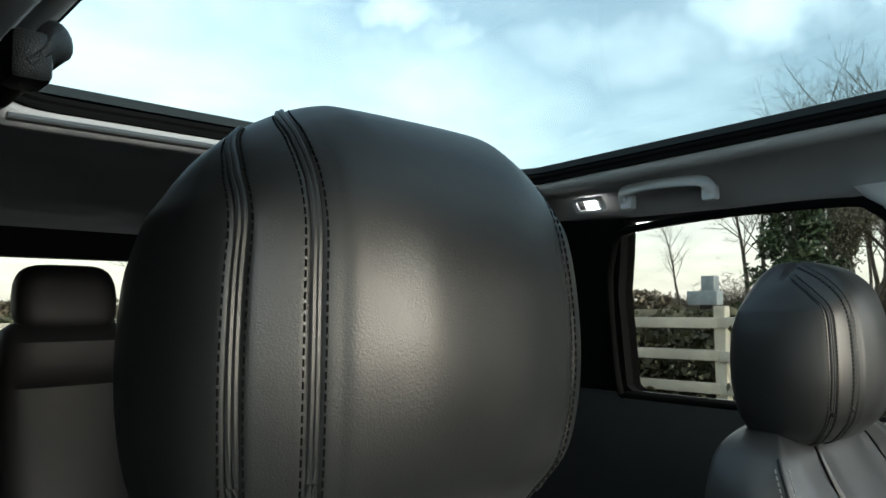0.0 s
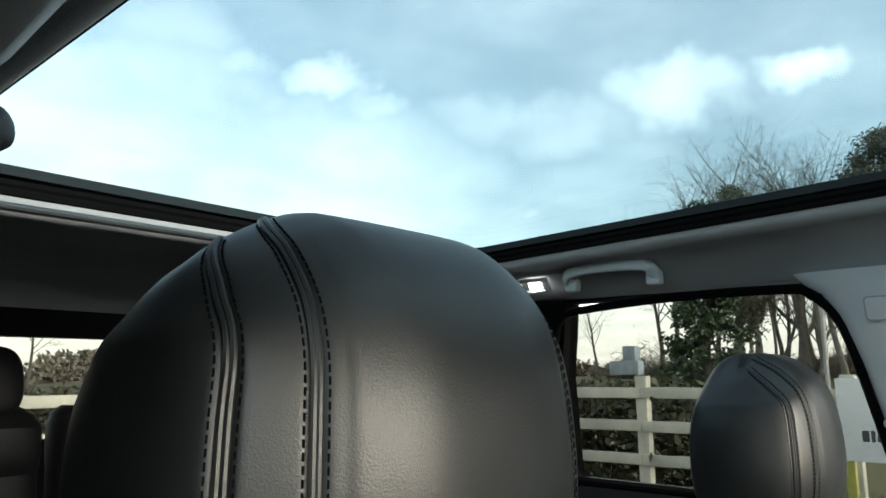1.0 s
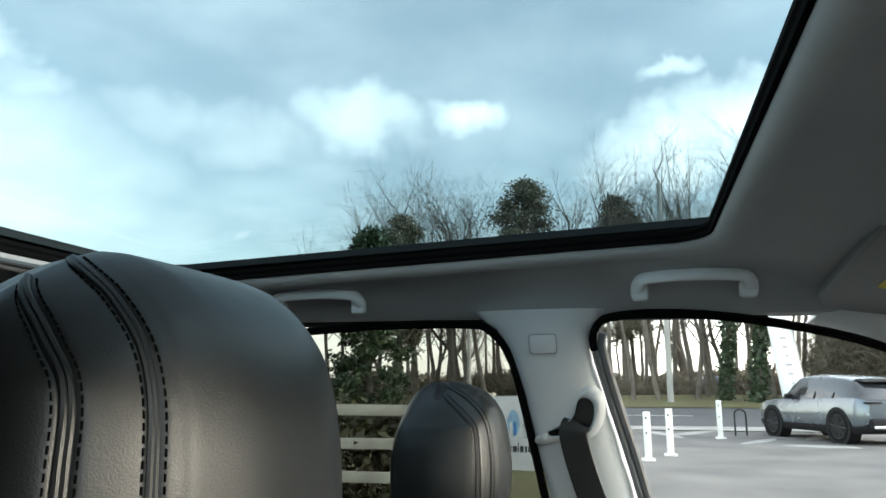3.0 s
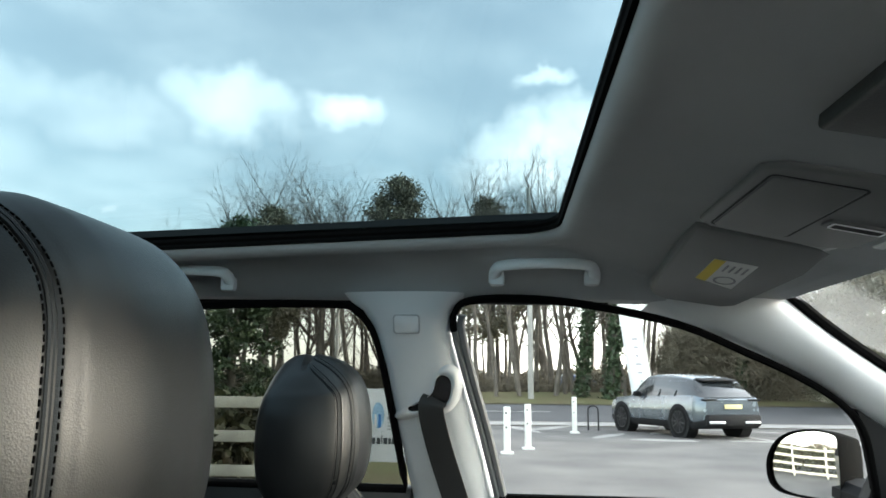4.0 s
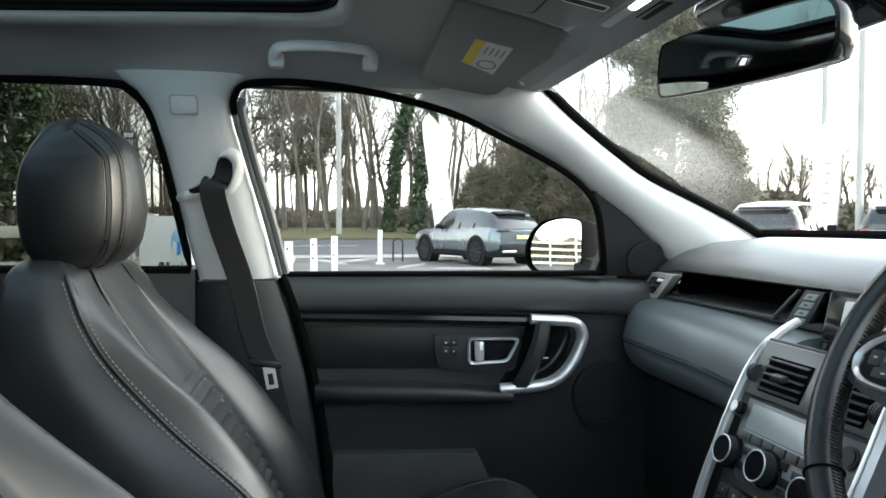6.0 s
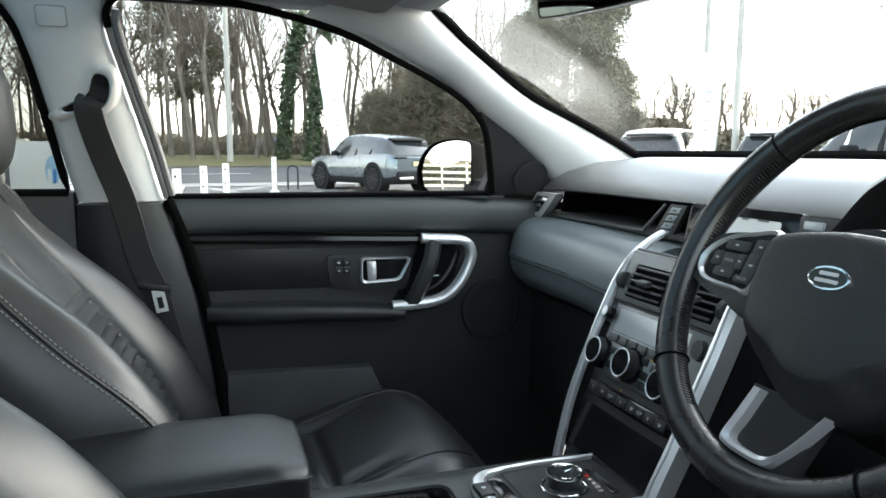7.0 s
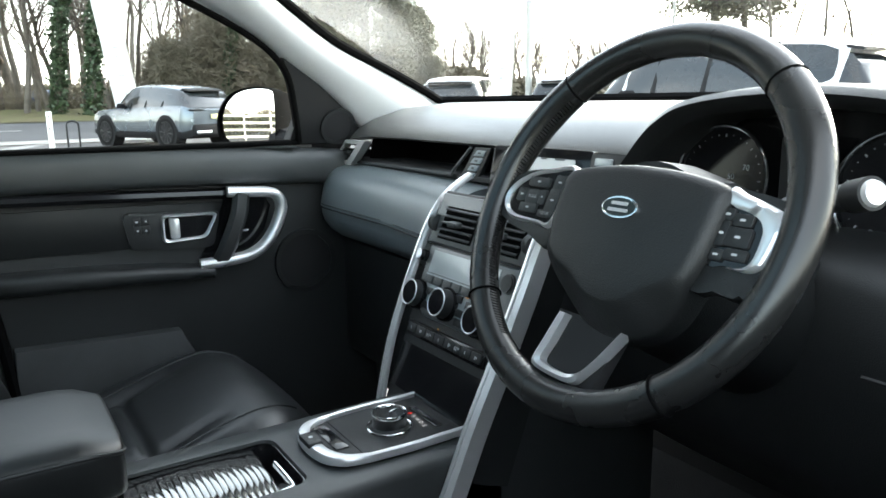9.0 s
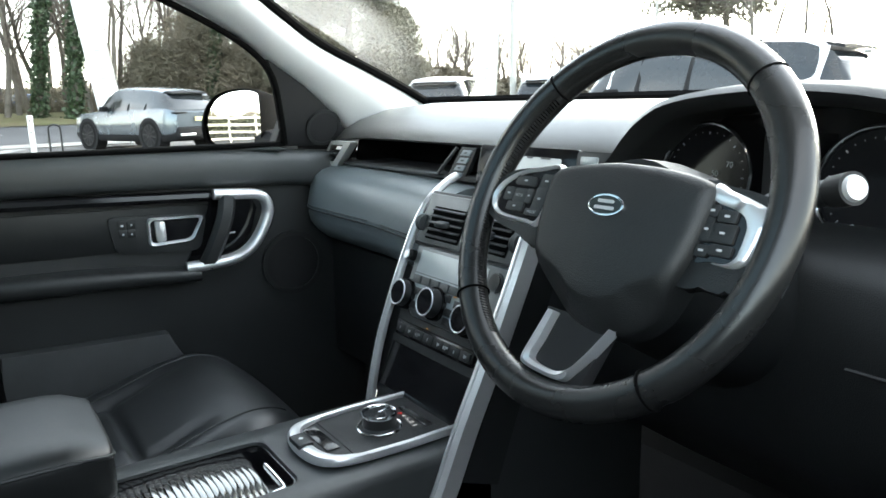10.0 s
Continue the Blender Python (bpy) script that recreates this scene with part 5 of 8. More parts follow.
    bm = bmesh.new()
    slab(bm, rounded(0.215, 0.074, 0.006), to, 0.012, 0.002)
    ds = part("display", bm, GLOSS, d, "gloss black central display")
    bm = bmesh.new()
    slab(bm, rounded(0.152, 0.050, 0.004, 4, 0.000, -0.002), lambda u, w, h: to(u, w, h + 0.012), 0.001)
    part("screen", bm, SCREEN, ds, "screen with its sky reflection painted pale")
    for k, (u, w, l) in enumerate(((0.045, 0.022, 0.02), (0.012, 0.022, 0.012), (0.055, -0.018, 0.016))):
        bm = bmesh.new()
        slab(bm, rounded(l, 0.003, 0.001, 2, u, w), lambda a, b, h: to(a, b, h + 0.0132), 0.0005)
        part("mark", bm, INK_DARK, ds)
    bm = bmesh.new()
    to2 = plane_map((0.150, 0.858, 1.068), (1, 0, 0), (0, 0.2, 1))
    slab(bm, rounded(0.085, 0.060, 0.004), to2, 0.010, 0.002)
    sw = part("switch_panel", bm, PLASTIC_HARD, d)
    for k in range(3):
        bm = bmesh.new()
        slab(bm, rounded(0.030, 0.0105, 0.002, 3, -0.018, 0.018 - 0.0143 * k), lambda u, w, h: to2(u, w, h + 0.010), 0.003, 0.001)
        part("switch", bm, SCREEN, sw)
    # instrument hood
    arch = [(0.163, 1.070), (0.191, 1.094), (0.211, 1.116), (0.236, 1.137), (0.270, 1.154), (0.332, 1.164), (0.41, 1.167), (0.50, 1.158), (0.57, 1.133), (0.62, 1.090), (0.64, 1.055)]
    arch = [(p.x, p.z) for p in smooth_path([Vector((x, 0, z)) for x, z in arch], 4)]
    bm = bmesh.new()
    rings = []
    for y, f, dz in ((0.845, 0.965, -0.010), (0.828, 0.985, -0.003), (0.822, 1.0, 0.004), (0.830, 1.02, 0.010), (0.86, 1.03, 0.013), (0.95, 1.03, 0.012), (1.10, 1.0, -0.004), (1.22, 0.95, -0.035)):
        rings.append([Vector((0.40 + (x - 0.40) * f, y, z + dz * max(0.0, min(1.0, (z - 1.07) / 0.06)))) for x, z in arch])
    loft(bm, rings, closed=False, cap=False)
    inner = [[Vector((0.40 + (x - 0.40) * f, y, 1.05 + (z - 1.05) * f)) for x, z in arch] for y, f in ((0.845, 0.955), (0.90, 0.93), (0.96, 0.90))]
    loft(bm, [rings[0]] + inner, closed=False, cap=False)
    bmesh.ops.remove_doubles(bm, verts=bm.verts, dist=0.0004)
    part("instrument_hood", bm, PLASTIC_HARD, d, "black hood over the instruments", angle=60)
    bm = bmesh.new()
    slab(bm, [(0.17, 1.00), (0.63, 1.00), (0.62, 1.08), (0.56, 1.125), (0.41, 1.153), (0.27, 1.142), (0.20, 1.09)], plane_map((0, 0.945, 0), (1, 0, 0), (0, 0, 1)), 0.01)
    part("instrument_back", bm, GLOSS, d)
    circ = lambda r, a0=0.0, a1=2 * math.pi, n=48: [(r * math.cos(a0 + (a1 - a0) * k / n), r * math.sin(a0 + (a1 - a0) * k / n)) for k in range(n)]
    for cx in (0.268, 0.464):
        to = plane_map((cx, 0.900, 1.0757), (1, 0, 0), (0, 0.12, 1))
        bm = bmesh.new()
        sweep(bm, [to(0.0605 * math.cos(a), 0.0605 * math.sin(a)) for a in [2 * math.pi * k / 64 for k in range(64)]], circle_prof(0.0022, 8), up=(0, -1, 0.12), closed=True)
        g = part("gauge", bm, CHROME_BRIGHT, d, "round gauge with chrome ring")
        bm = bmesh.new()
        slab(bm, circ(0.0595), lambda u, w, h, f=to: f(u, w, h - 0.008), 0.004)
        part("dial", bm, GLOSS, g, "black dial face")
        for k in range(25):
            a = radians(225 - 270 * k / 24)
            bm = bmesh.new()
            r0 = 0.0495 if k % 4 else 0.0475
            w0 = 0.0004 if k % 4 else 0.0007
            ca, sa = math.cos(a), math.sin(a)
            slab(bm, [(r0 * ca - w0 * sa, r0 * sa + w0 * ca), (0.051 * ca - w0 * sa, 0.051 * sa + w0 * ca), (0.051 * ca + w0 * sa, 0.051 * sa - w0 * ca), (r0 * ca + w0 * sa, r0 * sa - w0 * ca)],
                 lambda u, w, h, f=to: f(u, w, h - 0.003), 0.0004)
            part("tick", bm, INK_GREY, g, smooth=False)
    to = plane_map((0.268, 0.900, 1.0757), (1, 0, 0), (0, 0.12, 1))
    g1 = [o for o in d.children if o.name.startswith("gauge")]
    words("numeral", "50", 0.0095, lambda x, y, z: to(x + 0.015, y + 0.003, 0.0), INK_PALE, g1[0])
    words("numeral", "70", 0.0095, lambda x, y, z: to(x + 0.033, y + 0.014, 0.0), INK_PALE, g1[0])
    to9 = plane_map((0.464, 0.900, 1.0757), (1, 0, 0), (0, 0.12, 1))
    words("numeral", "0", 0.012, lambda x, y, z: to9(x - 0.018, y - 0.040, 0.0), INK_WHITE, g1[1])
    bm = bmesh.new()
    box(bm, (0.366, 0.905, 1.090), (0.05, 0.006, 0.07), 0.003)
    part("info_screen", bm, DARK, d)
    bm = bmesh.new()
    box(bm, (0.498, 0.897, 1.078), (0.008, 0.002, 0.008))
    part("warning_lamp", bm, RED_LED, d, "small red warning lamp")
    bm = bmesh.new()
    box(bm, (0.365, 0.955, 0.985), (0.54, 0.05, 0.10), 0.01)
    part("lower_binnacle", bm, PLASTIC_HARD, d)
    # knee panel right of the column
    bm = bmesh.new()
    rings = []
    for x, y in ((0.16, 0.80), (0.28, 0.79), (0.45, 0.785), (0.52, 0.765), (0.60, 0.745), (0.70, 0.745)):
        rings.append([Vector((x, y + a, z)) for a, z in ((0.13, 1.04), (0.04, 1.035), (0.0, 1.01), (-0.005, 0.93), (0.0, 0.86), (0.03, 0.80), (0.09, 0.74), (0.2, 0.70))])
    loft(bm, rings)
    part("knee_panel", bm, PLASTIC_HARD, d, "black knee panel below the wheel", angle=60)
    bm = bmesh.new()
    tube(bm, [Vector((x, 0.738 + 0.004 * k, 0.952 - 0.0016 * k)) for k, x in enumerate([0.53 + 0.012 * j for j in range(14)])], 0.0018, 6)
    part("seam", bm, DARK, d)
    # centre sensor on top of the pad
    bm = bmesh.new()
    box(bm, (0.12, 1.18, 1.166), (0.07, 0.03, 0.014), 0.006, 3)
    part("sensor", bm, PLASTIC_HARD, d)
    return d


build_dashboard()

STACK = plane_map((0.0, 0.66, 0.73), (1, 0, 0), (0, 0.38, 1))     # u across, v up the face, w towards the driver
STACK_K = math.hypot(1, 0.38)


def st(x, z):
    """Face coordinates of a point at width x and height z."""
    return x, (z - 0.73) * STACK_K


def build_centre_stack():
    s = thing("centre_stack", "dark centre stack with radio, dials and silver side trims", "centre stack")
    bm = bmesh.new()
    slab(bm, [st(-0.122, 0.70), st(0.122, 0.70), st(0.122, 1.035), st(-0.122, 1.035)], lambda u, v, w: STACK(u, v, w - 0.06), 0.06, 0.004)
    part("face", bm, PLASTIC, s)
    bm = bmesh.new()
    slab(bm, [st(-0.118, 0.752), st(0.118, 0.752), st(0.112, 0.815), st(-0.112, 0.815)], lambda u, v, w: STACK(u, v, w), 0.002)
    part("storage_flap", bm, GLOSS, s, "gloss black storage flap")
    # upper vent panel
    bm = bmesh.new()
    slab(bm, [st(-0.120, 0.958), st(0.120, 0.958), st(0.120, 1.030), st(-0.112, 1.030)], lambda u, v, w: STACK(u, v, w), 0.010, 0.005)
    part("vent_panel", bm, PANEL_GREY, s, "dark grey vent panel")
    for c in (-0.050, 0.056):
        o = [st(c - 0.043, 0.966), st(c + 0.040, 0.966), st(c + 0.046, 1.012), st(c - 0.037, 1.012)]
        bm = bmesh.new()
        slab(bm, o, lambda u, v, w: STACK(u, v, w + 0.010), 0.0012)
        v = part("air_vent", bm, RUBBER, s, "centre air vent with horizontal slats")
        for k in range(5):
            z = 0.9705 + 0.0093 * k
            bm = bmesh.new()
            p = STACK(*st(c + (z - 0.989) * 0.12, z), 0.0125)
            box(bm, p, (0.080, 0.006, 0.0024), 0.001, rot=Matrix.Rotation(radians(8), 4, "X"))
            part("slat", bm, PLASTIC_PAD, v)
        bm = bmesh.new()
        box(bm, STACK(*st(c, 0.988), 0.0175), (0.024, 0.014, 0.009), 0.003)
        part("tab", bm, PLASTIC_PAD, v)
    for x in (-0.108, 0.112):
        bm = bmesh.new()
        p = STACK(*st(x, 0.986), 0.010)
        for k in range(3):
            cyl(bm, p + Vector((-0.004 + 0.004 * k, 0, 0)), p + Vector((-0.0022 + 0.004 * k, 0, 0)), 0.0125, n=24)
        part("thumb_wheel", bm, PLASTIC_PAD, s, "ribbed dark thumb wheel with silver edge")
    # radio
    bm = bmesh.new()
    slab(bm, [st(-0.112, 0.872), st(-0.088, 0.872), st(-0.080, 0.858), st(0.064, 0.858), st(0.072, 0.872), st(0.112, 0.872), st(0.114, 0.955), st(-0.108, 0.955)], lambda u, v, w: STACK(u, v, w), 0.008, 0.004)
    part("radio_panel", bm, PANEL_GREY, s, "dark grey radio panel")
    bm = bmesh.new()
    slab(bm, [st(-0.094, 0.918), st(0.070, 0.918), st(0.070, 0.949), st(-0.092, 0.949)], lambda u, v, w: STACK(u, v, w + 0.008), 0.001)
    part("radio_screen", bm, SCREEN, s, "radio display with its sky reflection painted pale grey")
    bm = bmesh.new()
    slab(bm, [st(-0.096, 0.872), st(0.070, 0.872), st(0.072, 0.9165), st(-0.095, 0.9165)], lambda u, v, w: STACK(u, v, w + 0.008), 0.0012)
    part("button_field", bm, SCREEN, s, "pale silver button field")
    for k in range(7):
        bm = bmesh.new()
        slab(bm, [st(-0.093 + 0.0235 * k, 0.903), st(-0.073 + 0.0235 * k, 0.903), st(-0.073 + 0.0235 * k, 0.9145), st(-0.093 + 0.0235 * k, 0.9145)], lambda u, v, w: STACK(u, v, w + 0.0092), 0.003, 0.001)
        part("preset_button", bm, PLASTIC_PAD, s)
    for x, z in ((-0.070, 0.893), (-0.074, 0.874), (-0.001, 0.897), (0.012, 0.880), (0.015, 0.868), (0.030, 0.893)):
        bm = bmesh.new()
        slab(bm, [st(x - 0.010, z - 0.005), st(x + 0.010, z - 0.005), st(x + 0.010, z + 0.005), st(x - 0.010, z + 0.005)], lambda u, v, w: STACK(u, v, w + 0.0092), 0.003, 0.001)
        part("small_button", bm, PLASTIC_HARD, s)
    bm = bmesh.new()
    slab(bm, [st(0.014, 0.9015), st(0.020, 0.9015), st(0.020, 0.9028), st(0.014, 0.9028)], lambda u, v, w: STACK(u, v, w + 0.0092), 0.001)
    part("amber_lamp", bm, AMBER_LED, s)

    def knob(x, z, r, h, face):
        a, b = STACK(*st(x, z), 0.006), STACK(*st(x, z), 0.006 + h)
        n = (b - a).normalized()
        bm = bmesh.new()
        cyl(bm, a, a + n * 0.009, r * 1.20, r * 1.16, 40)
        k = part("knob", bm, GLOSS, s, "black rotary knob with chrome ring")
        bm = bmesh.new()
        cyl(bm, a, b, r * 1.06, r * 0.97, 40)
        part("knob_body", bm, PLASTIC, k)
        bm = bmesh.new()
        q = n.to_track_quat("Z", "Y").to_matrix()
        sweep(bm, [b + q @ Vector((r * 0.93 * math.cos(t), r * 0.93 * math.sin(t), 0)) for t in [2 * math.pi * j / 40 for j in range(40)]], circle_prof(0.0010, 8), up=n, closed=True)
        part("ring", bm, CHROME, k, "satin chrome ring")
        bm = bmesh.new()
        cyl(bm, b - n * 0.001, b + n * 0.0006, r * 0.86, r * 0.84, 32)
        part("face", bm, face, k)

    knob(-0.101, 0.884, 0.0195, 0.020, GLOSS)
    knob(-0.022, 0.885, 0.0205, 0.024, GLOSS)
    knob(0.058, 0.880, 0.0195, 0.020, GLOSS)
    knob(-0.112, 0.938, 0.0070, 0.016, CHROME)
    a = STACK(*st(0.092, 0.935), 0.008)
    bm = bmesh.new()
    cyl(bm, a, STACK(*st(0.092, 0.935), 0.012), 0.013, n=28)
    part("start_button", bm, PLASTIC_PAD, s, "round dark start button")
    bm = bmesh.new()
    cyl(bm, a, STACK(*st(0.092, 0.935), 0.0135), 0.011, n=28)
    part("start_button_face", bm, PLASTIC_HARD, s)
    # lower switch strip, with the step of the panel above it
    bm = bmesh.new()
    slab(bm, soften([st(-0.111, 0.827), st(0.084, 0.827), st(0.084, 0.8475), st(-0.111, 0.8475)], 0.004), lambda u, v, w: STACK(u, v, w), 0.005, 0.0015)
    strip = part("switch_strip", bm, GLOSS, s, "gloss black strip of rocker switches")
    edges = (-0.107, -0.083, -0.058, -0.034, -0.008, 0.018, 0.032, 0.056, 0.080)
    for k, (x0, x1) in enumerate(zip(edges, edges[1:])):
        bm = bmesh.new()
        slab(bm, [st(x0 + 0.0008, 0.831), st(x1 - 0.0008, 0.831), st(x1 - 0.0008, 0.8435), st(x0 + 0.0008, 0.8435)], lambda u, v, w: STACK(u, v, w + 0.005), 0.003, 0.001)
        b = part("rocker_switch", bm, PLASTIC_HARD, strip)
        x = (x0 + x1) / 2
        bm = bmesh.new()
        for dx, dz, hw, hh in (((-0.005, 0, 0.0013, 0.0022), (-0.001, 0, 0.0008, 0.0026), (0.003, 0.001, 0.0016, 0.0012)) if k % 3 == 2 else ((0.0, 0.0, 0.0014, 0.0022), (0.003, 0.0006, 0.0010, 0.0014)) if k % 3 else ((0.0, 0.0, 0.0010, 0.0020),)):
            slab(bm, [st(x + dx - hw, 0.8370 + dz - hh), st(x + dx + hw, 0.8370 + dz - hh), st(x + dx + hw, 0.8370 + dz + hh), st(x + dx - hw, 0.8370 + dz + hh)], lambda u, v, w: STACK(u, v, w + 0.0081), 0.0003)
        part("mark", bm, INK_GREY if k < 4 else INK_PALE, b)
    bm = bmesh.new()
    slab(bm, [st(-0.040, 0.8485), st(-0.036, 0.8485), st(-0.036, 0.8497), st(-0.040, 0.8497)], lambda u, v, w: STACK(u, v, w + 0.001), 0.001)
    part("amber_lamp", bm, AMBER_LED, s)
    # silver side trims
    left = [(-0.150, 0.838, 1.050), (-0.140, 0.816, 1.044), (-0.130, 0.786, 1.030), (-0.126, 0.765, 1.012), (-0.126, 0.742, 0.975), (-0.126, 0.706, 0.895), (-0.126, 0.676, 0.815), (-0.126, 0.655, 0.727), (-0.126, 0.645, 0.66)]
    right = [(0.150, 0.838, 1.050), (0.140, 0.816, 1.044), (0.130, 0.786, 1.026), (0.126, 0.766, 1.006), (0.126, 0.728, 0.925), (0.126, 0.690, 0.845), (0.126, 0.655, 0.775), (0.126, 0.624, 0.705), (0.126, 0.612, 0.68)]
    for p, dep in ((left, 0.012), (right, 0.034)):
        bm = bmesh.new()
        sweep(bm, smooth_path(p, 8), rect_prof(0.011 if dep < 0.02 else 0.018, dep, 0.3), up=(0, -1, 0.3))
        part("side_trim", bm, STEEL_BRUSH, s, "brushed silver side trim")
        bm = bmesh.new()
        q = [Vector(v) + Vector((0, -dep * 0.52, dep * 0.16)) for v in p]
        sweep(bm, smooth_path(q, 8), rect_prof(0.005, 0.004, 0.3), up=(0, -1, 0.3))
        part("trim_edge", bm, CHROME, s, "polished edge")
    bm = bmesh.new()
    slab(bm, [(0.625, 0.70), (0.86, 1.05), (0.98, 1.05), (0.98, 0.45), (0.60, 0.45)], lambda u, v, w: Vector((0.112 + w, u, v)), 0.008)
    part("side_panel", bm, PLASTIC_PAD, s, "charcoal side panel")
    bm = bmesh.new()
    slab(bm, [(0.655, 0.70), (0.86, 1.03), (0.98, 1.03), (0.98, 0.45), (0.64, 0.45)], lambda u, v, w: Vector((-0.112 - w, u, v)), 0.008)
    part("side_panel", bm, PLASTIC, s)
    return s


build_centre_stack()


def build_console():
    c = thing("centre_console", "black centre console with silver framed gear selector", "centre console")
    Z = 0.745
    # body as a frame round the cubby
    bm = bmesh.new()
    prof_in = rounded(0.130, 0.195, 0.018, 5, 0.012, 0.357)
    prof_out = rounded(0.214, 0.700, 0.02, 5, 0.013, 0.365)
    mid = rounded(0.206, 0.692, 0.018, 5, 0.013, 0.365)
    loft(bm, [[Vector((x, y, 0.40)) for x, y in prof_out], [Vector((x, y, Z - 0.012)) for x, y in prof_out], [Vector((x, y, Z - 0.004)) for x, y in mid], [Vector((x * 0.97, 0.365 + (y - 0.365) * 0.985, Z)) for x, y in mid],
              [Vector((x * 1.03, 0.362 + (y - 0.362) * 1.02, Z)) for x, y in prof_in], [Vector((x, y, Z - 0.006)) for x, y in prof_in], [Vector((x, y, Z - 0.045)) for x, y in prof_in]], cap=False)
    part("body", bm, PLASTIC_PAD, c, "charcoal soft plastic body", angle=50)
    bm = bmesh.new()
    slab(bm, prof_in, lambda u, v, w: Vector((u, v, Z - 0.040 + w)), 0.004)
    part("cubby_floor", bm, GLOSS, c)
    bm = bmesh.new()
    loft(bm, [[Vector((0.012 + (x - 0.012) * f, 0.357 + (y - 0.357) * f, z)) for x, y in prof_in] for f, z in ((1.0, Z - 0.0035), (0.985, Z - 0.0035), (0.98, Z - 0.006), (0.98, Z - 0.040))], cap=False)
    part("cubby_liner", bm, GLOSS, c, "gloss black liner")
    # roller blind
    for k in range(22):
        f = k / 21
        y = 0.270 + 0.160 * f
        z = Z - 0.022 + 0.006 * math.sin(f * math.pi)
        bm = bmesh.new()
        box(bm, (0.012, y, z), (0.124, 0.0068, 0.002), 0.0005, rot=Matrix.Rotation(radians(5.5 + 0.5 * math.sin(k * 2.3)), 4, "Y") @ Matrix.Rotation(radians(0.7 * math.sin(k * 1.7)), 4, "X"))
        part("blind_slat", bm, BLIND, c)
    bm = bmesh.new()
    path = smooth_path([(0.068, 0.425, Z - 0.010), (0.068, 0.436, Z - 0.009), (0.062, 0.440, Z - 0.009), (0.030, 0.441, Z - 0.009), (0.000, 0.441, Z - 0.009)], 4)
    sweep(bm, path, rect_prof(0.005, 0.008, 0.3))
    part("blind_grip", bm, CHROME_BRIGHT, c, "bright metal blind grip")
    # selector plate and chrome surround
    bm = bmesh.new()
    plate = [(-0.050, 0.490), (0.055, 0.490), (0.076, 0.520), (0.080, 0.58), (0.078, 0.676), (-0.077, 0.676), (-0.078, 0.58), (-0.074, 0.520)]
    narrow = lambda x: 0.0155 + 0.82 * x
    slab(bm, plate, lambda u, v, w: Vector((narrow(u), v, Z + w)), 0.008, 0.002)
    part("selector_plate", bm, PLASTIC_HARD, c, "dark selector plate")
    ring = smooth_path([Vector((narrow(x), y, Z + 0.008)) for x, y in ((-0.045, 0.486), (0.0, 0.480), (0.048, 0.486), (0.076, 0.512), (0.084, 0.58), (0.083, 0.64), (0.0825, 0.672), (0.081, 0.679), (0.072, 0.680), (0.0, 0.680), (-0.070, 0.680), (-0.079, 0.679), (-0.0805, 0.672), (-0.081, 0.64), (-0.083, 0.58), (-0.074, 0.512))], 5, closed=True)
    bm = bmesh.new()
    sweep(bm, ring, rect_prof(0.006, 0.012, 0.3), closed=True)
    part("surround", bm, CHROME, c, "satin silver selector surround")
    bm = bmesh.new()
    sweep(bm, smooth_path([(narrow(x), y, z) for x, y, z in ((-0.079, 0.535, Z + 0.0095), (-0.070, 0.507, Z + 0.0095), (-0.046, 0.490, Z + 0.0095), (0.0, 0.485, Z + 0.0095), (0.046, 0.490, Z + 0.0095), (0.070, 0.507, Z + 0.0095), (0.079, 0.535, Z + 0.0095))], 10), [(-0.010, -0.006), (0.010, -0.006), (0.010, 0.000), (0.007, 0.0045), (0.0, 0.006), (-0.007, 0.0045), (-0.010, 0.000)], scale=lambda t: 0.35 + 0.65 * math.sin(math.pi * t) ** 0.5 if 0 < t < 1 else 0.35)
    part("rear_bezel", bm, CHROME, c, "wide satin silver rear bezel")
    bm = bmesh.new()
    box(bm, (0.010, 0.485, Z + 0.0145), (0.034, 0.020, 0.008), 0.003)
    pb = part("parking_switch", bm, PLASTIC, c, "black parking brake switch")
    bm = bmesh.new()
    cyl(bm, (0.010, 0.485, Z + 0.0184), (0.010, 0.485, Z + 0.0188), 0.003, n=12)
    part("mark", bm, INK_WHITE, pb)
    bm = bmesh.new()
    box(bm, (0.017, 0.5285, Z + 0.0083), (0.118, 0.0012, 0.0014))
    part("plate_joint", bm, DARK, c)
    bm = bmesh.new()
    box(bm, (0.006, 0.513, Z + 0.0085), (0.074, 0.018, 0.003), 0.001)
    part("tray", bm, GLOSS, c)
    bm = bmesh.new()
    dx, dy = 0.020, 0.590
    circ = [2 * math.pi * k / 48 for k in range(48)]
    sweep(bm, [Vector((dx + 0.0285 * math.cos(t), dy + 0.0285 * math.sin(t), Z + 0.009)) for t in circ], circle_prof(0.0018, 8), closed=True)
    part("selector_ring", bm, CHROME_BRIGHT, c)
    bm = bmesh.new()
    loft(bm, [[Vector((dx + r * math.cos(t), dy + r * math.sin(t), Z + 0.008 + h)) for t in circ] for r, h in ((0.0255, 0.0), (0.0240, 0.003), (0.0222, 0.004), (0.0218, 0.016), (0.0225, 0.017))])
    k = part("selector_dial", bm, PLASTIC, c, "black rotary gear selector with chrome rim")
    bm = bmesh.new()
    loft(bm, [[Vector((dx + r * math.cos(t), dy + r * math.sin(t), Z + 0.0245 + h)) for t in circ] for r, h in ((0.0222, 0.0), (0.0230, 0.001), (0.0230, 0.0045), (0.0222, 0.0058), (0.0208, 0.0052), (0.0200, 0.0035))], cap=False)
    part("rim", bm, CHROME_BRIGHT, k, "polished chrome rim")
    bm = bmesh.new()
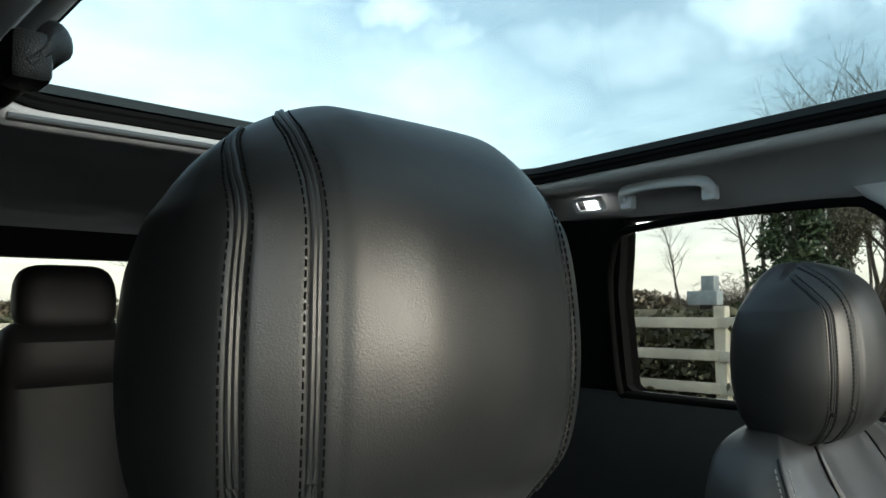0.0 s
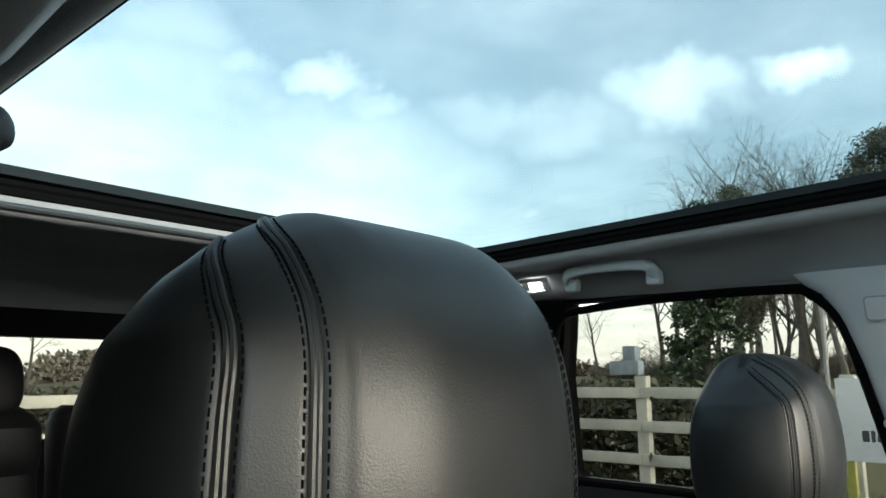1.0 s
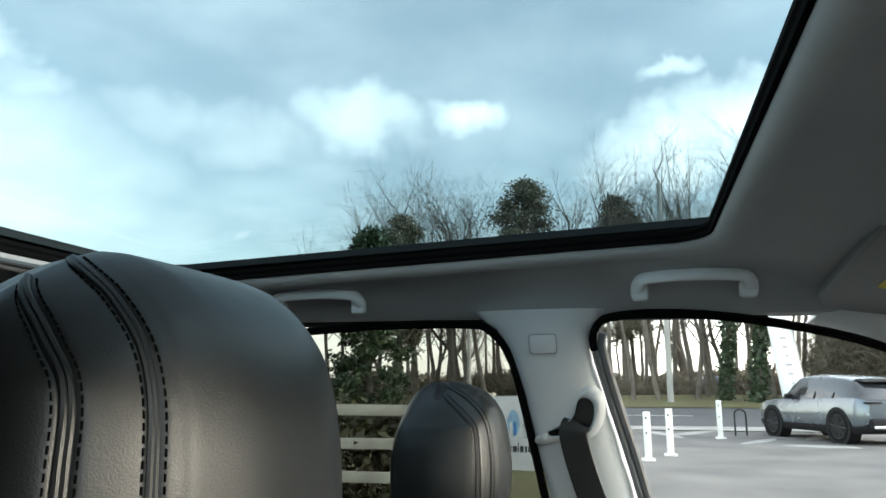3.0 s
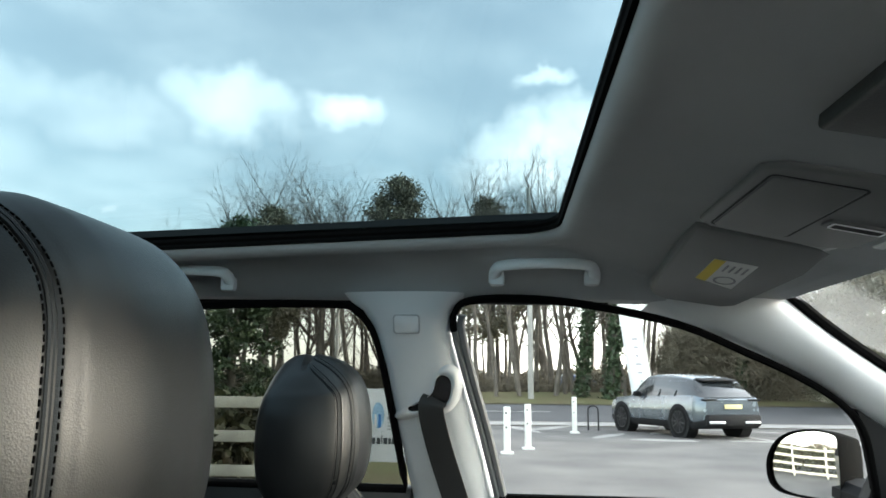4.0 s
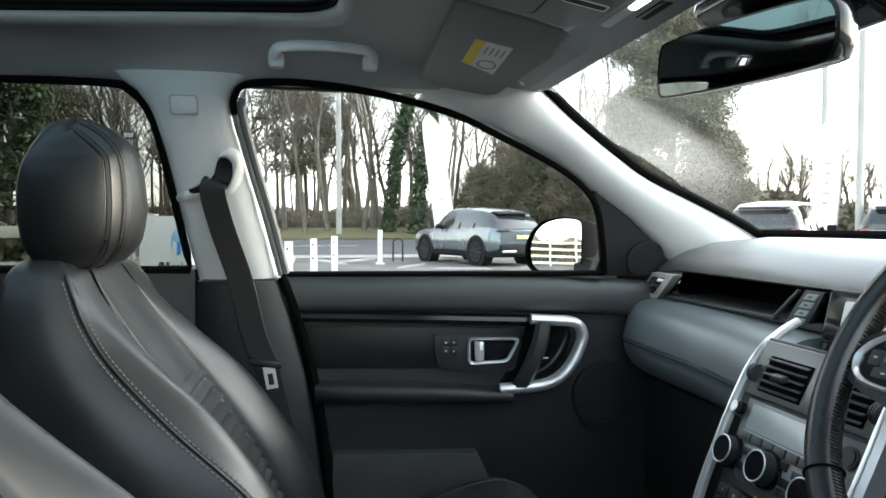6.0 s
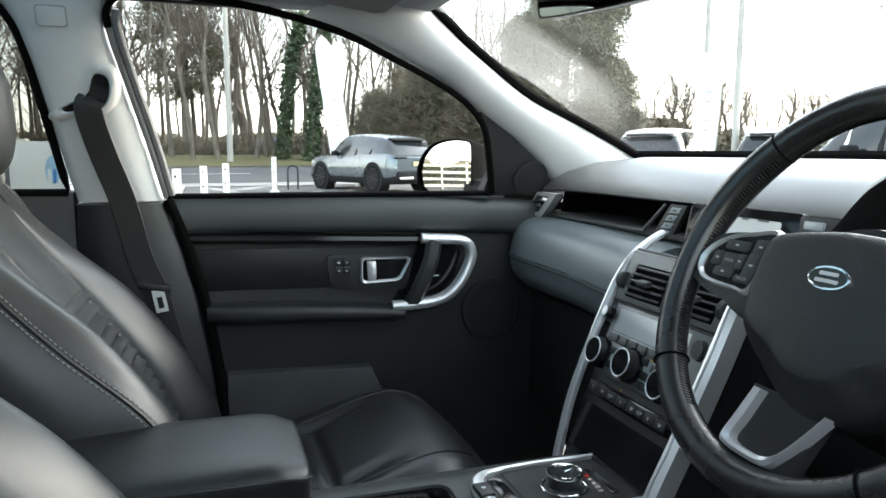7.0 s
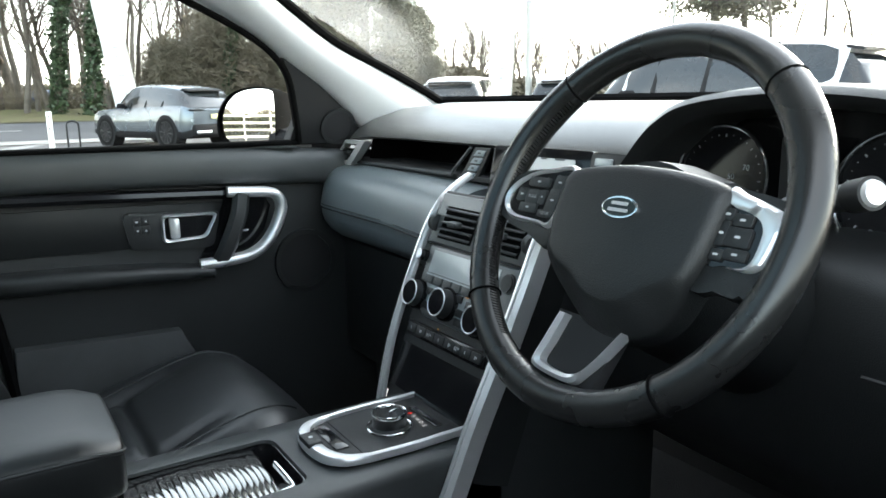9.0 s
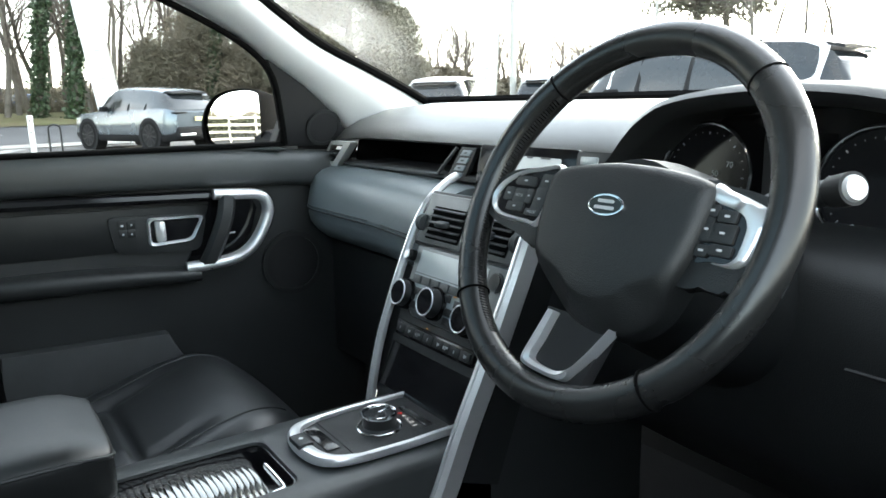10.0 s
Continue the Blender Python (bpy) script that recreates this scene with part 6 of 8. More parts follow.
    cyl(bm, (dx, dy, Z + 0.024), (dx, dy, Z + 0.0282), 0.0203, n=40)
    part("top", bm, GLOSS, k)
    bm = bmesh.new()
    box(bm, (dx - 0.003, dy + 0.009, Z + 0.0285), (0.0022, 0.018, 0.002), 0.0006, rot=Matrix.Rotation(radians(18), 4, "Z"))
    part("pointer", bm, CHROME_BRIGHT, k)
    for i, ch in enumerate("PRNDS"):
        x, y = 0.000 + 0.0110 * i, 0.632 - 0.0002 * i * i
        words("letter", ch, 0.0085, lambda a, b, h, x=x, y=y: Vector((x + a, y + b, Z + 0.0088)), RED_LED if i == 0 else SELECT_LED, c)
    bm = bmesh.new()
    box(bm, (0.018, 0.645, Z + 0.0080), (0.072, 0.011, 0.002), 0.0005)
    part("indicator_slot", bm, GLOSS, c)
    return c


build_console()


def build_armrest():
    a = thing("armrest", "padded black leather armrest box between the seats", "armrest")
    bm = bmesh.new()
    rings = []
    n = 22
    for k in range(n + 1):
        f = k / n
        y = -0.16 + 0.422 * f
        end = max(0.0, (f - 0.82) / 0.18)
        top = 0.842 - 0.010 * end ** 4
        low = 0.765 + 0.002 * end
        w = 0.104 - 0.012 * end ** 4
        rings.append([Vector((-0.045 + w * spow(math.sin(t), 0.35), y, (top + low) / 2 + (top - low) / 2 * spow(math.cos(t), 0.35))) for t in [2 * math.pi * j / 40 for j in range(40)]])
    tip = rings[-1]
    mid = sum(tip, Vector()) / len(tip)
    for f, dy in ((0.975, 0.004), (0.92, 0.0075), (0.80, 0.0095), (0.5, 0.0105)):
        rings.append([mid + (p - mid) * f + Vector((0, dy, 0)) for p in tip])
    loft(bm, rings)
    part("pad", bm, LEATHER, a, "stitched black leather pad", angle=60)
    bm = bmesh.new()
    side = [r[8] for r in rings]
    tube(bm, side, 0.0022, 6)
    part("piping", bm, LEATHER, a)
    bm = bmesh.new()
    box(bm, (-0.03, 0.03, 0.70), (0.18, 0.38, 0.14), 0.02, 3)
    part("box", bm, PLASTIC, a, "black storage box below the pad")


build_armrest()


# ---- steering wheel ----
def build_wheel():
    C, tilt = Vector((0.371, 0.630, 1.071)), radians(27)
    to = plane_map(C, (1, 0, 0), (0, math.sin(tilt), math.cos(tilt)))
    w = thing("steering_wheel", "black leather steering wheel with silver spoke trims", "steering wheel")
    R = 0.1645
    bm = bmesh.new()
    n = 96
    prof = 14
    rings = []
    for k in range(n):
        a = 2 * math.pi * k / n
        grip = 1.0 + 0.10 * (math.exp(-((a - radians(35)) / 0.35) ** 2) + math.exp(-((a - radians(145)) / 0.35) ** 2))
        ring = []
        for j in range(prof):
            b = 2 * math.pi * j / prof
            r = R + 0.0150 * grip * math.cos(b)
            ring.append(to(r * math.cos(a), r * math.sin(a), 0.0145 * grip * math.sin(b)))
        rings.append(ring)
    vv = [[bm.verts.new(p) for p in ring] for ring in rings]
    for k in range(n):
        a, b = vv[k], vv[(k + 1) % n]
        for j in range(prof):
            bm.faces.new((a[j], a[(j + 1) % prof], b[(j + 1) % prof], b[j]))
    rim = part("rim", bm, RIM_LEATHER, w, "polished black leather rim", angle=80)
    for deg in (47, 133, 218, 309):
        a = radians(deg)
        bm = bmesh.new()
        sweep(bm, [to((R + 0.0158 * math.cos(b)) * math.cos(a), (R + 0.0158 * math.cos(b)) * math.sin(a), 0.0153 * math.sin(b)) for b in [2 * math.pi * j / 24 for j in range(24)]],
              circle_prof(0.0011, 6), up=to(-math.sin(a), math.cos(a)) - C, closed=True)
        part("seam", bm, THREAD, rim)
    bm = bmesh.new()
    for k in range(84):
        a = radians(136 + 104 * k / 84)
        grip = 0.0153 * (1.0 + 0.10 * math.exp(-((a - radians(145)) / 0.35) ** 2))
        p = to((R - grip * 0.90) * math.cos(a), (R - grip * 0.90) * math.sin(a), grip * 0.44)
        q = to((R - grip) * math.cos(a + 0.006), (R - grip) * math.sin(a + 0.006), 0.0)
        cyl(bm, p, q, 0.0005, n=5)
    tagged(part("stitching", bm, THREAD, rim, smooth=False), kind="stuff")
    # airbag pad
    out = [(-0.067, 0.0272), (-0.059, 0.0353), (-0.040, 0.0397), (0.0, 0.0445), (0.036, 0.0442), (0.065, 0.0420), (0.093, 0.0375), (0.106, 0.0317), (0.108, 0.0227), (0.107, -0.002), (0.102, -0.033),
           (0.089, -0.068), (0.069, -0.0904), (0.041, -0.1000), (0.014, -0.0980), (-0.007, -0.0904), (-0.040, -0.0689), (-0.056, -0.0502), (-0.064, -0.0233), (-0.068, 0.004)]
    out = [(p.x, p.y) for p in smooth_path([Vector((x, y, 0)) for x, y in out], 4, closed=True)]
    cx, cy = 0.020, -0.028
    bm = bmesh.new()
    rings = []
    fall = [max(0.0, min(1.0, (-0.040 - y) / 0.040)) for x, y in out]       # the lower edge is folded back below a crease
    fall = [k * k * (3 - 2 * k) for k in fall]
    for f, h, f2, h2 in ((1.0, -0.020, 1.0, -0.026), (1.0, 0.000, 1.0, -0.010), (0.985, 0.008, 0.985, -0.0055), (0.95, 0.013, 0.94, -0.001), (0.90, 0.0152, 0.72, 0.0125), (0.87, 0.0160, 0.665, 0.0158), (0.84, 0.0164, 0.63, 0.0166), (0.6, 0.018, 0.5, 0.0175), (0.3, 0.019, 0.3, 0.0188), (0.05, 0.0195, 0.05, 0.0195)):
        rings.append([to(cx + (x - cx) * (f + (f2 - f) * k), cy + (y - cy) * (f + (f2 - f) * k), h + (h2 - h) * k) for (x, y), k in zip(out, fall)])
    loft(bm, rings)
    part("airbag_pad", bm, PLASTIC_HARD, w, "black grained airbag pad with a folded lower edge", angle=60)
    # badge
    bm = bmesh.new()
    ov = [(0.0180 + 0.0195 * math.cos(t), 0.002 + 0.0095 * math.sin(t)) for t in [2 * math.pi * k / 40 for k in range(40)]]
    slab(bm, ov, lambda u, v, h: to(u, v, h + 0.0185), 0.0022, 0.0006)
    b = part("badge", bm, CHROME_BRIGHT, w, "oval chrome rimmed badge")
    bm = bmesh.new()
    slab(bm, [(0.0180 + (x - 0.0180) * 0.90, 0.002 + (y - 0.002) * 0.82) for x, y in ov], lambda u, v, h: to(u, v, h + 0.0207), 0.0004)
    part("enamel", bm, BADGE, b, "dark enamel field")
    for y, l in ((0.0050, 0.018), (-0.0008, 0.022)):
        bm = bmesh.new()
        slab(bm, rounded(l, 0.0030, 0.001, 2, 0.0180, y), lambda u, v, h: to(u, v, h + 0.0211), 0.0003)
        part("bar", bm, INK_PALE, b)
    # side spokes: body, silver trim and gloss button plate
    def soft(o, n=5):
        return [(p.x, p.y) for p in smooth_path([Vector((x, y, 0)) for x, y in o], n, closed=True)]

    for s, o, oo, ii in ((-1, [(-0.060, 0.034), (-0.100, 0.034), (-0.135, 0.028), (-0.158, 0.010), (-0.158, -0.012), (-0.130, -0.026), (-0.100, -0.032), (-0.060, -0.040)],
                          [(-0.062, 0.0375), (-0.091, 0.0339), (-0.118, 0.0286), (-0.138, 0.0180), (-0.1475, 0.006), (-0.1475, -0.004), (-0.143, -0.0120), (-0.133, -0.0188), (-0.116, -0.0215), (-0.090, -0.0220), (-0.070, -0.0220), (-0.066, 0.010)],
                          [(-0.069, 0.0308), (-0.092, 0.0281), (-0.112, 0.0238), (-0.127, 0.0145), (-0.1355, 0.004), (-0.1365, -0.003), (-0.133, -0.0095), (-0.124, -0.0125), (-0.108, -0.0142), (-0.088, -0.0155), (-0.076, -0.0145), (-0.072, 0.008)]),
                         (1, [(0.088, 0.034), (0.115, 0.034), (0.152, 0.026), (0.158, 0.005), (0.152, -0.034), (0.138, -0.046), (0.110, -0.044), (0.084, -0.044)],
                          [(0.103, 0.0335), (0.119, 0.0297), (0.140, 0.0236), (0.150, 0.0190), (0.1535, 0.010), (0.1525, -0.002), (0.1505, -0.013), (0.147, -0.0220), (0.138, -0.0268), (0.119, -0.0262), (0.1040, -0.0266), (0.1008, 0.001)],
                          [(0.1030, 0.0205), (0.113, 0.0188), (0.124, 0.0165), (0.134, 0.0120), (0.1393, 0.005), (0.1403, -0.003), (0.1400, -0.012), (0.138, -0.0205), (0.131, -0.0245), (0.118, -0.0250), (0.1045, -0.0256), (0.1013, 0.0)])):
        bm = bmesh.new()
        slab(bm, soft(o), lambda u, v, h: to(u, v, h - 0.016), 0.019, 0.003)
        sp = part("spoke", bm, PLASTIC_HARD, w)
        if s < 0:
            ii = [(b[0] + (a[0] - b[0]) * 0.42, b[1] + (a[1] - b[1]) * 0.42) for a, b in zip(oo, ii)]
        oo, ii = soft(oo), soft(ii)
        mid = [(a[0] * 0.6 + b[0] * 0.4, a[1] * 0.6 + b[1] * 0.4) for a, b in zip(oo, ii)]
        bm = bmesh.new()
        proud = lambda u, v: 1.0 if s < 0 else max(0.0, min(1.0, max((u - 0.118) / 0.020, (v - 0.012) / 0.008)))     # the right-hand trim sinks into the spoke below and beside the pad
        loft(bm, [[to(u, v, -0.002) for u, v in oo], [to(u, v, 0.0022 + 0.0028 * proud(u, v)) for u, v in oo], [to(u, v, 0.0026 + 0.0054 * proud(u, v)) for u, v in mid], [to(u, v, 0.0024 + 0.0036 * proud(u, v)) for u, v in ii], [to(u, v, 0.000) for u, v in ii]], cap=False)
        part("spoke_trim", bm, CHROME, sp, "satin silver spoke trim", angle=60)
        bm = bmesh.new()
        slab(bm, ii, lambda u, v, h: to(u, v, h + 0.000), 0.004)
        part("button_plate", bm, GLOSS, sp, "gloss black button plate")
        if s < 0:
            keys = [(-0.106, 0.0190, 0.026, 0.0085, 0.3), (-0.077, 0.0205, 0.014, 0.0125, 0.3), (-0.1245, 0.0045, 0.012, 0.012, 0.3), (-0.1080, 0.0035, 0.016, 0.013, 0), (-0.0945, 0.0042, 0.008, 0.013, 0.3), (-0.0790, 0.0025, 0.014, 0.020, 0.4),
                    (-0.110, -0.0078, 0.022, 0.0080, 0.3), (-0.083, -0.0112, 0.019, 0.0060, 0)]
        else:
            keys = [(0.1085, 0.0132, 0.009, 0.0085, 0.6), (0.122, 0.0100, 0.014, 0.0085, 0.3), (0.1085, -0.0015, 0.008, 0.017, 0.4), (0.1225, -0.0030, 0.018, 0.013, 0.3), (0.110, -0.0180, 0.010, 0.0080, 0.4), (0.125, -0.0160, 0.017, 0.0075, 0.3)]
        for x, y, bw, bh, mk in [(x, y, bw * 1.14, bh * 1.16, mk) for x, y, bw, bh, mk in keys]:
            bm = bmesh.new()
            slab(bm, rounded(bw, bh, 0.002, 3, x, y), lambda u, v, h: to(u, v, h + 0.004), 0.0025, 0.0008)
            bt = part("button", bm, PLASTIC, sp)
            if mk:
                bm = bmesh.new()
                slab(bm, rounded(min(0.0045, bw * mk), 0.0018, 0.0006, 2, x, y), lambda u, v, h: to(u, v, h + 0.0066), 0.0003)
                part("mark", bm, INK_PALE, bt)
            elif bw > 0.018:
                words("lettering", "MODE", 0.0042, lambda a, b, h, x=x, y=y: to(x + a, y + b, 0.0067), INK_PALE, bt)
            else:
                words("lettering", "MENU", 0.0044, lambda a, b, h, x=x, y=y: to(x + a, y + b + 0.002, 0.0067), INK_PALE, bt)
                words("lettering", "OK", 0.0044, lambda a, b, h, x=x, y=y: to(x + a, y + b - 0.0026, 0.0067), INK_PALE, bt)
    # lower spoke with silver fork
    bm = bmesh.new()
    slab(bm, [(-0.032, -0.090), (0.046, -0.090), (0.034, -0.152), (-0.030, -0.152)], lambda u, v, h: to(u, v, h - 0.018), 0.012, 0.002)
    part("lower_spoke", bm, DARK, w)
    bm = bmesh.new()
    fo = [(-0.022, -0.0930), (-0.029, -0.1203), (-0.0335, -0.1395), (-0.027, -0.1455), (-0.004, -0.1475), (0.018, -0.1465), (0.028, -0.1360), (0.040, -0.1194), (0.054, -0.0940)]
    fi = [(-0.010, -0.0930), (-0.0145, -0.1181), (-0.019, -0.1330), (-0.014, -0.1372), (-0.002, -0.1382), (0.010, -0.1380), (0.0235, -0.1345), (0.0365, -0.1175), (0.0505, -0.0940)]
    fi = [(b[0] + (a[0] - b[0]) * 0.30, b[1] + (a[1] - b[1]) * 0.30) for a, b in zip(fo, fi)]
    fo = [(p.x, p.y) for p in smooth_path([Vector((x, y, 0)) for x, y in fo], 4)]
    fi = [(p.x, p.y) for p in smooth_path([Vector((x, y, 0)) for x, y in fi], 4)]
    fm = [(a[0] * 0.5 + b[0] * 0.5, a[1] * 0.5 + b[1] * 0.5) for a, b in zip(fo, fi)]
    loft(bm, [[to(u, v, h) for u, v in o] for o, h in ((fo, -0.008), (fo, 0.002), (fm, 0.005), (fi, 0.003), (fi, -0.008))], closed=False, cap=False)
    part("lower_trim", bm, CHROME, w, "satin silver lower spoke trim")
    # column and stalk
    col = thing("steering_column", "black steering column with indicator stalk", "steering column")
    bm = bmesh.new()
    loft(bm, [[to(rx * math.cos(t), ry * math.sin(t) - 0.01, h) for t in [2 * math.pi * k / 28 for k in range(28)]] for rx, ry, h in ((0.072, 0.070, -0.022), (0.082, 0.080, -0.05), (0.090, 0.088, -0.10), (0.10, 0.095, -0.30))])
    part("shroud", bm, PLASTIC_HARD, col)
    a, b = Vector((0.460, 0.735, 1.079)), Vector((0.526, 0.708, 1.0965))
    bm = bmesh.new()
    cyl(bm, a, b, 0.0085, 0.0105, 20)
    sk = part("stalk", bm, PLASTIC, col, "black stalk with silver end")
    d = (b - a).normalized()
    bm = bmesh.new()
    cyl(bm, b, b + d * 0.020, 0.0120, 0.0125, 28)
    part("collar", bm, DARK, sk)
    bm = bmesh.new()
    cyl(bm, b + d * 0.020, b + d * 0.0235, 0.0100, 0.0085, 28)
    part("end_cap", bm, STEEL_BRUSH, sk, "bright silver end cap")
    for k in range(3):
        bm = bmesh.new()
        p = b - d * (0.012 + 0.011 * k) + Vector((0, -0.0104, 0.002))
        box(bm, p, (0.004, 0.001, 0.003))
        part("mark", bm, INK_GREY, sk)
    a, b = to(-0.085, 0.005, -0.075), to(-0.165, 0.015, -0.066)
    bm = bmesh.new()
    cyl(bm, a, b, 0.009, 0.011, 20)
    part("stalk", bm, PLASTIC, col)


build_wheel()


# ---- roof fittings ----
HEAD = plane_map((0.0, 0.21, 1.538), (1, 0, 0), (0, 1, -0.20))    # u across, v forward along the lining, w = up


def build_visor():
    v = thing("sun_visor", "light grey folded sun visor with warning label, darkened for shade", "sun visor")
    tilt = 0.125                                  # the outer end hangs lower, along the curve of the lining
    to = lambda u, w, h=0.0: HEAD(u, w, -0.004 - h + tilt * min(0.0, u + 0.19))
    out = [(-0.195, 0.152), (-0.500, 0.158), (-0.535, 0.172), (-0.548, 0.195), (-0.532, 0.284), (-0.512, 0.301), (-0.400, 0.312), (-0.300, 0.325), (-0.215, 0.324), (-0.200, 0.305)]
    bm = bmesh.new()
    slab(bm, out, to, 0.016, 0.006, 3)
    # light grey flap in mid grey: the front roof's shade is painted in
    part("flap", bm, TRIM_MID, v, "light grey fabric flap darkened for shade")
    lab = [(-0.299, 0.206), (-0.396, 0.206), (-0.421, 0.266), (-0.300, 0.265)]
    bm = bmesh.new()
    slab(bm, lab, lambda u, w, h: to(u, w, h + 0.0163), 0.0006)
    l = part("label", bm, PAPER, v, "white and yellow airbag warning label", smooth=False)
    bm = bmesh.new()
    slab(bm, [(-0.299, 0.206), (-0.396, 0.206), (-0.4025, 0.222), (-0.2993, 0.222)], lambda u, w, h: to(u, w, h + 0.0170), 0.0004)
    part("label_band", bm, PAPER_YELLOW, l, "yellow band", smooth=False)
    bm = bmesh.new()
    ring_plate(bm, [(-0.385 + 0.019 * math.cos(t), 0.245 + 0.016 * math.sin(t)) for t in [2 * math.pi * k / 28 for k in range(28)]],
               [(-0.385 + 0.0155 * math.cos(t), 0.245 + 0.0125 * math.sin(t)) for t in [2 * math.pi * k / 28 for k in range(28)]], lambda u, w, h: to(u, w, h + 0.0170), 0.0004)
    part("label_ring", bm, INK_GREY, l)
    for k in range(4):
        bm = bmesh.new()
        slab(bm, rounded(0.030, 0.0032, 0.001, 2, -0.330, 0.230 + 0.009 * k), lambda u, w, h: to(u, w, h + 0.0170), 0.0004)
        part("label_bar", bm, INK_GREY, l)
    bm = bmesh.new()
    a, b = to(-0.205, 0.312, 0.008), to(-0.150, 0.318, 0.010)
    cyl(bm, a, b, 0.007, n=14)
    part("pivot", bm, TRIM_GREY, v)
    to = lambda u, w, h=0.0: HEAD(u, w, -0.012 - h)
    v2 = thing("sun_visor", "folded sun visor above the driver, its shade painted dark grey", "sun visor")
    bm = bmesh.new()
    slab(bm, [(-u - 0.02, w) for u, w in out][::-1], to, 0.016, 0.006, 3)
    # same grey as the other visor in truth; its shade is in this colour
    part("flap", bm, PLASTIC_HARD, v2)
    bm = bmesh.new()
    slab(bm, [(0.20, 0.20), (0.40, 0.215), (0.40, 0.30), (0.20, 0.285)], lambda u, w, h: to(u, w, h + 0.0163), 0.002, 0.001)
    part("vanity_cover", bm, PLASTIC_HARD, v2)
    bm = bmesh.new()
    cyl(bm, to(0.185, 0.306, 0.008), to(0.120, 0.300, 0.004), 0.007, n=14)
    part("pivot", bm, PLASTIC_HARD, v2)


build_visor()


def build_overhead_console():
    o = thing("overhead_console", "light grey overhead console with lamps and storage lid, darkened for shade", "overhead console")
    to = lambda u, w, h=0.0: HEAD(u, w, -0.005 - h)
    out = [(-0.186, 0.166), (-0.168, 0.150), (0.050, 0.150), (0.068, 0.166), (0.085, 0.30), (0.066, 0.372), (0.03, 0.388), (-0.09, 0.388), (-0.135, 0.372), (-0.198, 0.30)]
    bm = bmesh.new()
    slab(bm, out, to, 0.016, 0.006, 3)
    # console parts take mid grey too, which holds the shade below the roof
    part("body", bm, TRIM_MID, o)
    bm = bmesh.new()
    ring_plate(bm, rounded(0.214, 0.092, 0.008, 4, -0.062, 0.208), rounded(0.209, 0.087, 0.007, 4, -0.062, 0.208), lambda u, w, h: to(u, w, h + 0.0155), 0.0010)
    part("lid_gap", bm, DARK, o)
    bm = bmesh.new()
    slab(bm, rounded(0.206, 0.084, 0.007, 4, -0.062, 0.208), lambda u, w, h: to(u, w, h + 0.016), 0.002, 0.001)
    part("storage_lid", bm, TRIM_MID, o, "light grey storage lid darkened for shade")
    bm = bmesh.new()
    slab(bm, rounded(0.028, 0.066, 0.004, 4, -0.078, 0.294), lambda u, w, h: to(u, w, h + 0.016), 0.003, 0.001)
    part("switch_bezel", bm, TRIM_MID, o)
    bm = bmesh.new()
    slab(bm, rounded(0.016, 0.052, 0.003, 4, -0.078, 0.294), lambda u, w, h: to(u, w, h + 0.0188), 0.001)
    part("switch_slot", bm, DARK, o)
    bm = bmesh.new()
    ring_plate(bm, rounded(0.020, 0.056, 0.004, 4, -0.078, 0.294), rounded(0.016, 0.052, 0.003, 4, -0.078, 0.294), lambda u, w, h: to(u, w, h + 0.0188), 0.0014)
    part("slot_edge", bm, CHROME, o, "thin silver edge")
    bm = bmesh.new()
    slab(bm, rounded(0.128, 0.013, 0.004, 4, -0.080, 0.346), lambda a, w, h: to(a, w, h + 0.015), 0.003, 0.001)
    part("lamp_strip", bm, TRIM_GREY, o, "pale lamp strip")
    bm = bmesh.new()
    slab(bm, rounded(0.046, 0.011, 0.004, 4, -0.038, 0.346), lambda a, w, h: to(a, w, h + 0.017), 0.002, 0.0008)
    part("reading_lens", bm, LAMP_GLOW, o, "lit lamp lens")
    bm = bmesh.new()
    slab(bm, rounded(0.074, 0.016, 0.003, 4, -0.048, 0.369), lambda u, w, h: to(u, w, h + 0.015), 0.003, 0.001)
    part("sensor", bm, DARK, o)
    bm = bmesh.new()
    slab(bm, rounded(0.060, 0.016, 0.003, 4, 0.035, 0.330), lambda u, w, h: to(u, w, h + 0.015), 0.003, 0.001)
    part("grille", bm, DARK, o)
    bm = bmesh.new()
    cyl(bm, to(0.055, 0.362, 0.014), to(0.055, 0.362, 0.020), 0.007, n=18)
    part("microphone", bm, DARK, o)


build_overhead_console()


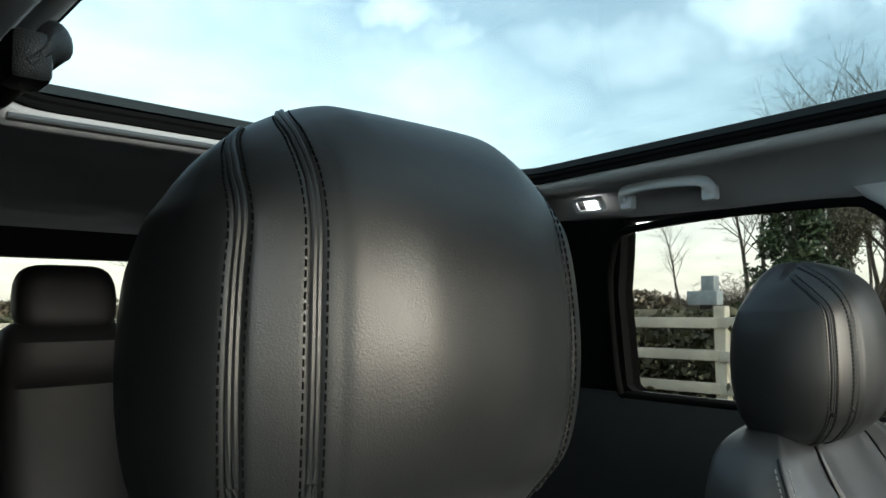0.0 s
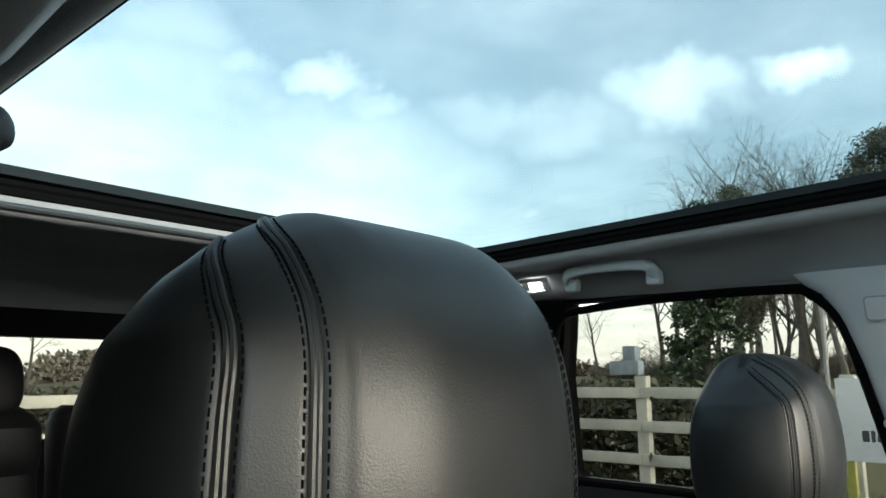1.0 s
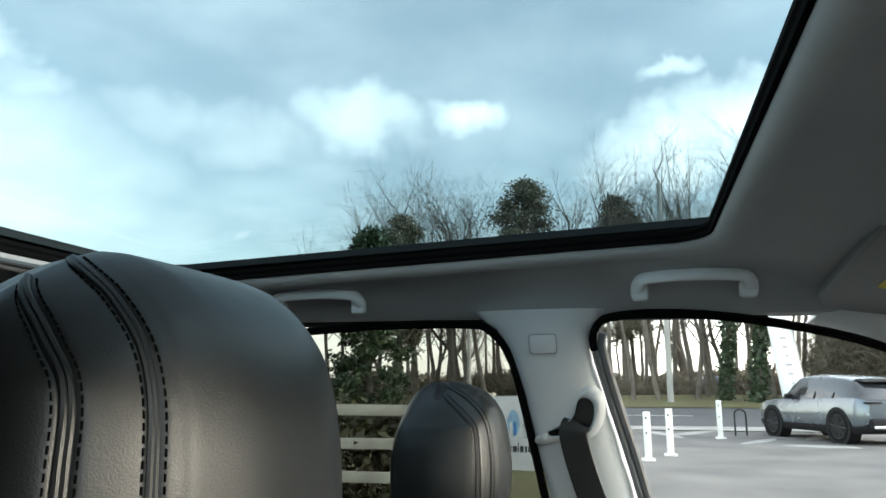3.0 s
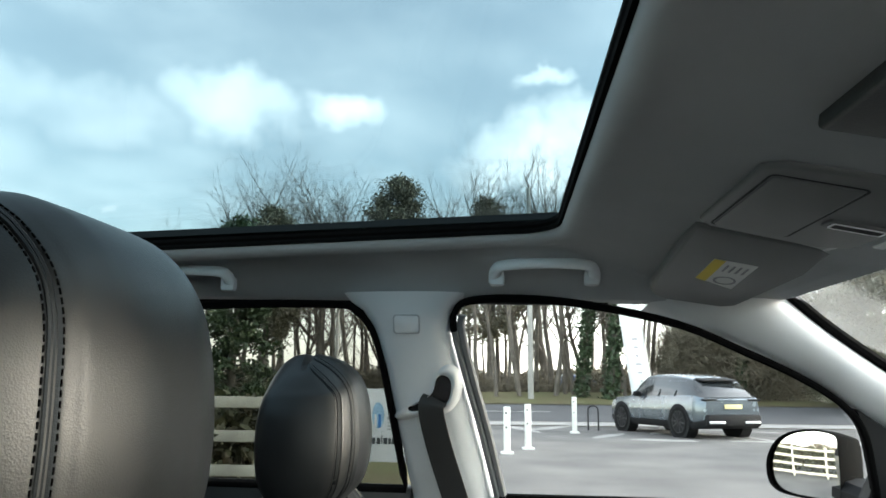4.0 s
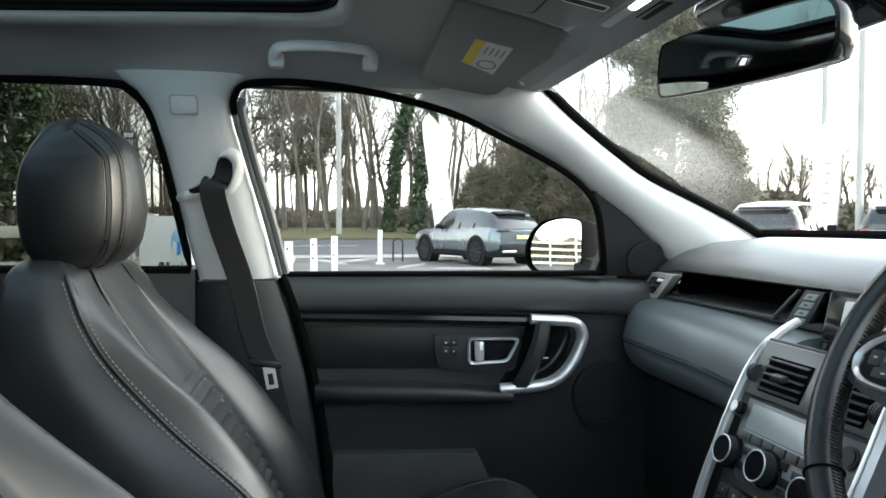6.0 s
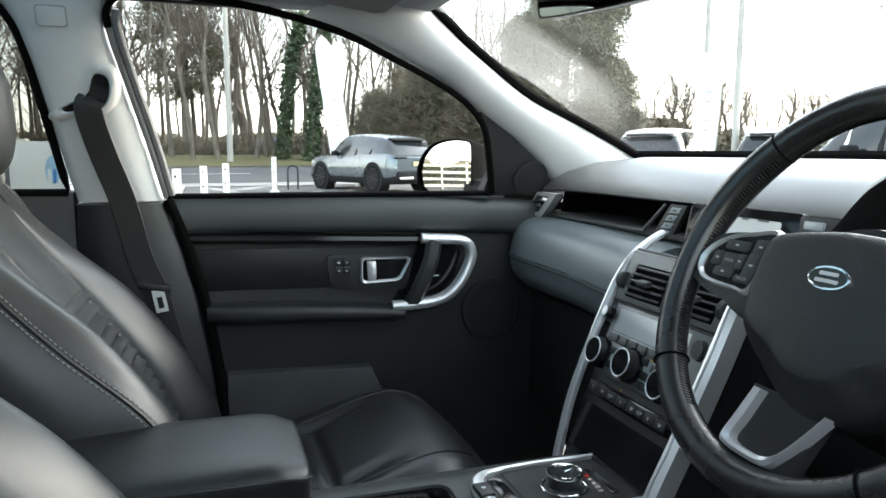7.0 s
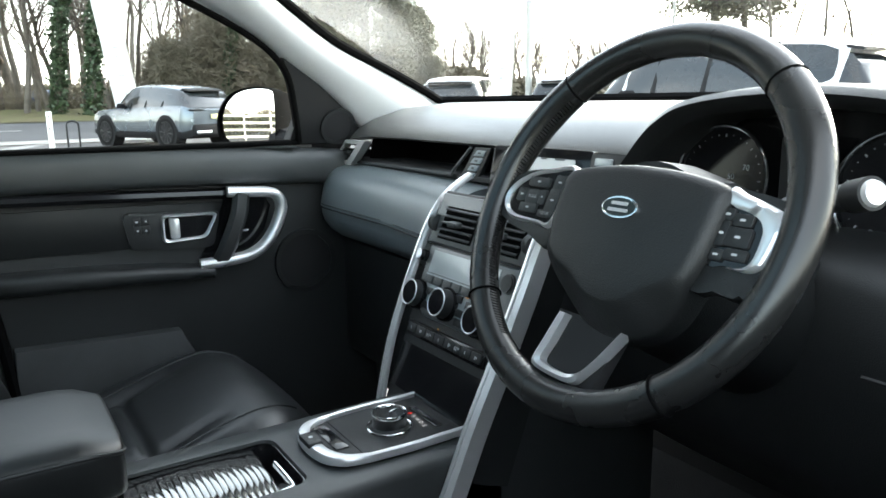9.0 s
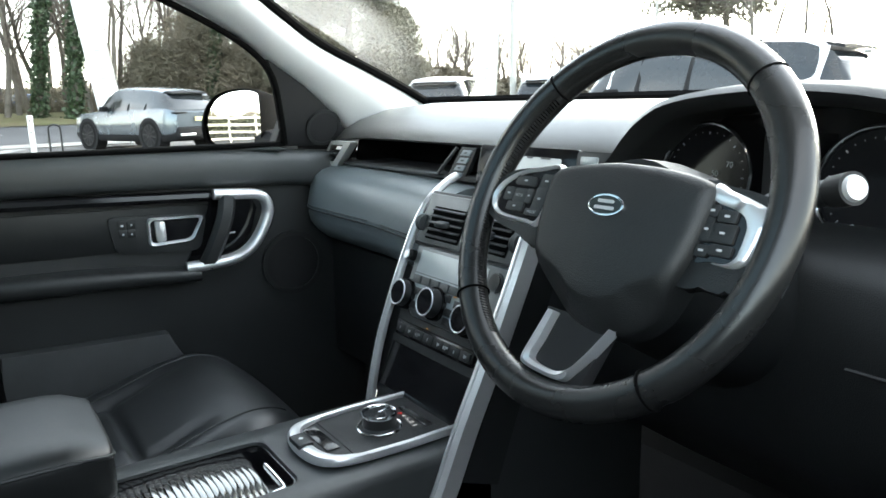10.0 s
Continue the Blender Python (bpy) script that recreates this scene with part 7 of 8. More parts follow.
def build_rear_view_mirror():
    m = thing("rear_view_mirror", "black framed interior mirror on a stalk", "mirror")
    c = Vector((0.0145, 0.635, 1.381))
    n = Vector((0.275, -0.955, -0.085)).normalized()
    ux = Vector((0.955, 0.283, 0.0)).normalized()
    uy = n.cross(ux).normalized()
    to = plane_map(c, ux, uy)
    out = [(-0.125, -0.024), (-0.118, 0.026), (-0.095, 0.036), (0.0, 0.039), (0.100, 0.036), (0.128, 0.026), (0.132, 0.0), (0.125, -0.024), (0.105, -0.033), (0.0, -0.036), (-0.105, -0.034)]
    out = [(p.x, p.y) for p in smooth_path([Vector((x, y, 0)) for x, y in out], 4, closed=True)]
    bm = bmesh.new()
    loft(bm, [[to(x * f, y * f, h) for x, y in out] for f, h in ((0.55, -0.065), (0.85, -0.052), (0.98, -0.026), (1.0, -0.004), (0.985, 0.001), (0.955, 0.001))], cap=True)
    part("housing", bm, GLOSS, m, "gloss black housing")
    bm = bmesh.new()
    slab(bm, [(x * 0.95, y * 0.92) for x, y in out], lambda u, v, h: to(u, v, h + 0.0005), 0.0012)
    part("mirror_glass", bm, MIRROR_DIM, m, "dark reflecting mirror glass", smooth=False)
    bm = bmesh.new()
    cyl(bm, to(0, 0.005, -0.035), Vector((0.0, 0.72, 1.435)), 0.012, 0.014, 16)
    part("stalk", bm, PLASTIC, m)
    bm = bmesh.new()
    box(bm, (0.02, 0.700, 1.437), (0.24, 0.13, 0.040), 0.018, 3, rot=Matrix.Rotation(radians(-28), 4, "X"))
    part("sensor_housing", bm, GLOSS, m, "black sensor housing on the windscreen")


build_rear_view_mirror()


def build_wing_mirror():
    w = thing("wing_mirror", "grey door mirror reflecting a pale fence", "mirror")
    c = Vector((-0.945, 0.742, 1.130))
    n = Vector((0.50, -0.86, 0.0)).normalized()
    ux = Vector((0.86, 0.50, 0.0)).normalized()
    to = plane_map(c, ux, (0, 0, 1))
    out = [(-0.088, -0.030), (-0.087, 0.004), (-0.066, 0.040), (-0.030, 0.063), (0.024, 0.073), (0.078, 0.068), (0.088, 0.045), (0.086, -0.045), (0.074, -0.062), (0.020, -0.066), (-0.050, -0.062), (-0.078, -0.050)]
    out = [(p.x, p.y) for p in smooth_path([Vector((x, y, 0)) for x, y in out], 4, closed=True)]
    bm = bmesh.new()
    loft(bm, [[to(x * f + 0.02 * (1 - f), y * f, h) for x, y in out] for f, h in ((0.25, -0.115), (0.62, -0.105), (0.85, -0.080), (0.98, -0.035), (1.03, 0.0), (1.02, 0.004), (0.97, 0.0)) ], cap=False)
    part("shell", bm, RUBBER, w, "dark mirror shell")
    bm = bmesh.new()
    # slightly domed glass
    rings = []
    for f in (0.965, 0.85, 0.7, 0.55, 0.4, 0.25, 0.1, 0.01):
        rings.append([to(x * f, y * f, -0.006 + (0.0085 - ((x * f) ** 2 + (y * f) ** 2)) / 1.6) for x, y in out])
    loft(bm, rings, cap=False)
    part("mirror_glass", bm, MIRROR, w, "clear mirror glass")
    bm = bmesh.new()
    loft(bm, [[Vector((x, y + sy, z + sz)) for sy, sz in rect_prof(0.09, 0.05, 0.3)] for x, y, z in ((-0.73, 0.86, 1.065), (-0.80, 0.845, 1.07), (-0.90, 0.82, 1.085))])
    part("arm", bm, CAR_BLACK, w)


build_wing_mirror()


# ---- outside: ground ----
def ground_z(x, y=0.0):
    """Level car park, a road that rises a little, then a grassy bank."""
    a = max(0.0, min(1.0, (-27 - x) / 9))
    b = max(0.0, min(1.0, (-36 - x) / 8))
    return 0.40 * a + 0.50 * b


def strip(name, mat, xs, ys, lift, label, category):
    bm = bmesh.new()
    rows = [[bm.verts.new((x, y, ground_z(x, y) + lift)) for y in ys] for x in xs]
    for a, b in zip(rows, rows[1:]):
        for k in range(len(ys) - 1):
            bm.faces.new((a[k], a[k + 1], b[k + 1], b[k]))
    return tagged(finish(name, bm, mat), label, category, kind="structure")


far = [-900, -400, -200, -100, -60]
strip("ground", LITTER, far + [-44, -42, -40, -38, -36, -33, -30, -27, -20, 0, 40, 200, 900], [-900, -300, -100, -40, -10, 0, 10, 40, 100, 300, 900], -0.03, "leaf-strewn winter ground reaching the distance", "ground")
strip("pavement", ASPHALT, [-24.5, -20, -10, 0, 20, 45], [-60, -20, -6, 0, 10, 30, 70], 0.0, "worn grey car park asphalt with pale patches", "car park")
strip("road", ROAD, [-36, -33, -30, -27.2], [-90, -30, 0, 30, 90], 0.012, "dark grey road beyond the car park", "road")
strip("footway", CONCRETE, [-26.8, -24.3], [-90, -30, 0, 30, 90], 0.03, "pale concrete footway beside the road", "pavement")
strip("verge", GRASS_GROUND, [-60, -50, -44, -42, -40, -38, -36.2], [-90, -50, -30, -15, 0, 15, 30, 50, 90], 0.03, "rough grass bank below the trees", "verge")
strip("lawn", GRASS_GROUND, [-24, -13, -9, -5.3], [-90, -40, -20, -8, -2, -0.6], 0.05, "rough grass beside the fence", "grass")
bm = bmesh.new()
box(bm, (-5.22, -30.6, 0.04), (0.14, 60, 0.14), 0.02)
box(bm, (-14.6, -0.53, 0.04), (18.9, 0.14, 0.14), 0.02)
tagged(finish("kerb", bm, CONCRETE), "pale concrete kerb round the grass", "kerb", kind="structure")
for y in range(-40, 41, 8):
    bm = bmesh.new()
    box(bm, (-31.6, y, ground_z(-31.6) + 0.018), (0.12, 4.0, 0.006))
    tagged(finish("road_marking", bm, PAINT_WHITE, smooth=False), "faded white centre line dash on the road", "road marking", "road centre line", kind="structure")
bm = bmesh.new()
rng = random.Random(3)
for k in range(10):
    x, y = rng.uniform(-24, -17), rng.uniform(0, 9)
    a = rng.uniform(0, 3.1)
    w, h = rng.uniform(0.15, 0.5), rng.uniform(0.8, 2.6)
    pts = [(w * math.cos(t) * (0.7 + 0.3 * rng.random()), h * math.sin(t) * (0.7 + 0.3 * rng.random())) for t in [2 * math.pi * j / 14 for j in range(14)]]
    bm.faces.new([bm.verts.new((x + u * math.cos(a) - v * math.sin(a), y + u * math.sin(a) + v * math.cos(a), 0.004 + 0.0002 * k)) for u, v in pts])
tagged(finish("asphalt_patches", bm, CONCRETE, smooth=False), "pale worn patches on the asphalt", "asphalt patches", kind="stuff")
bm = bmesh.new()
cyl(bm, (-6.4, 0.42, 0.0), (-6.4, 0.42, 0.008), 0.33, 0.32, 36)
tagged(finish("manhole_cover", bm, STEEL_BLACK), "round dark iron manhole cover in the asphalt", "manhole cover")


# ---- foliage and trees ----
def quads(name, verts, mat, parent=None):
    """A mesh of loose quads from an array of shape (n, 4, 3)."""
    n = len(verts)
    me = bpy.data.meshes.new(name)
    me.from_pydata(verts.reshape(-1, 3).tolist(), [], np.arange(4 * n).reshape(n, 4).tolist())
    me.materials.append(mat)
    ob = new(name, me)
    if parent:
        ob.parent = parent
    return ob


def leaves(gen, centres, size, slim=0.55):
    """Randomly turned leaf quads round the centres."""
    n = len(centres)
    a = gen.normal(size=(n, 3))
    a /= np.linalg.norm(a, axis=1)[:, None]
    b = np.cross(a, gen.normal(size=(n, 3)))
    b /= np.linalg.norm(b, axis=1)[:, None]
    s = size * gen.uniform(0.6, 1.4, size=(n, 1))
    a, b = a * s, b * s * slim
    return np.stack([centres - a, centres + b * 0.9 - a * 0.1, centres + a, centres - b * 0.9 + a * 0.1], axis=1)


class Limbs:
    """Collects tapered tubes as plain vertex and face lists."""

    def __init__(self):
        self.v, self.f = [], []

    def tube(self, pts, radii, n):
        base = len(self.v)
        for i, (p, r) in enumerate(zip(pts, radii)):
            d = (pts[min(i + 1, len(pts) - 1)] - pts[max(i - 1, 0)]).normalized()
            s = d.cross(Vector((0.31, 0.87, 0.12))).normalized()
            t = d.cross(s)
            for k in range(n):
                a = 2 * math.pi * k / n
                q = p + s * (r * math.cos(a)) + t * (r * math.sin(a))
                self.v.append((q.x, q.y, q.z))
        for i in range(len(pts) - 1):
            for k in range(n):
                self.f.append((base + i * n + k, base + i * n + (k + 1) % n, base + (i + 1) * n + (k + 1) % n, base + (i + 1) * n + k))

    def object(self, name, mat, parent):
        me = bpy.data.meshes.new(name)
        me.from_pydata(self.v, [], self.f)
        me.materials.append(mat)
        me.shade_smooth()
        ob = new(name, me)
        ob.parent = parent
        return ob


def grow(limbs, rng, p, d, length, r, level, top, up=0.25):
    n = 5 if level == 0 else 4
    pts, radii = [p], [r]
    steps = n
    for k in range(steps):
        d = (d + Vector((rng.uniform(-1, 1), rng.uniform(-1, 1), rng.uniform(-0.4, 0.8) * up * 2)) * (0.10 + 0.09 * level)).normalized()
        p = p + d * (length / steps)
        pts.append(p)
        radii.append(r * (1 - 0.80 * (k + 1) / steps))
    limbs.tube(pts, radii, 6 if level == 0 else (4 if level < 2 else 3))
    if level >= top:
        return
    count = (7, 6, 5, 4)[min(level, 3)]
    for k in range(count):
        f = rng.uniform(0.35, 1.0)
        i = min(steps - 1, int(f * steps))
        q = pts[i].lerp(pts[i + 1], f * steps - i if f * steps - i <= 1 else 1)
        ax = (pts[i + 1] - pts[i]).normalized()
        side = ax.cross(Vector((rng.uniform(-1, 1), rng.uniform(-1, 1), rng.uniform(-1, 1)))).normalized()
        ang = radians(rng.uniform(25, 60))
        grow(limbs, rng, q, (ax * math.cos(ang) + side * math.sin(ang)).normalized(), length * rng.uniform(0.38, 0.62), radii[i] * rng.uniform(0.4, 0.62), level + 1, top, up)


def bare_tree(seed, height, girth, clear, spread, label, ivy=0.0, stout=1.0):
    """A leafless tree: trunk, limbs from `clear` upwards, and ivy up to a share of its height."""
    rng = random.Random(seed)
    t = thing("tree", label, "tree", "roadside trees")
    trunk, crown = Limbs(), Limbs()
    p, d = Vector((0, 0, -0.1)), Vector((rng.uniform(-0.06, 0.06), rng.uniform(-0.06, 0.06), 1)).normalized()
    pts, radii = [p], [girth]
    steps = 9
    for k in range(steps):
        d = (d + Vector((rng.uniform(-1, 1), rng.uniform(-1, 1), 0.35)) * 0.15).normalized()
        p = p + d * (height * 0.86 / steps)
        pts.append(p)
        radii.append(girth * (1 - 0.82 * ((k + 1) / steps) ** 0.9))
    trunk.tube(pts, radii, 9)
    trunk.object("trunk", BARK, t)
    for k in range(int(15 + 5 * spread)):
        f = clear + (1 - clear) * rng.random() ** 0.8
        i = min(steps - 1, int(f * steps))
        q = pts[i].lerp(pts[i + 1], min(1.0, f * steps - i))
        a = rng.uniform(0, 2 * math.pi)
        tilt = radians(rng.uniform(25, 62) * (1 - 0.35 * f))
        grow(crown, rng, q, Vector((math.cos(a) * math.sin(tilt), math.sin(a) * math.sin(tilt), math.cos(tilt))), height * rng.uniform(0.16, 0.30) * spread, stout * max(0.018, radii[i] * rng.uniform(0.28, 0.5)), 0, 2)
    crown.object("crown", TWIG, t)
    if ivy:
        gen = np.random.default_rng(seed)
        n = int(4800 * ivy)
        h = gen.uniform(0, 1, n) ** 0.9 * height * ivy
        k = np.minimum(steps - 1, (h / (height * 0.86) * steps).astype(int))
        P = np.array([tuple(q) for q in pts])
        f = (h / (height * 0.86) * steps - k)[:, None]
        c = P[k] * (1 - f) + P[k + 1] * f
        a = gen.uniform(0, 2 * np.pi, n)
        r = girth * (1.0 - 0.35 * h / height) + gen.gamma(2.0, 0.060, n)
        c = c + np.stack([np.cos(a) * r, np.sin(a) * r, np.zeros(n)], 1)
        quads("ivy", leaves(gen, c, 0.10, 0.8), IVY, t)["label"] = "dark green ivy"
    return t


def leafy_tree(seed, height, radius, low, mat, label, size=0.20, count=7000, cone=0.6, name="tree"):
    """A dense evergreen: trunk, limbs and a ragged crown of many small sprays in uneven clumps."""
    rng = random.Random(seed)
    gen = np.random.default_rng(seed)
    t = thing(name, label, "tree", "evergreen trees")
    trunk = Limbs()
    trunk.tube([Vector((0, 0, -0.1)), Vector((0.1, 0, height * 0.3)), Vector((0.05, 0.1, height * 0.65)), Vector((0, 0, height * 0.97))], [height * 0.022, height * 0.018, height * 0.011, 0.02], 8)
    clumps = []
    m = 70
    for k in range(m):
        f = low + (1 - low) * (k + rng.random()) / m
        shape = (1 - ((f - low) / (1 - low)) ** (1.2 + cone)) ** 0.6 * (0.55 + 0.45 * min(1, (f - low) / 0.12))
        a = rng.uniform(0, 2 * math.pi)
        r = radius * shape * rng.uniform(0.45, 1.05)
        c = Vector((r * math.cos(a), r * math.sin(a), f * height))
        trunk.tube([Vector((0, 0, f * height - r * 0.25)), c * 0.55 + Vector((0, 0, f * height * 0.45 - r * 0.05)), c], [height * 0.006, height * 0.004, 0.01], 3)
        clumps.append((c, radius * rng.uniform(0.16, 0.34)))
    trunk.object("trunk", BARK, t)
    C = np.array([tuple(c) for c, r in clumps])
    Rr = np.array([r for c, r in clumps])
    i = gen.integers(0, m, count)
    off = gen.normal(size=(count, 3)) * np.array([1, 1, 0.6])
    c = C[i] + off * Rr[i][:, None] * 0.62
    quads("crown", leaves(gen, c, size, 0.20 if count > 50000 else 0.45), mat, t)
    return t


def put(ob, x, y, turn=0.0, k=1.0, lift=0.0):
    ob.matrix_basis = Matrix.LocRotScale((x, y, ground_z(x, y) + lift), Euler((0, 0, turn)), (k, k, k))
    return ob


def copy_tree(ob, x, y, turn, k):
    c = copy_thing(ob, Matrix())
    c.matrix_basis = Matrix.LocRotScale((x, y, ground_z(x, y)), Euler((0.05 * math.sin(37 * turn), 0.05 * math.sin(53 * turn + 1), turn)), (k, k, k))
    return c


def build_woods():
    kinds = [put(bare_tree(11, 14.0, 0.17, 0.26, 1.0, "tall bare tree with a slim grey trunk"), -45.5, 2.0),
             put(bare_tree(12, 13.0, 0.22, 0.22, 1.15, "bare tree with spreading twiggy crown"), -44.0, -11.0),
             put(bare_tree(13, 15.0, 0.13, 0.34, 0.85, "very slim bare woodland tree"), -46.0, 0.2),
             put(bare_tree(14, 13.5, 0.22, 0.28, 1.05, "bare tree wrapped in dark ivy", ivy=0.62), -39.5, 5.6),
             put(bare_tree(15, 12.0, 0.14, 0.18, 1.05, "bare tree with low crooked limbs"), -42.5, 4.0)]
    rng = random.Random(21)
    for k in range(96):
        x = rng.uniform(-66, -42.5)
        y = -22 + 50 * (k + rng.random()) / 96 * 0.98
        i = rng.choice((0, 2, 2, 4, 0, 1, 4)) if y > -4 else rng.choice((0, 1, 4, 1))
        if -9.5 < y < -3.5 and x > -50:
            x -= 8
        copy_tree(kinds[i], x, y, rng.uniform(0, 6.28), rng.uniform(0.75, 1.08))
    for x, y, i, k in ((-40.6, 4.2, 3, 0.95), (-40.8, 8.3, 4, 0.9), (-41.5, 2.9, 0, 0.95), (-40.5, -0.4, 2, 0.9), (-42.0, 6.8, 4, 1.0), (-41.0, 0.9, 0, 0.86), (-39.6, 12.2, 3, 0.8), (-40.2, 7.4, 0, 0.9), (-41.4, 9.3, 2, 0.8), (-41.8, 10.6, 4, 0.75), (-41.0, 13.8, 1, 0.6)):
        copy_tree(kinds[i], x, y, rng.uniform(0, 6), k)
    # trees seen behind the fence and in the distance
    for x, y, i, k in ((-27, -5.6, 1, 0.62), (-31, -7.5, 4, 0.75), (-33, -4.6, 1, 0.7), (-29, -4.2, 4, 0.6), (-44, -24, 1, 0.5), (-52, -34, 1, 0.45), (-60, -52, 4, 0.5), (-48, -42, 1, 0.4), (-40, -60, 1, 0.6), (-30, -58, 4, 0.6),
                       (-22, -60, 1, 0.7), (-36, -48, 4, 0.6), (-58, 52, 0, 0.7), (-64, 62, 2, 0.65), (-52, 58, 4, 0.6), (-70, 70, 0, 0.7), (-48, 64, 1, 0.55), (-62, 46, 4, 0.62), (-40, 66, 1, 0.6), (-34, 62, 0, 0.9), (-30, 58, 2, 0.8), (-26, 62, 0, 0.85), (-38, 52, 2, 0.8)):
        copy_tree(kinds[i], x, y, rng.uniform(0, 6), k)
    put(leafy_tree(31, 6.6, 1.15, 0.02, IVY, "broken tree smothered in dark ivy", 0.10, 14000, 1.6), -22.6, -8.6)
    dark = put(leafy_tree(32, 14.6, 2.7, 0.28, PINE, "dark rounded evergreen above the woods", 0.12, 30000, 0.9), -49, -7.4)
    copy_tree(dark, -50, -0.9, 2.0, 0.92)
    copy_tree(dark, -38.5, -12.9, 1.0, 0.72)
    con = put(leafy_tree(33, 12.5, 3.3, 0.03, PINE, "bushy olive conifer beyond the car park", 0.13, 110000, 0.9), -33.5, 17.6)
    copy_tree(con, -38.2, 17.0, 2.4, 0.62)
    copy_tree(con, -37.0, 22.5, 1.2, 0.45)
    pine = put(leafy_tree(34, 17.0, 4.2, 0.42, PINE, "tall dark pine tree in the distance", 0.20, 12000, 1.6), -37, 49)
    copy_tree(pine, -36, 51.5, 2.2, 0.92)
    # bare trees far ahead
    far = [put(bare_tree(17, 12.0, 0.34, 0.20, 1.3, "dark bare tree in the distance", stout=1.2), -49.5, 33.5, 0.0, 0.50),
           put(bare_tree(18, 13.0, 0.30, 0.28, 1.1, "dark slender bare tree in the distance", stout=1.2), -44.0, 37.5, 0.0, 0.52)]
    for x, y, i, k in ((-49, -12.2, 0, 1.22), (-52, -4.2, 1, 1.12), (-51, 3.0, 0, 1.08)):
        copy_tree(far[i], x, y, rng.uniform(0, 6), k)
    for az, d, i, k in ((58.6, 60, 0, 0.45), (57.0, 66, 1, 0.42), (55.4, 62, 2, 0.52), (54.0, 58, 0, 0.50), (52.4, 64, 1, 0.55), (50.0, 60, 2, 0.45), (47.6, 56, 0, 0.45), (46.0, 66, 1, 0.45), (44.6, 60, 2, 0.42), (42.2, 62, 0, 0.42),
                        (34.0, 48, 1, 0.85), (32.6, 52, 2, 0.9), (31.0, 47, 0, 0.85), (28.6, 55, 1, 0.8)):
        copy_tree(far[i % 2] if k < 0.6 else kinds[i], 0.8 - d * math.sin(radians(az)), 0.2 + d * math.cos(radians(az)), rng.uniform(0, 6), k)
        if k < 0.6:
            for n in range(3):
                a2, d2 = radians(az + rng.uniform(-1.2, 1.2)), d + rng.uniform(-5, 8)
                copy_tree(far[(i + n) % 2], 0.8 - d2 * math.sin(a2), 0.2 + d2 * math.cos(a2), rng.uniform(0, 6), k * rng.uniform(0.75, 1.05))
    # brown scrub at the foot of the woods
    gen = np.random.default_rng(5)
    n = 40000
    y = gen.uniform(-25, 30, n)
    x = -44.5 - gen.gamma(1.5, 2.0, n)
    z = np.abs(gen.normal(0, 0.7, n)) * (0.5 + 0.9 * np.abs(np.sin(y * 0.55 + 1.0) * np.sin(y * 0.23))) + 0.88
    tagged(quads("scrub", leaves(gen, np.stack([x, y, z], 1), 0.30, 0.07), BRAMBLE), "brown brambles below the bare trees", "undergrowth", kind="stuff")
    n = 34000
    y = gen.uniform(8.5, 16.5, n)
    x = -38.5 - gen.gamma(2.0, 1.3, n)
    z = 0.6 + gen.uniform(0, 1, n) ** 0.75 * (4.6 + 1.2 * np.sin(y * 1.7)) * np.clip((y - 8.0) / 1.5, 0.2, 1)
    tagged(quads("thicket", leaves(gen, np.stack([x, y, z], 1), 0.36, 0.06), BRAMBLE), "tall brown thicket behind the parked car", "undergrowth", kind="stuff")
    # far hedge lines
    for k, (x0, y0, x1, y1, h) in enumerate(((-95, 30, -20, 110, 3.2), (-20, 110, 60, 110, 3.5), (-110, -12, -70, -110, 3.2), (-70, -110, 40, -90, 4.2), (-100, -30, -95, 30, 3.0), (-44, 28, -34, 42, 4.4))):
        n = 34000 if k == 5 else 9000
        f = gen.uniform(0, 1, n)
        ln = math.hypot(x1 - x0, y1 - y0)
        c = np.stack([x0 + (x1 - x0) * f + gen.normal(0, 1.4, n), y0 + (y1 - y0) * f + gen.normal(0, 1.4, n), gen.uniform(0, 1, n) ** 1.1 * h * (0.55 + 0.45 * np.sin(f * ln * 0.21) * np.sin(f * ln * 0.073 + k)) + 0.2 + np.where(x0 + (x1 - x0) * f < -40, 0.8, 0)], 1)
        tagged(quads("far_hedge", leaves(gen, c, 0.30 if k == 5 else 0.55, 0.5), BRAMBLE), "hazy brown hedgerow in the distance", "hedge", kind="stuff")


build_woods()


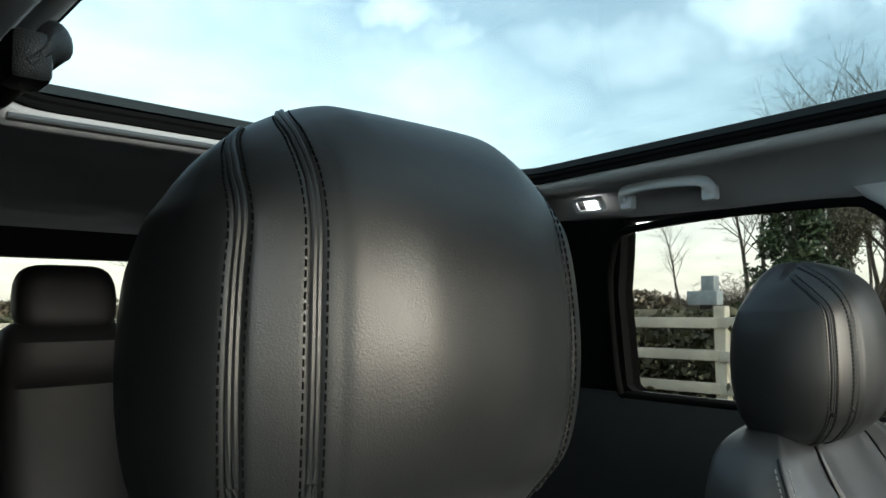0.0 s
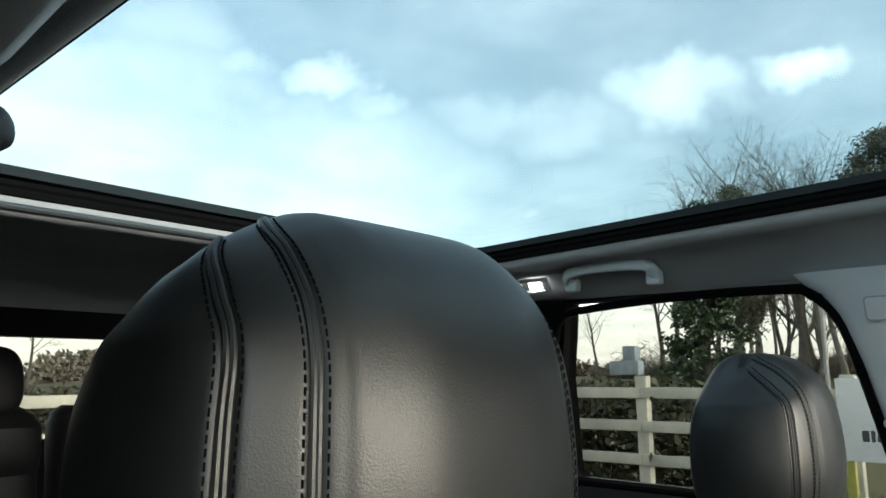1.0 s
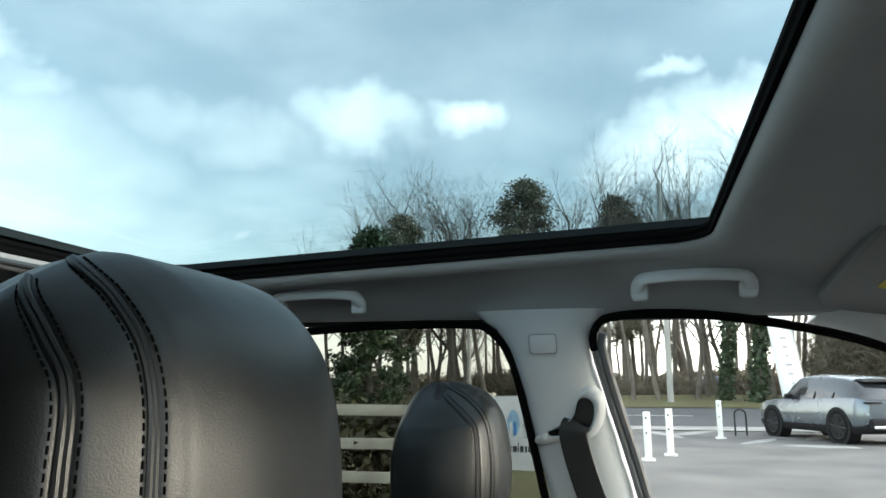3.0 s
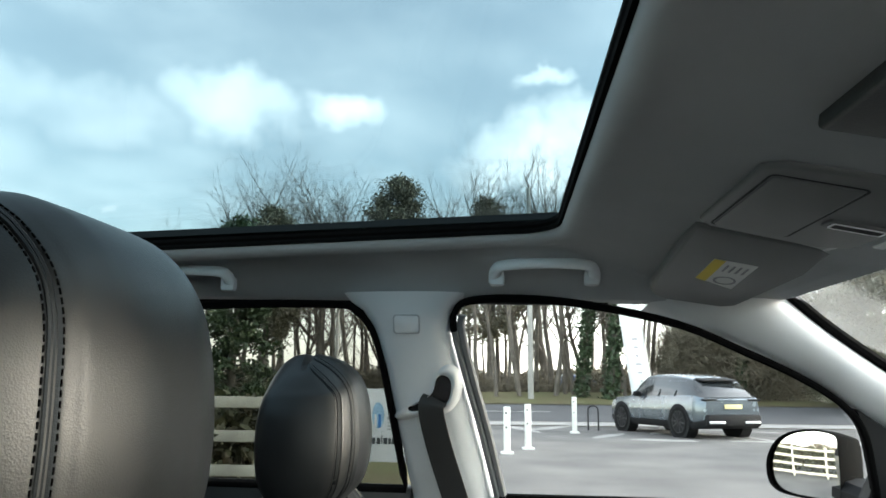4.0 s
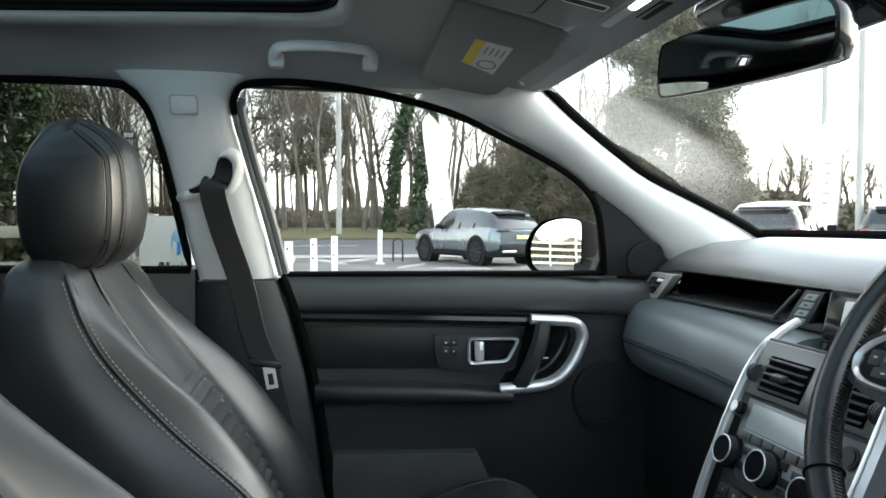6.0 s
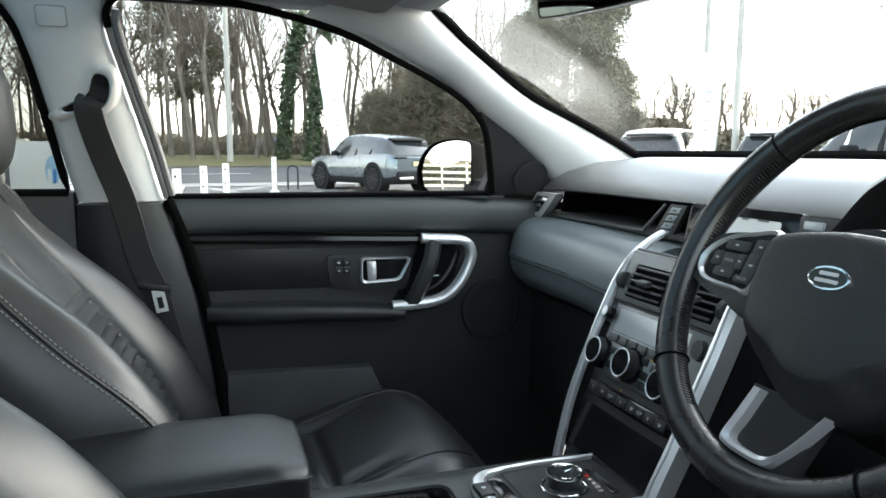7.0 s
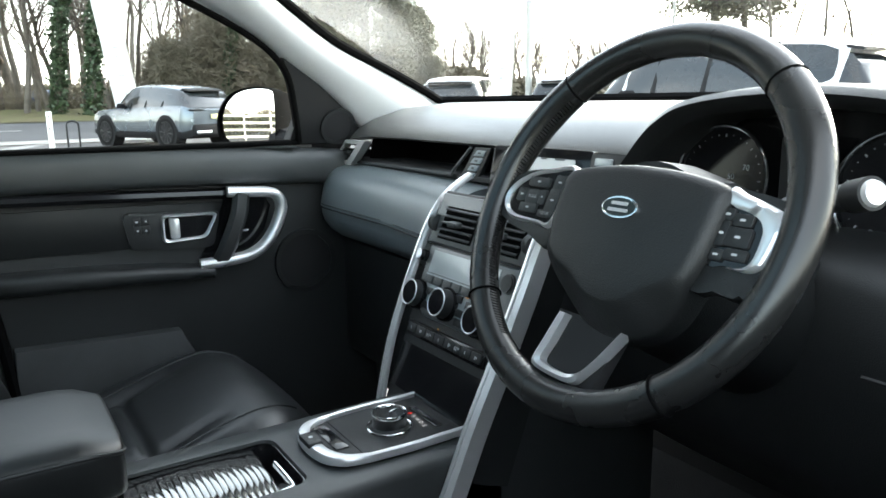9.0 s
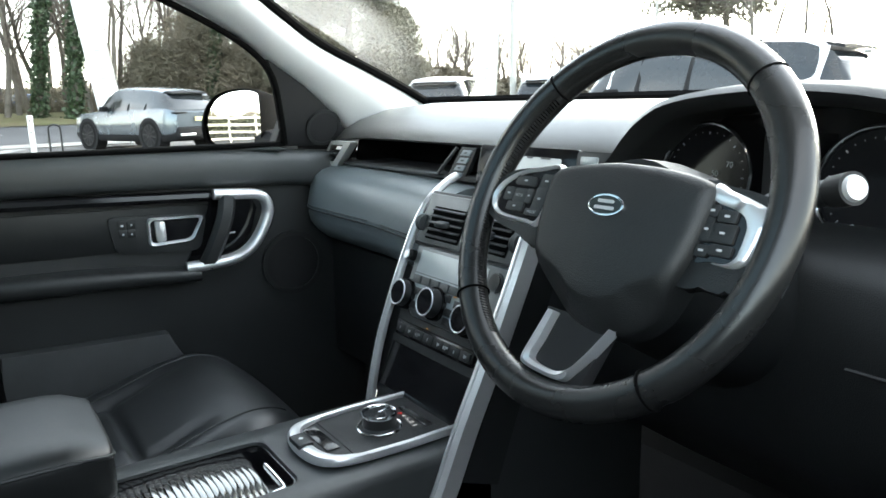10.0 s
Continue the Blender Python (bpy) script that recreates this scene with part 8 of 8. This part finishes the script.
def build_hedge_and_fence():
    gen = np.random.default_rng(9)
    n = 30000
    y = gen.uniform(-17, -1.9, n)
    x = -7.25 + gen.normal(0, 0.33, n)
    top = 1.17 + 0.05 * np.sin(y * 3.1) + 0.04 * np.sin(y * 7.3)
    z = gen.uniform(0.02, 1, n) ** 0.8 * top + np.abs(gen.normal(0, 0.02, n))
    tagged(quads("hedge", leaves(gen, np.stack([x, y, z], 1), 0.055, 0.6), HEDGE), "clipped dark green hedge behind the fence", "hedge", kind="stuff")
    x = gen.uniform(-8, 12, n)
    y = -7.9 + gen.normal(0, 0.33, n)
    z = gen.uniform(0.02, 1, n) ** 0.8 * 1.2
    tagged(quads("hedge", leaves(gen, np.stack([x, y, z], 1), 0.055, 0.6), HEDGE), "clipped hedge behind the rear fence", "hedge", kind="stuff")
    # grass tufts along the fence
    n = 9000
    c = np.stack([gen.uniform(-7.6, -5.4, n), gen.uniform(-9, -0.7, n), gen.uniform(0.05, 0.12, n)], 1)
    d = np.stack([gen.normal(0, 0.02, n), gen.normal(0, 0.02, n), gen.uniform(0.05, 0.11, n)], 1)
    w = np.stack([gen.normal(0, 0.006, n), gen.normal(0, 0.006, n), np.zeros(n)], 1)
    tagged(quads("grass", np.stack([c - w, c + w, c + d + w * 0.2, c + d - w * 0.2], 1), GRASS_BLADE), "rough green grass tufts", "grass", kind="stuff")

    rng = random.Random(4)
    for axis, start, stop, fixed in (("y", -14.36, -1.2, -6.35), ("x", -6.35, 9.0, -6.6)):
        f = thing("fence", "weathered cream four-rail timber fence", "fence", "car park fences")
        k = start
        step = 1.83
        while k <= stop + 0.01:
            bm = bmesh.new()
            c = (fixed, k + (0.23 if axis == "y" else 0), 0.63) if axis == "y" else (k, fixed, 0.63)
            box(bm, c, (0.11, 0.12, 1.30), 0.012, rot=Matrix.Rotation(rng.uniform(-0.01, 0.01), 4, "X"))
            part("post", bm, FENCE_WOOD, f)
            if k + step <= stop + 0.5:
                for z in (1.115, 0.800, 0.485, 0.170):
                    bm = bmesh.new()
                    dz = rng.uniform(-0.012, 0.012)
                    if axis == "y":
                        box(bm, (fixed + 0.072, k + step / 2 + 0.23, z), (0.036, step - 0.004, 0.105), 0.006, rot=Matrix.Rotation(dz / step, 4, "X"))
                    else:
                        box(bm, (k + step / 2, fixed + 0.078, z), (step - 0.004, 0.036, 0.105), 0.006, rot=Matrix.Rotation(dz / step, 4, "Y"))
                    part("rail", bm, FENCE_WOOD, f)
            k += step
    u = thing("utility_box", "grey steel electrical box on a fence post", "utility box")
    bm = bmesh.new()
    box(bm, (-6.4, -3.34, 1.36), (0.14, 0.32, 0.14), 0.01)
    part("cabinet", bm, BOX_GREY, u)
    bm = bmesh.new()
    box(bm, (-6.4, -3.28, 1.50), (0.12, 0.14, 0.16), 0.01)
    part("meter_box", bm, BOX_GREY, u)
    bm = bmesh.new()
    box(bm, (-6.42, -3.34, 1.28), (0.06, 0.10, 0.06), 0.004)
    part("bracket", bm, STEEL_BLACK, u)


build_hedge_and_fence()


def build_sign():
    s = thing("sign", "white sign board with blue emblem on posts", "sign")
    to = plane_map((-6.0, -0.86, 0.935), (0.10, 1, 0), (0, 0, 1))
    bm = bmesh.new()
    slab(bm, rounded(0.98, 0.64, 0.004), to, 0.02, 0.003)
    part("panel", bm, SIGN_WHITE, s)
    for u in (-0.45, 0.45):
        bm = bmesh.new()
        p = to(u, -0.3, -0.05)
        box(bm, (p.x, p.y, 0.62), (0.07, 0.07, 1.24), 0.006)
        part("post", bm, POST_YELLOW, s, "yellow green timber post")
    bm = bmesh.new()
    slab(bm, [(-0.165 + 0.056 * math.cos(t), 0.085 + 0.115 * math.sin(t)) for t in [2 * math.pi * k / 36 for k in range(36)]], lambda u, v, h: to(u, v, h + 0.02), 0.003)
    e = part("emblem", bm, SIGN_BLUE_LIGHT, s, "pale blue oval emblem")
    for u0 in (-0.188, -0.150):
        bm = bmesh.new()
        slab(bm, rounded(0.024, 0.115, 0.011, 5, u0, 0.035), lambda u, v, h: to(u, v, h + 0.023), 0.002)
        part("emblem_bar", bm, SIGN_WHITE if u0 < -0.17 else SIGN_BLUE, e)
    bm = bmesh.new()
    slab(bm, rounded(0.105, 0.030, 0.012, 4, -0.030, 0.060), lambda u, v, h: to(u, v, h + 0.02), 0.002)
    part("text_bar", bm, INK_GREY, s)
    for k in range(3):
        bm = bmesh.new()
        slab(bm, rounded(0.09, 0.010, 0.003, 3, -0.030, 0.020 - 0.028 * k), lambda u, v, h: to(u, v, h + 0.02), 0.002)
        part("text_bar", bm, INK_GREY, s)
    x = -0.33
    for w, h, dy in ((0.060, 0.085, 0.0), (0.034, 0.085, 0.0), (0.040, 0.056, -0.014), (0.040, 0.056, -0.014), (0.012, 0.085, 0.0), (0.040, 0.056, -0.014), (0.024, 0.056, -0.014), (0.036, 0.056, -0.014)):
        bm = bmesh.new()
        slab(bm, rounded(w * 0.86, h, 0.008, 3, x + w / 2, -0.125 + dy), lambda u, v, hh: to(u, v, hh + 0.02), 0.002)
        part("title_bar", bm, INK_DARK, s, "dark grey title bar")
        x += w + 0.006


build_sign()


def build_bollards():
    first = None
    for x, y, h in ((-11.3, -0.25, 0.90), (-14.0, 0.14, 0.89), (-15.12, 0.575, 0.92), (-20.74, 2.04, 1.0)):
        if first is None:
            first = thing("bollard", "white painted square timber bollard on the asphalt", "bollard", "white bollards")
            bm = bmesh.new()
            box(bm, (0, 0, 0.46), (0.125, 0.125, 0.92), 0.012)
            part("post", bm, PAINT_WHITE, first)
            bm = bmesh.new()
            box(bm, (0, 0, 0.02), (0.24, 0.24, 0.05), 0.012)
            part("foot", bm, PAINT_WHITE, first)
            for z in (0.52, 0.80):
                bm = bmesh.new()
                box(bm, (0.063, -0.02, z), (0.004, 0.03, 0.04))
                part("reflector", bm, STEEL_BLACK, first)
            first.matrix_basis = Matrix.LocRotScale((x, y, 0), None, (1, 1, h / 0.92))
        else:
            c = copy_thing(first, Matrix())
            c.matrix_basis = Matrix.LocRotScale((x, y, 0), Euler((0, 0, 0.1)), (1, 1, h / 0.92))
    s = thing("cycle_stand", "black tubular steel cycle hoop", "cycle stand")
    bm = bmesh.new()
    tube(bm, smooth_path([(-22.25, 2.58, -0.02), (-22.25, 2.58, 0.56), (-22.25, 2.62, 0.68), (-22.25, 2.73, 0.72), (-22.25, 2.84, 0.68), (-22.25, 2.88, 0.56), (-22.25, 2.88, -0.02)], 5), 0.026, 10)
    part("hoop", bm, STEEL_BLACK, s)


build_bollards()


def build_poles():
    def pole(x, y, h, r, label, lamp=False):
        p = thing("lamp_post" if lamp else "utility_pole", label, "pole", "poles")
        z = ground_z(x, y)
        bm = bmesh.new()
        cyl(bm, (x, y, z - 0.1), (x, y, z + h), r, r * 0.72, 14)
        part("shaft", bm, POLE_GREY, p)
        if lamp:
            bm = bmesh.new()
            box(bm, (x + 0.18, y, z + h + 0.05), (0.30, 0.36, 0.22), 0.02)
            l = part("floodlight", bm, STEEL_BLACK, p, "black square floodlight")
            bm = bmesh.new()
            box(bm, (x + 0.334, y, z + h + 0.05), (0.008, 0.28, 0.15))
            part("lens", bm, SCREEN, l)
    pole(-39.2, 1.45, 11.5, 0.16, "pale concrete pole at the edge of the woods")
    pole(-24.0, -5.55, 3.9, 0.075, "pale post with a square floodlight", True)
    pole(-14.6, 12.75, 9.0, 0.09, "tall pale grey lamp post between parked cars")
    pole(-20.3, 16.1, 9.5, 0.10, "pale utility pole beyond the parked cars")
    pole(-34.0, 41.0, 9.0, 0.11, "slim utility pole in the distance")

    def feather(x, y, turn, lean, h, label):
        """A feather banner on a bowed pole."""
        b = thing("feather_banner", label, "banner", "feather banners")
        z0 = ground_z(x, y)
        ux = Vector((math.cos(turn), math.sin(turn), 0))
        at = lambda u, v: Vector((x, y, z0)) + ux * (u + lean * v / h) + Vector((0, 0, v))
        bm = bmesh.new()
        edge = [(0.0, 0.0), (0.0, h * 0.6), (-0.03, h * 0.82), (-0.16, h * 0.94), (-0.42, h)]
        path = smooth_path([at(u, v) for u, v in edge], 6)
        tube(bm, path, 0.018, 8)
        part("pole", bm, POLE_GREY, b)
        bm = bmesh.new()
        w = 0.70
        left = [(-w, 0.55), (-w, h * 0.5), (-w, h * 0.80), (-w * 0.93, h * 0.93), (-w * 0.72, h * 0.985)]
        right = [(-0.01, 0.55), (-0.01, h * 0.5), (-0.02, h * 0.75), (-0.10, h * 0.90), (-0.40, h * 0.995)]
        rows = []
        nrm = Vector((-ux.y, ux.x, 0))
        for a, c in zip(smooth_path([Vector((u, v, 0)) for u, v in left], 5), smooth_path([Vector((u, v, 0)) for u, v in right], 5)):
            rows.append([at(a.x + (c.x - a.x) * f, a.y + (c.y - a.y) * f) + nrm * (0.05 * math.sin(f * 5 + a.y * 1.4)) for f in [k / 6 for k in range(7)]])
        loft(bm, rows, closed=False, cap=False)
        cloth = part("cloth", bm, BANNER, b, "white cloth")
        sol = cloth.modifiers.new("thickness", "SOLIDIFY")
        sol.thickness = 0.004
        for k in range(8):
            bm = bmesh.new()
            v0 = 0.9 + 0.27 * k
            half = 0.07 + 0.03 * math.sin(k * 2.1)
            pts = [at(-w * 0.48 - half, v0), at(-w * 0.48 + half, v0), at(-w * 0.48 + half, v0 + 0.07), at(-w * 0.48 - half, v0 + 0.07)]
            for s in (-0.06, 0.06):
                f = [bm.verts.new(p + nrm * s) for p in pts]
                bm.faces.new(f)
                g = [bm.verts.new(p + nrm * (s * 1.04)) for p in pts]
                bm.faces.new(g)
            part("text_bar", bm, BANNER_INK, b, smooth=False)

    feather(-23.9, 5.02, radians(90), -0.66, 4.9, "tall white feather banner with grey marks beside the road")
    feather(-17.2, 14.1, radians(52), 0.25, 4.0, "white feather banner with grey marks among parked cars")
    r = thing("road_sign", "small pale roadside sign in the distance", "sign")
    bm = bmesh.new()
    box(bm, (-30, 26.5, 2.1), (0.05, 1.3, 0.5), 0.01)
    part("panel", bm, SIGN_WHITE, r)
    bm = bmesh.new()
    box(bm, (-30, 26.5, 0.95), (0.08, 0.08, 1.9))
    part("post", bm, POLE_GREY, r)


build_poles()


# ---- parked cars ----
def build_car(name, label, paint, stations, length, half, wheelbase, wheel_r, tail_lamps, dark_roof=False, low_black=True, window=None, pillar=None):
    """An estate-type car. Local x runs forward from the rear bumper, z up; stations: x, sill, belt, roof, belt half-width, roof half-width."""
    c = thing(name, label, "car", "parked cars")
    S = [tuple(p) for p in stations]
    xs = [length * k / 48 for k in range(49)]

    def at(x):
        return lerp_table(S, x)

    bm = bmesh.new()
    rings = []
    for x in xs:
        sill, belt, roof, hb, hr = at(x)
        ring = []
        for f, g in ((0.0, 0.90), (0.05, 0.96), (0.25, 0.995), (0.48, 1.0), (0.72, 0.985), (0.92, 0.955), (1.0, 0.93)):
            ring.append(Vector((x, hb * g, sill + (belt - sill) * f)))
        ring += [Vector((p.x, -p.y, p.z)) for p in ring[::-1]]
        rings.append(ring)
    loft(bm, rings)
    part("body", bm, paint, c, angle=40)
    bm = bmesh.new()
    rings = []
    cab = [x for x in xs if at(x)[2] - at(x)[1] > 0.015]
    for x in cab:
        sill, belt, roof, hb, hr = at(x)
        ring = []
        for f in (0.0, 0.3, 0.6, 0.9):
            y = hb * 0.925 + (hr - hb * 0.925) * f ** 1.25
            ring.append(Vector((x, y, belt + (roof - belt) * f * 0.97)))
        ring += [Vector((p.x, -p.y, p.z)) for p in ring[::-1]]
        rings.append(ring)
    loft(bm, rings)
    top_roof = max(at(x)[2] for x in cab)
    part("windows", bm, window or CAR_GLASS, c, "dark reflecting windows", angle=40)
    bm = bmesh.new()
    rings = []
    for x in cab:
        sill, belt, roof, hb, hr = at(x)
        if roof < top_roof - 0.14:
            continue
        t = min(0.075, (roof - belt) * 0.5)
        ring = [Vector((x, hr * 1.035, roof - t)), Vector((x, hr * 1.01, roof - t * 0.45)), Vector((x, hr * 0.90, roof - 0.012)), Vector((x, hr * 0.5, roof + 0.012)), Vector((x, 0, roof + 0.018))]
        ring += [Vector((p.x, -p.y, p.z)) for p in ring[-2::-1]]
        rings.append(ring)
    loft(bm, rings)
    part("roof", bm, CAR_BLACK if dark_roof else paint, c, angle=50)
    # pillars
    for f in ((0.10, 0.30, 0.52, 0.72, 0.84) if pillar else (0.30, 0.52, 0.72)):
        x = cab[0] + (cab[-1] - cab[0]) * f
        sill, belt, roof, hb, hr = at(x)
        for s in (-1, 1):
            bm = bmesh.new()
            sweep(bm, [Vector((x, s * hb * 0.945, belt - 0.01)), Vector((x - 0.04, s * (hr + 0.012), roof - 0.06))], rect_prof(0.14 if pillar and f in (0.10, 0.84) else 0.06, 0.02, 0.2), up=(0, s, 0.2))
            part("pillar", bm, pillar if pillar and f in (0.10, 0.84) else CAR_BLACK, c)
    tail = next(x for x in cab if at(x)[2] > top_roof - 0.16)
    bm = bmesh.new()
    rings = []
    for dx, dz, k in ((-0.16, -0.030, 0.86), (-0.05, -0.006, 0.93), (0.14, 0.030, 0.90)):
        y = at(tail)[4] * k
        z = at(tail)[2] + dz
        rings.append([Vector((tail + dx, y, z - 0.03)), Vector((tail + dx, y * 0.97, z)), Vector((tail + dx, 0, z + 0.014)), Vector((tail + dx, -y * 0.97, z)), Vector((tail + dx, -y, z - 0.03)), Vector((tail + dx, 0, z - 0.02))])
    loft(bm, rings)
    part("roof_spoiler", bm, CAR_BLACK, c, "black roof spoiler")
    # sills and bumpers
    if low_black:
        bm = bmesh.new()
        rings = []
        for x in xs:
            sill, belt, roof, hb, hr = at(x)
            rings.append([Vector((x, y * hb * 1.006, z)) for y, z in ((0.93, sill - 0.09), (0.985, sill - 0.02), (0.992, sill + 0.09), (-0.992, sill + 0.09), (-0.985, sill - 0.02), (-0.93, sill - 0.09))])
        loft(bm, rings)
        part("lower_cladding", bm, CAR_BLACK, c)
    sill, belt, roof, hb, hr = at(0.1)
    bm = bmesh.new()
    box(bm, (0.075, 0, sill + 0.10), (0.30, 1.84 * hb, 0.30), 0.06, 3)
    part("rear_bumper", bm, CAR_BLACK if low_black else paint, c)
    bm = bmesh.new()
    box(bm, (-0.035, 0, belt - 0.22), (0.02, 0.52, 0.11), 0.004)
    part("number_plate", bm, PLATE_YELLOW, c, "blank yellow plate")
    for s in (-1, 1):
        bm = bmesh.new()
        box(bm, (0.10, s * hb * (0.74 if tail_lamps < 0.1 else 0.88), belt - 0.055), (0.26, hb * (0.44 if tail_lamps < 0.1 else 0.22), tail_lamps), 0.02, 3)
        part("tail_lamp", bm, TAIL_RED if tail_lamps > 0.1 else CAR_BLACK, c, "tail lamp")
        bm = bmesh.new()
        box(bm, (-0.070, s * hb * 0.60, sill + 0.055), (0.06, 0.46, 0.065), 0.02)
        part("exhaust_trim", bm, CHROME, c)
        x = cab[0] + (cab[-1] - cab[0]) * 0.80
        bm = bmesh.new()
        box(bm, (x, s * (hb + 0.10), at(x)[1] + 0.07), (0.13, 0.22, 0.14), 0.04, 3)
        part("door_mirror", bm, CAR_BLACK if low_black else paint, c)
        for f in (0.36, 0.58):
            x = cab[0] + (cab[-1] - cab[0]) * f
            bm = bmesh.new()
            box(bm, (x, s * hb * 0.992, at(x)[1] - 0.10), (0.20, 0.025, 0.03), 0.008)
            part("door_handle", bm, paint, c)
    # wheels
    rear = length * 0.5 - wheelbase * 0.5 - 0.02
    for x in (rear, rear + wheelbase):
        for s in (-1, 1):
            y = s * (half - 0.12)
            bm = bmesh.new()
            cyl(bm, (x, s * (half - 0.30), wheel_r), (x, s * (half + 0.004), wheel_r), wheel_r * 1.16, wheel_r * 1.16, 36)
            part("wheel_arch", bm, CAR_BLACK, c)
            bm = bmesh.new()
            prof = [(wheel_r * 0.70, -0.12), (wheel_r * 0.93, -0.12), (wheel_r, -0.09), (wheel_r, 0.09), (wheel_r * 0.94, 0.125), (wheel_r * 0.74, 0.135), (wheel_r * 0.70, 0.11)]
            rings = [[Vector((x + r * math.cos(t), y + s * w, wheel_r + r * math.sin(t))) for r, w in prof] for t in [2 * math.pi * k / 40 for k in range(41)]]
            loft(bm, rings, cap=False)
            w = part("wheel", bm, TYRE, c, "black tyre on a dark spoked alloy")
            bm = bmesh.new()
            cyl(bm, (x, y + s * 0.05, wheel_r), (x, y + s * 0.07, wheel_r), wheel_r * 0.70, n=36)
            part("hub", bm, CAR_BLACK, w)
            for k in range(10):
                t = 2 * math.pi * k / 10
                bm = bmesh.new()
                a = Vector((x + 0.04 * math.cos(t), y + s * 0.115, wheel_r + 0.04 * math.sin(t)))
                b = Vector((x + wheel_r * 0.70 * math.cos(t + 0.12), y + s * 0.125, wheel_r + wheel_r * 0.70 * math.sin(t + 0.12)))
                sweep(bm, [a, b], rect_prof(0.028, 0.03, 0.2), up=(0, s, 0))
                part("spoke", bm, RIM_BLACK, w)
            bm = bmesh.new()
            sweep(bm, [Vector((x + wheel_r * 0.71 * math.cos(t), y + s * 0.122, wheel_r + wheel_r * 0.71 * math.sin(t))) for t in [2 * math.pi * k / 40 for k in range(40)]], rect_prof(0.02, 0.02, 0.2), up=(0, s, 0), closed=True)
            part("rim", bm, RIM_BLACK, w)
    return c


COUPE_SUV = [(0.0, 0.42, 0.98, 0.985, 0.80, 0.60), (0.12, 0.36, 1.04, 1.06, 0.90, 0.60), (0.30, 0.34, 1.08, 1.28, 0.95, 0.60), (0.62, 0.33, 1.09, 1.52, 0.968, 0.62), (1.0, 0.33, 1.085, 1.585, 0.97, 0.64),
             (1.6, 0.33, 1.07, 1.635, 0.965, 0.65), (2.3, 0.33, 1.055, 1.655, 0.96, 0.655), (2.75, 0.33, 1.04, 1.625, 0.96, 0.64), (3.15, 0.33, 1.03, 1.46, 0.96, 0.62), (3.62, 0.33, 1.02, 1.03, 0.96, 0.60), (4.2, 0.34, 0.98, 0.985, 0.94, 0.5), (4.6, 0.38, 0.88, 0.885, 0.86, 0.5), (4.8, 0.44, 0.74, 0.745, 0.66, 0.4)]
TALL_SUV = [(0.0, 0.42, 1.00, 1.005, 0.78, 0.58), (0.10, 0.36, 1.05, 1.22, 0.87, 0.58), (0.26, 0.34, 1.07, 1.52, 0.905, 0.60), (0.6, 0.33, 1.07, 1.66, 0.915, 0.625), (1.2, 0.33, 1.05, 1.70, 0.915, 0.635), (2.2, 0.33, 1.03, 1.70, 0.91, 0.635),
            (2.7, 0.33, 1.02, 1.65, 0.91, 0.62), (3.1, 0.33, 1.01, 1.42, 0.905, 0.60), (3.5, 0.33, 1.00, 1.01, 0.90, 0.58), (4.0, 0.34, 0.96, 0.965, 0.88, 0.5), (4.4, 0.38, 0.86, 0.865, 0.80, 0.5), (4.6, 0.44, 0.72, 0.725, 0.60, 0.4)]


def park(car, x, y, heading, rear):
    """Stand a car with its rear axle at (x, y), pointing along heading."""
    a = math.atan2(heading[1], heading[0])
    car.matrix_basis = Matrix.Translation((x, y, 0)) @ Matrix.Rotation(a, 4, "Z") @ Matrix.Translation((-rear, 0, 0))
    return car


park(build_car("car", "silver grey coupe-roofed car with black wheels", CAR_GREY, COUPE_SUV, 4.8, 0.97, 2.87, 0.40, 0.05, window=CAR_GLASS_CLEAR), -19.9, 5.53, (-0.93, -0.367), 0.945)
white = park(build_car("car", "white tall family car seen from behind", CAR_WHITE, TALL_SUV, 4.6, 0.915, 2.7, 0.35, 0.16, pillar=CAR_WHITE), -14.9, 10.66, (-0.67, 0.74), 0.93)
two = copy_thing(white, white.matrix_basis)
park(two, -13.6, 13.1, (-0.72, 0.69), 0.93)
three = copy_thing(white, white.matrix_basis)
park(three, -4.4, 8.85, (-0.985, -0.16), 0.93)
three.matrix_basis = three.matrix_basis @ Matrix.Diagonal((1.05, 1.03, 1.07, 1))
four = copy_thing(white, white.matrix_basis)
park(four, 1.6, 13.6, (-0.95, -0.30), 0.93)
five = copy_thing(white, white.matrix_basis)
park(five, -9.6, 15.6, (-0.30, 0.95), 0.93)
blue = thing("parked_car", "small blue car glimpsed between the trees", "car", "parked cars")
bm = bmesh.new()
loft(bm, [[Vector((-66 + a, y, 1.2 + b)) for a, b in ((-0.8, 0.0), (0.8, 0.0), (0.85, 0.45), (0.7, 0.6), (-0.7, 0.6), (-0.85, 0.45))] for y in (4.0, 4.2, 7.8, 8.0)])
box(bm, (-66, 6.1, 2.0), (1.4, 2.3, 0.55), 0.25, 3)
part("body", bm, CAR_BLUE, blue)
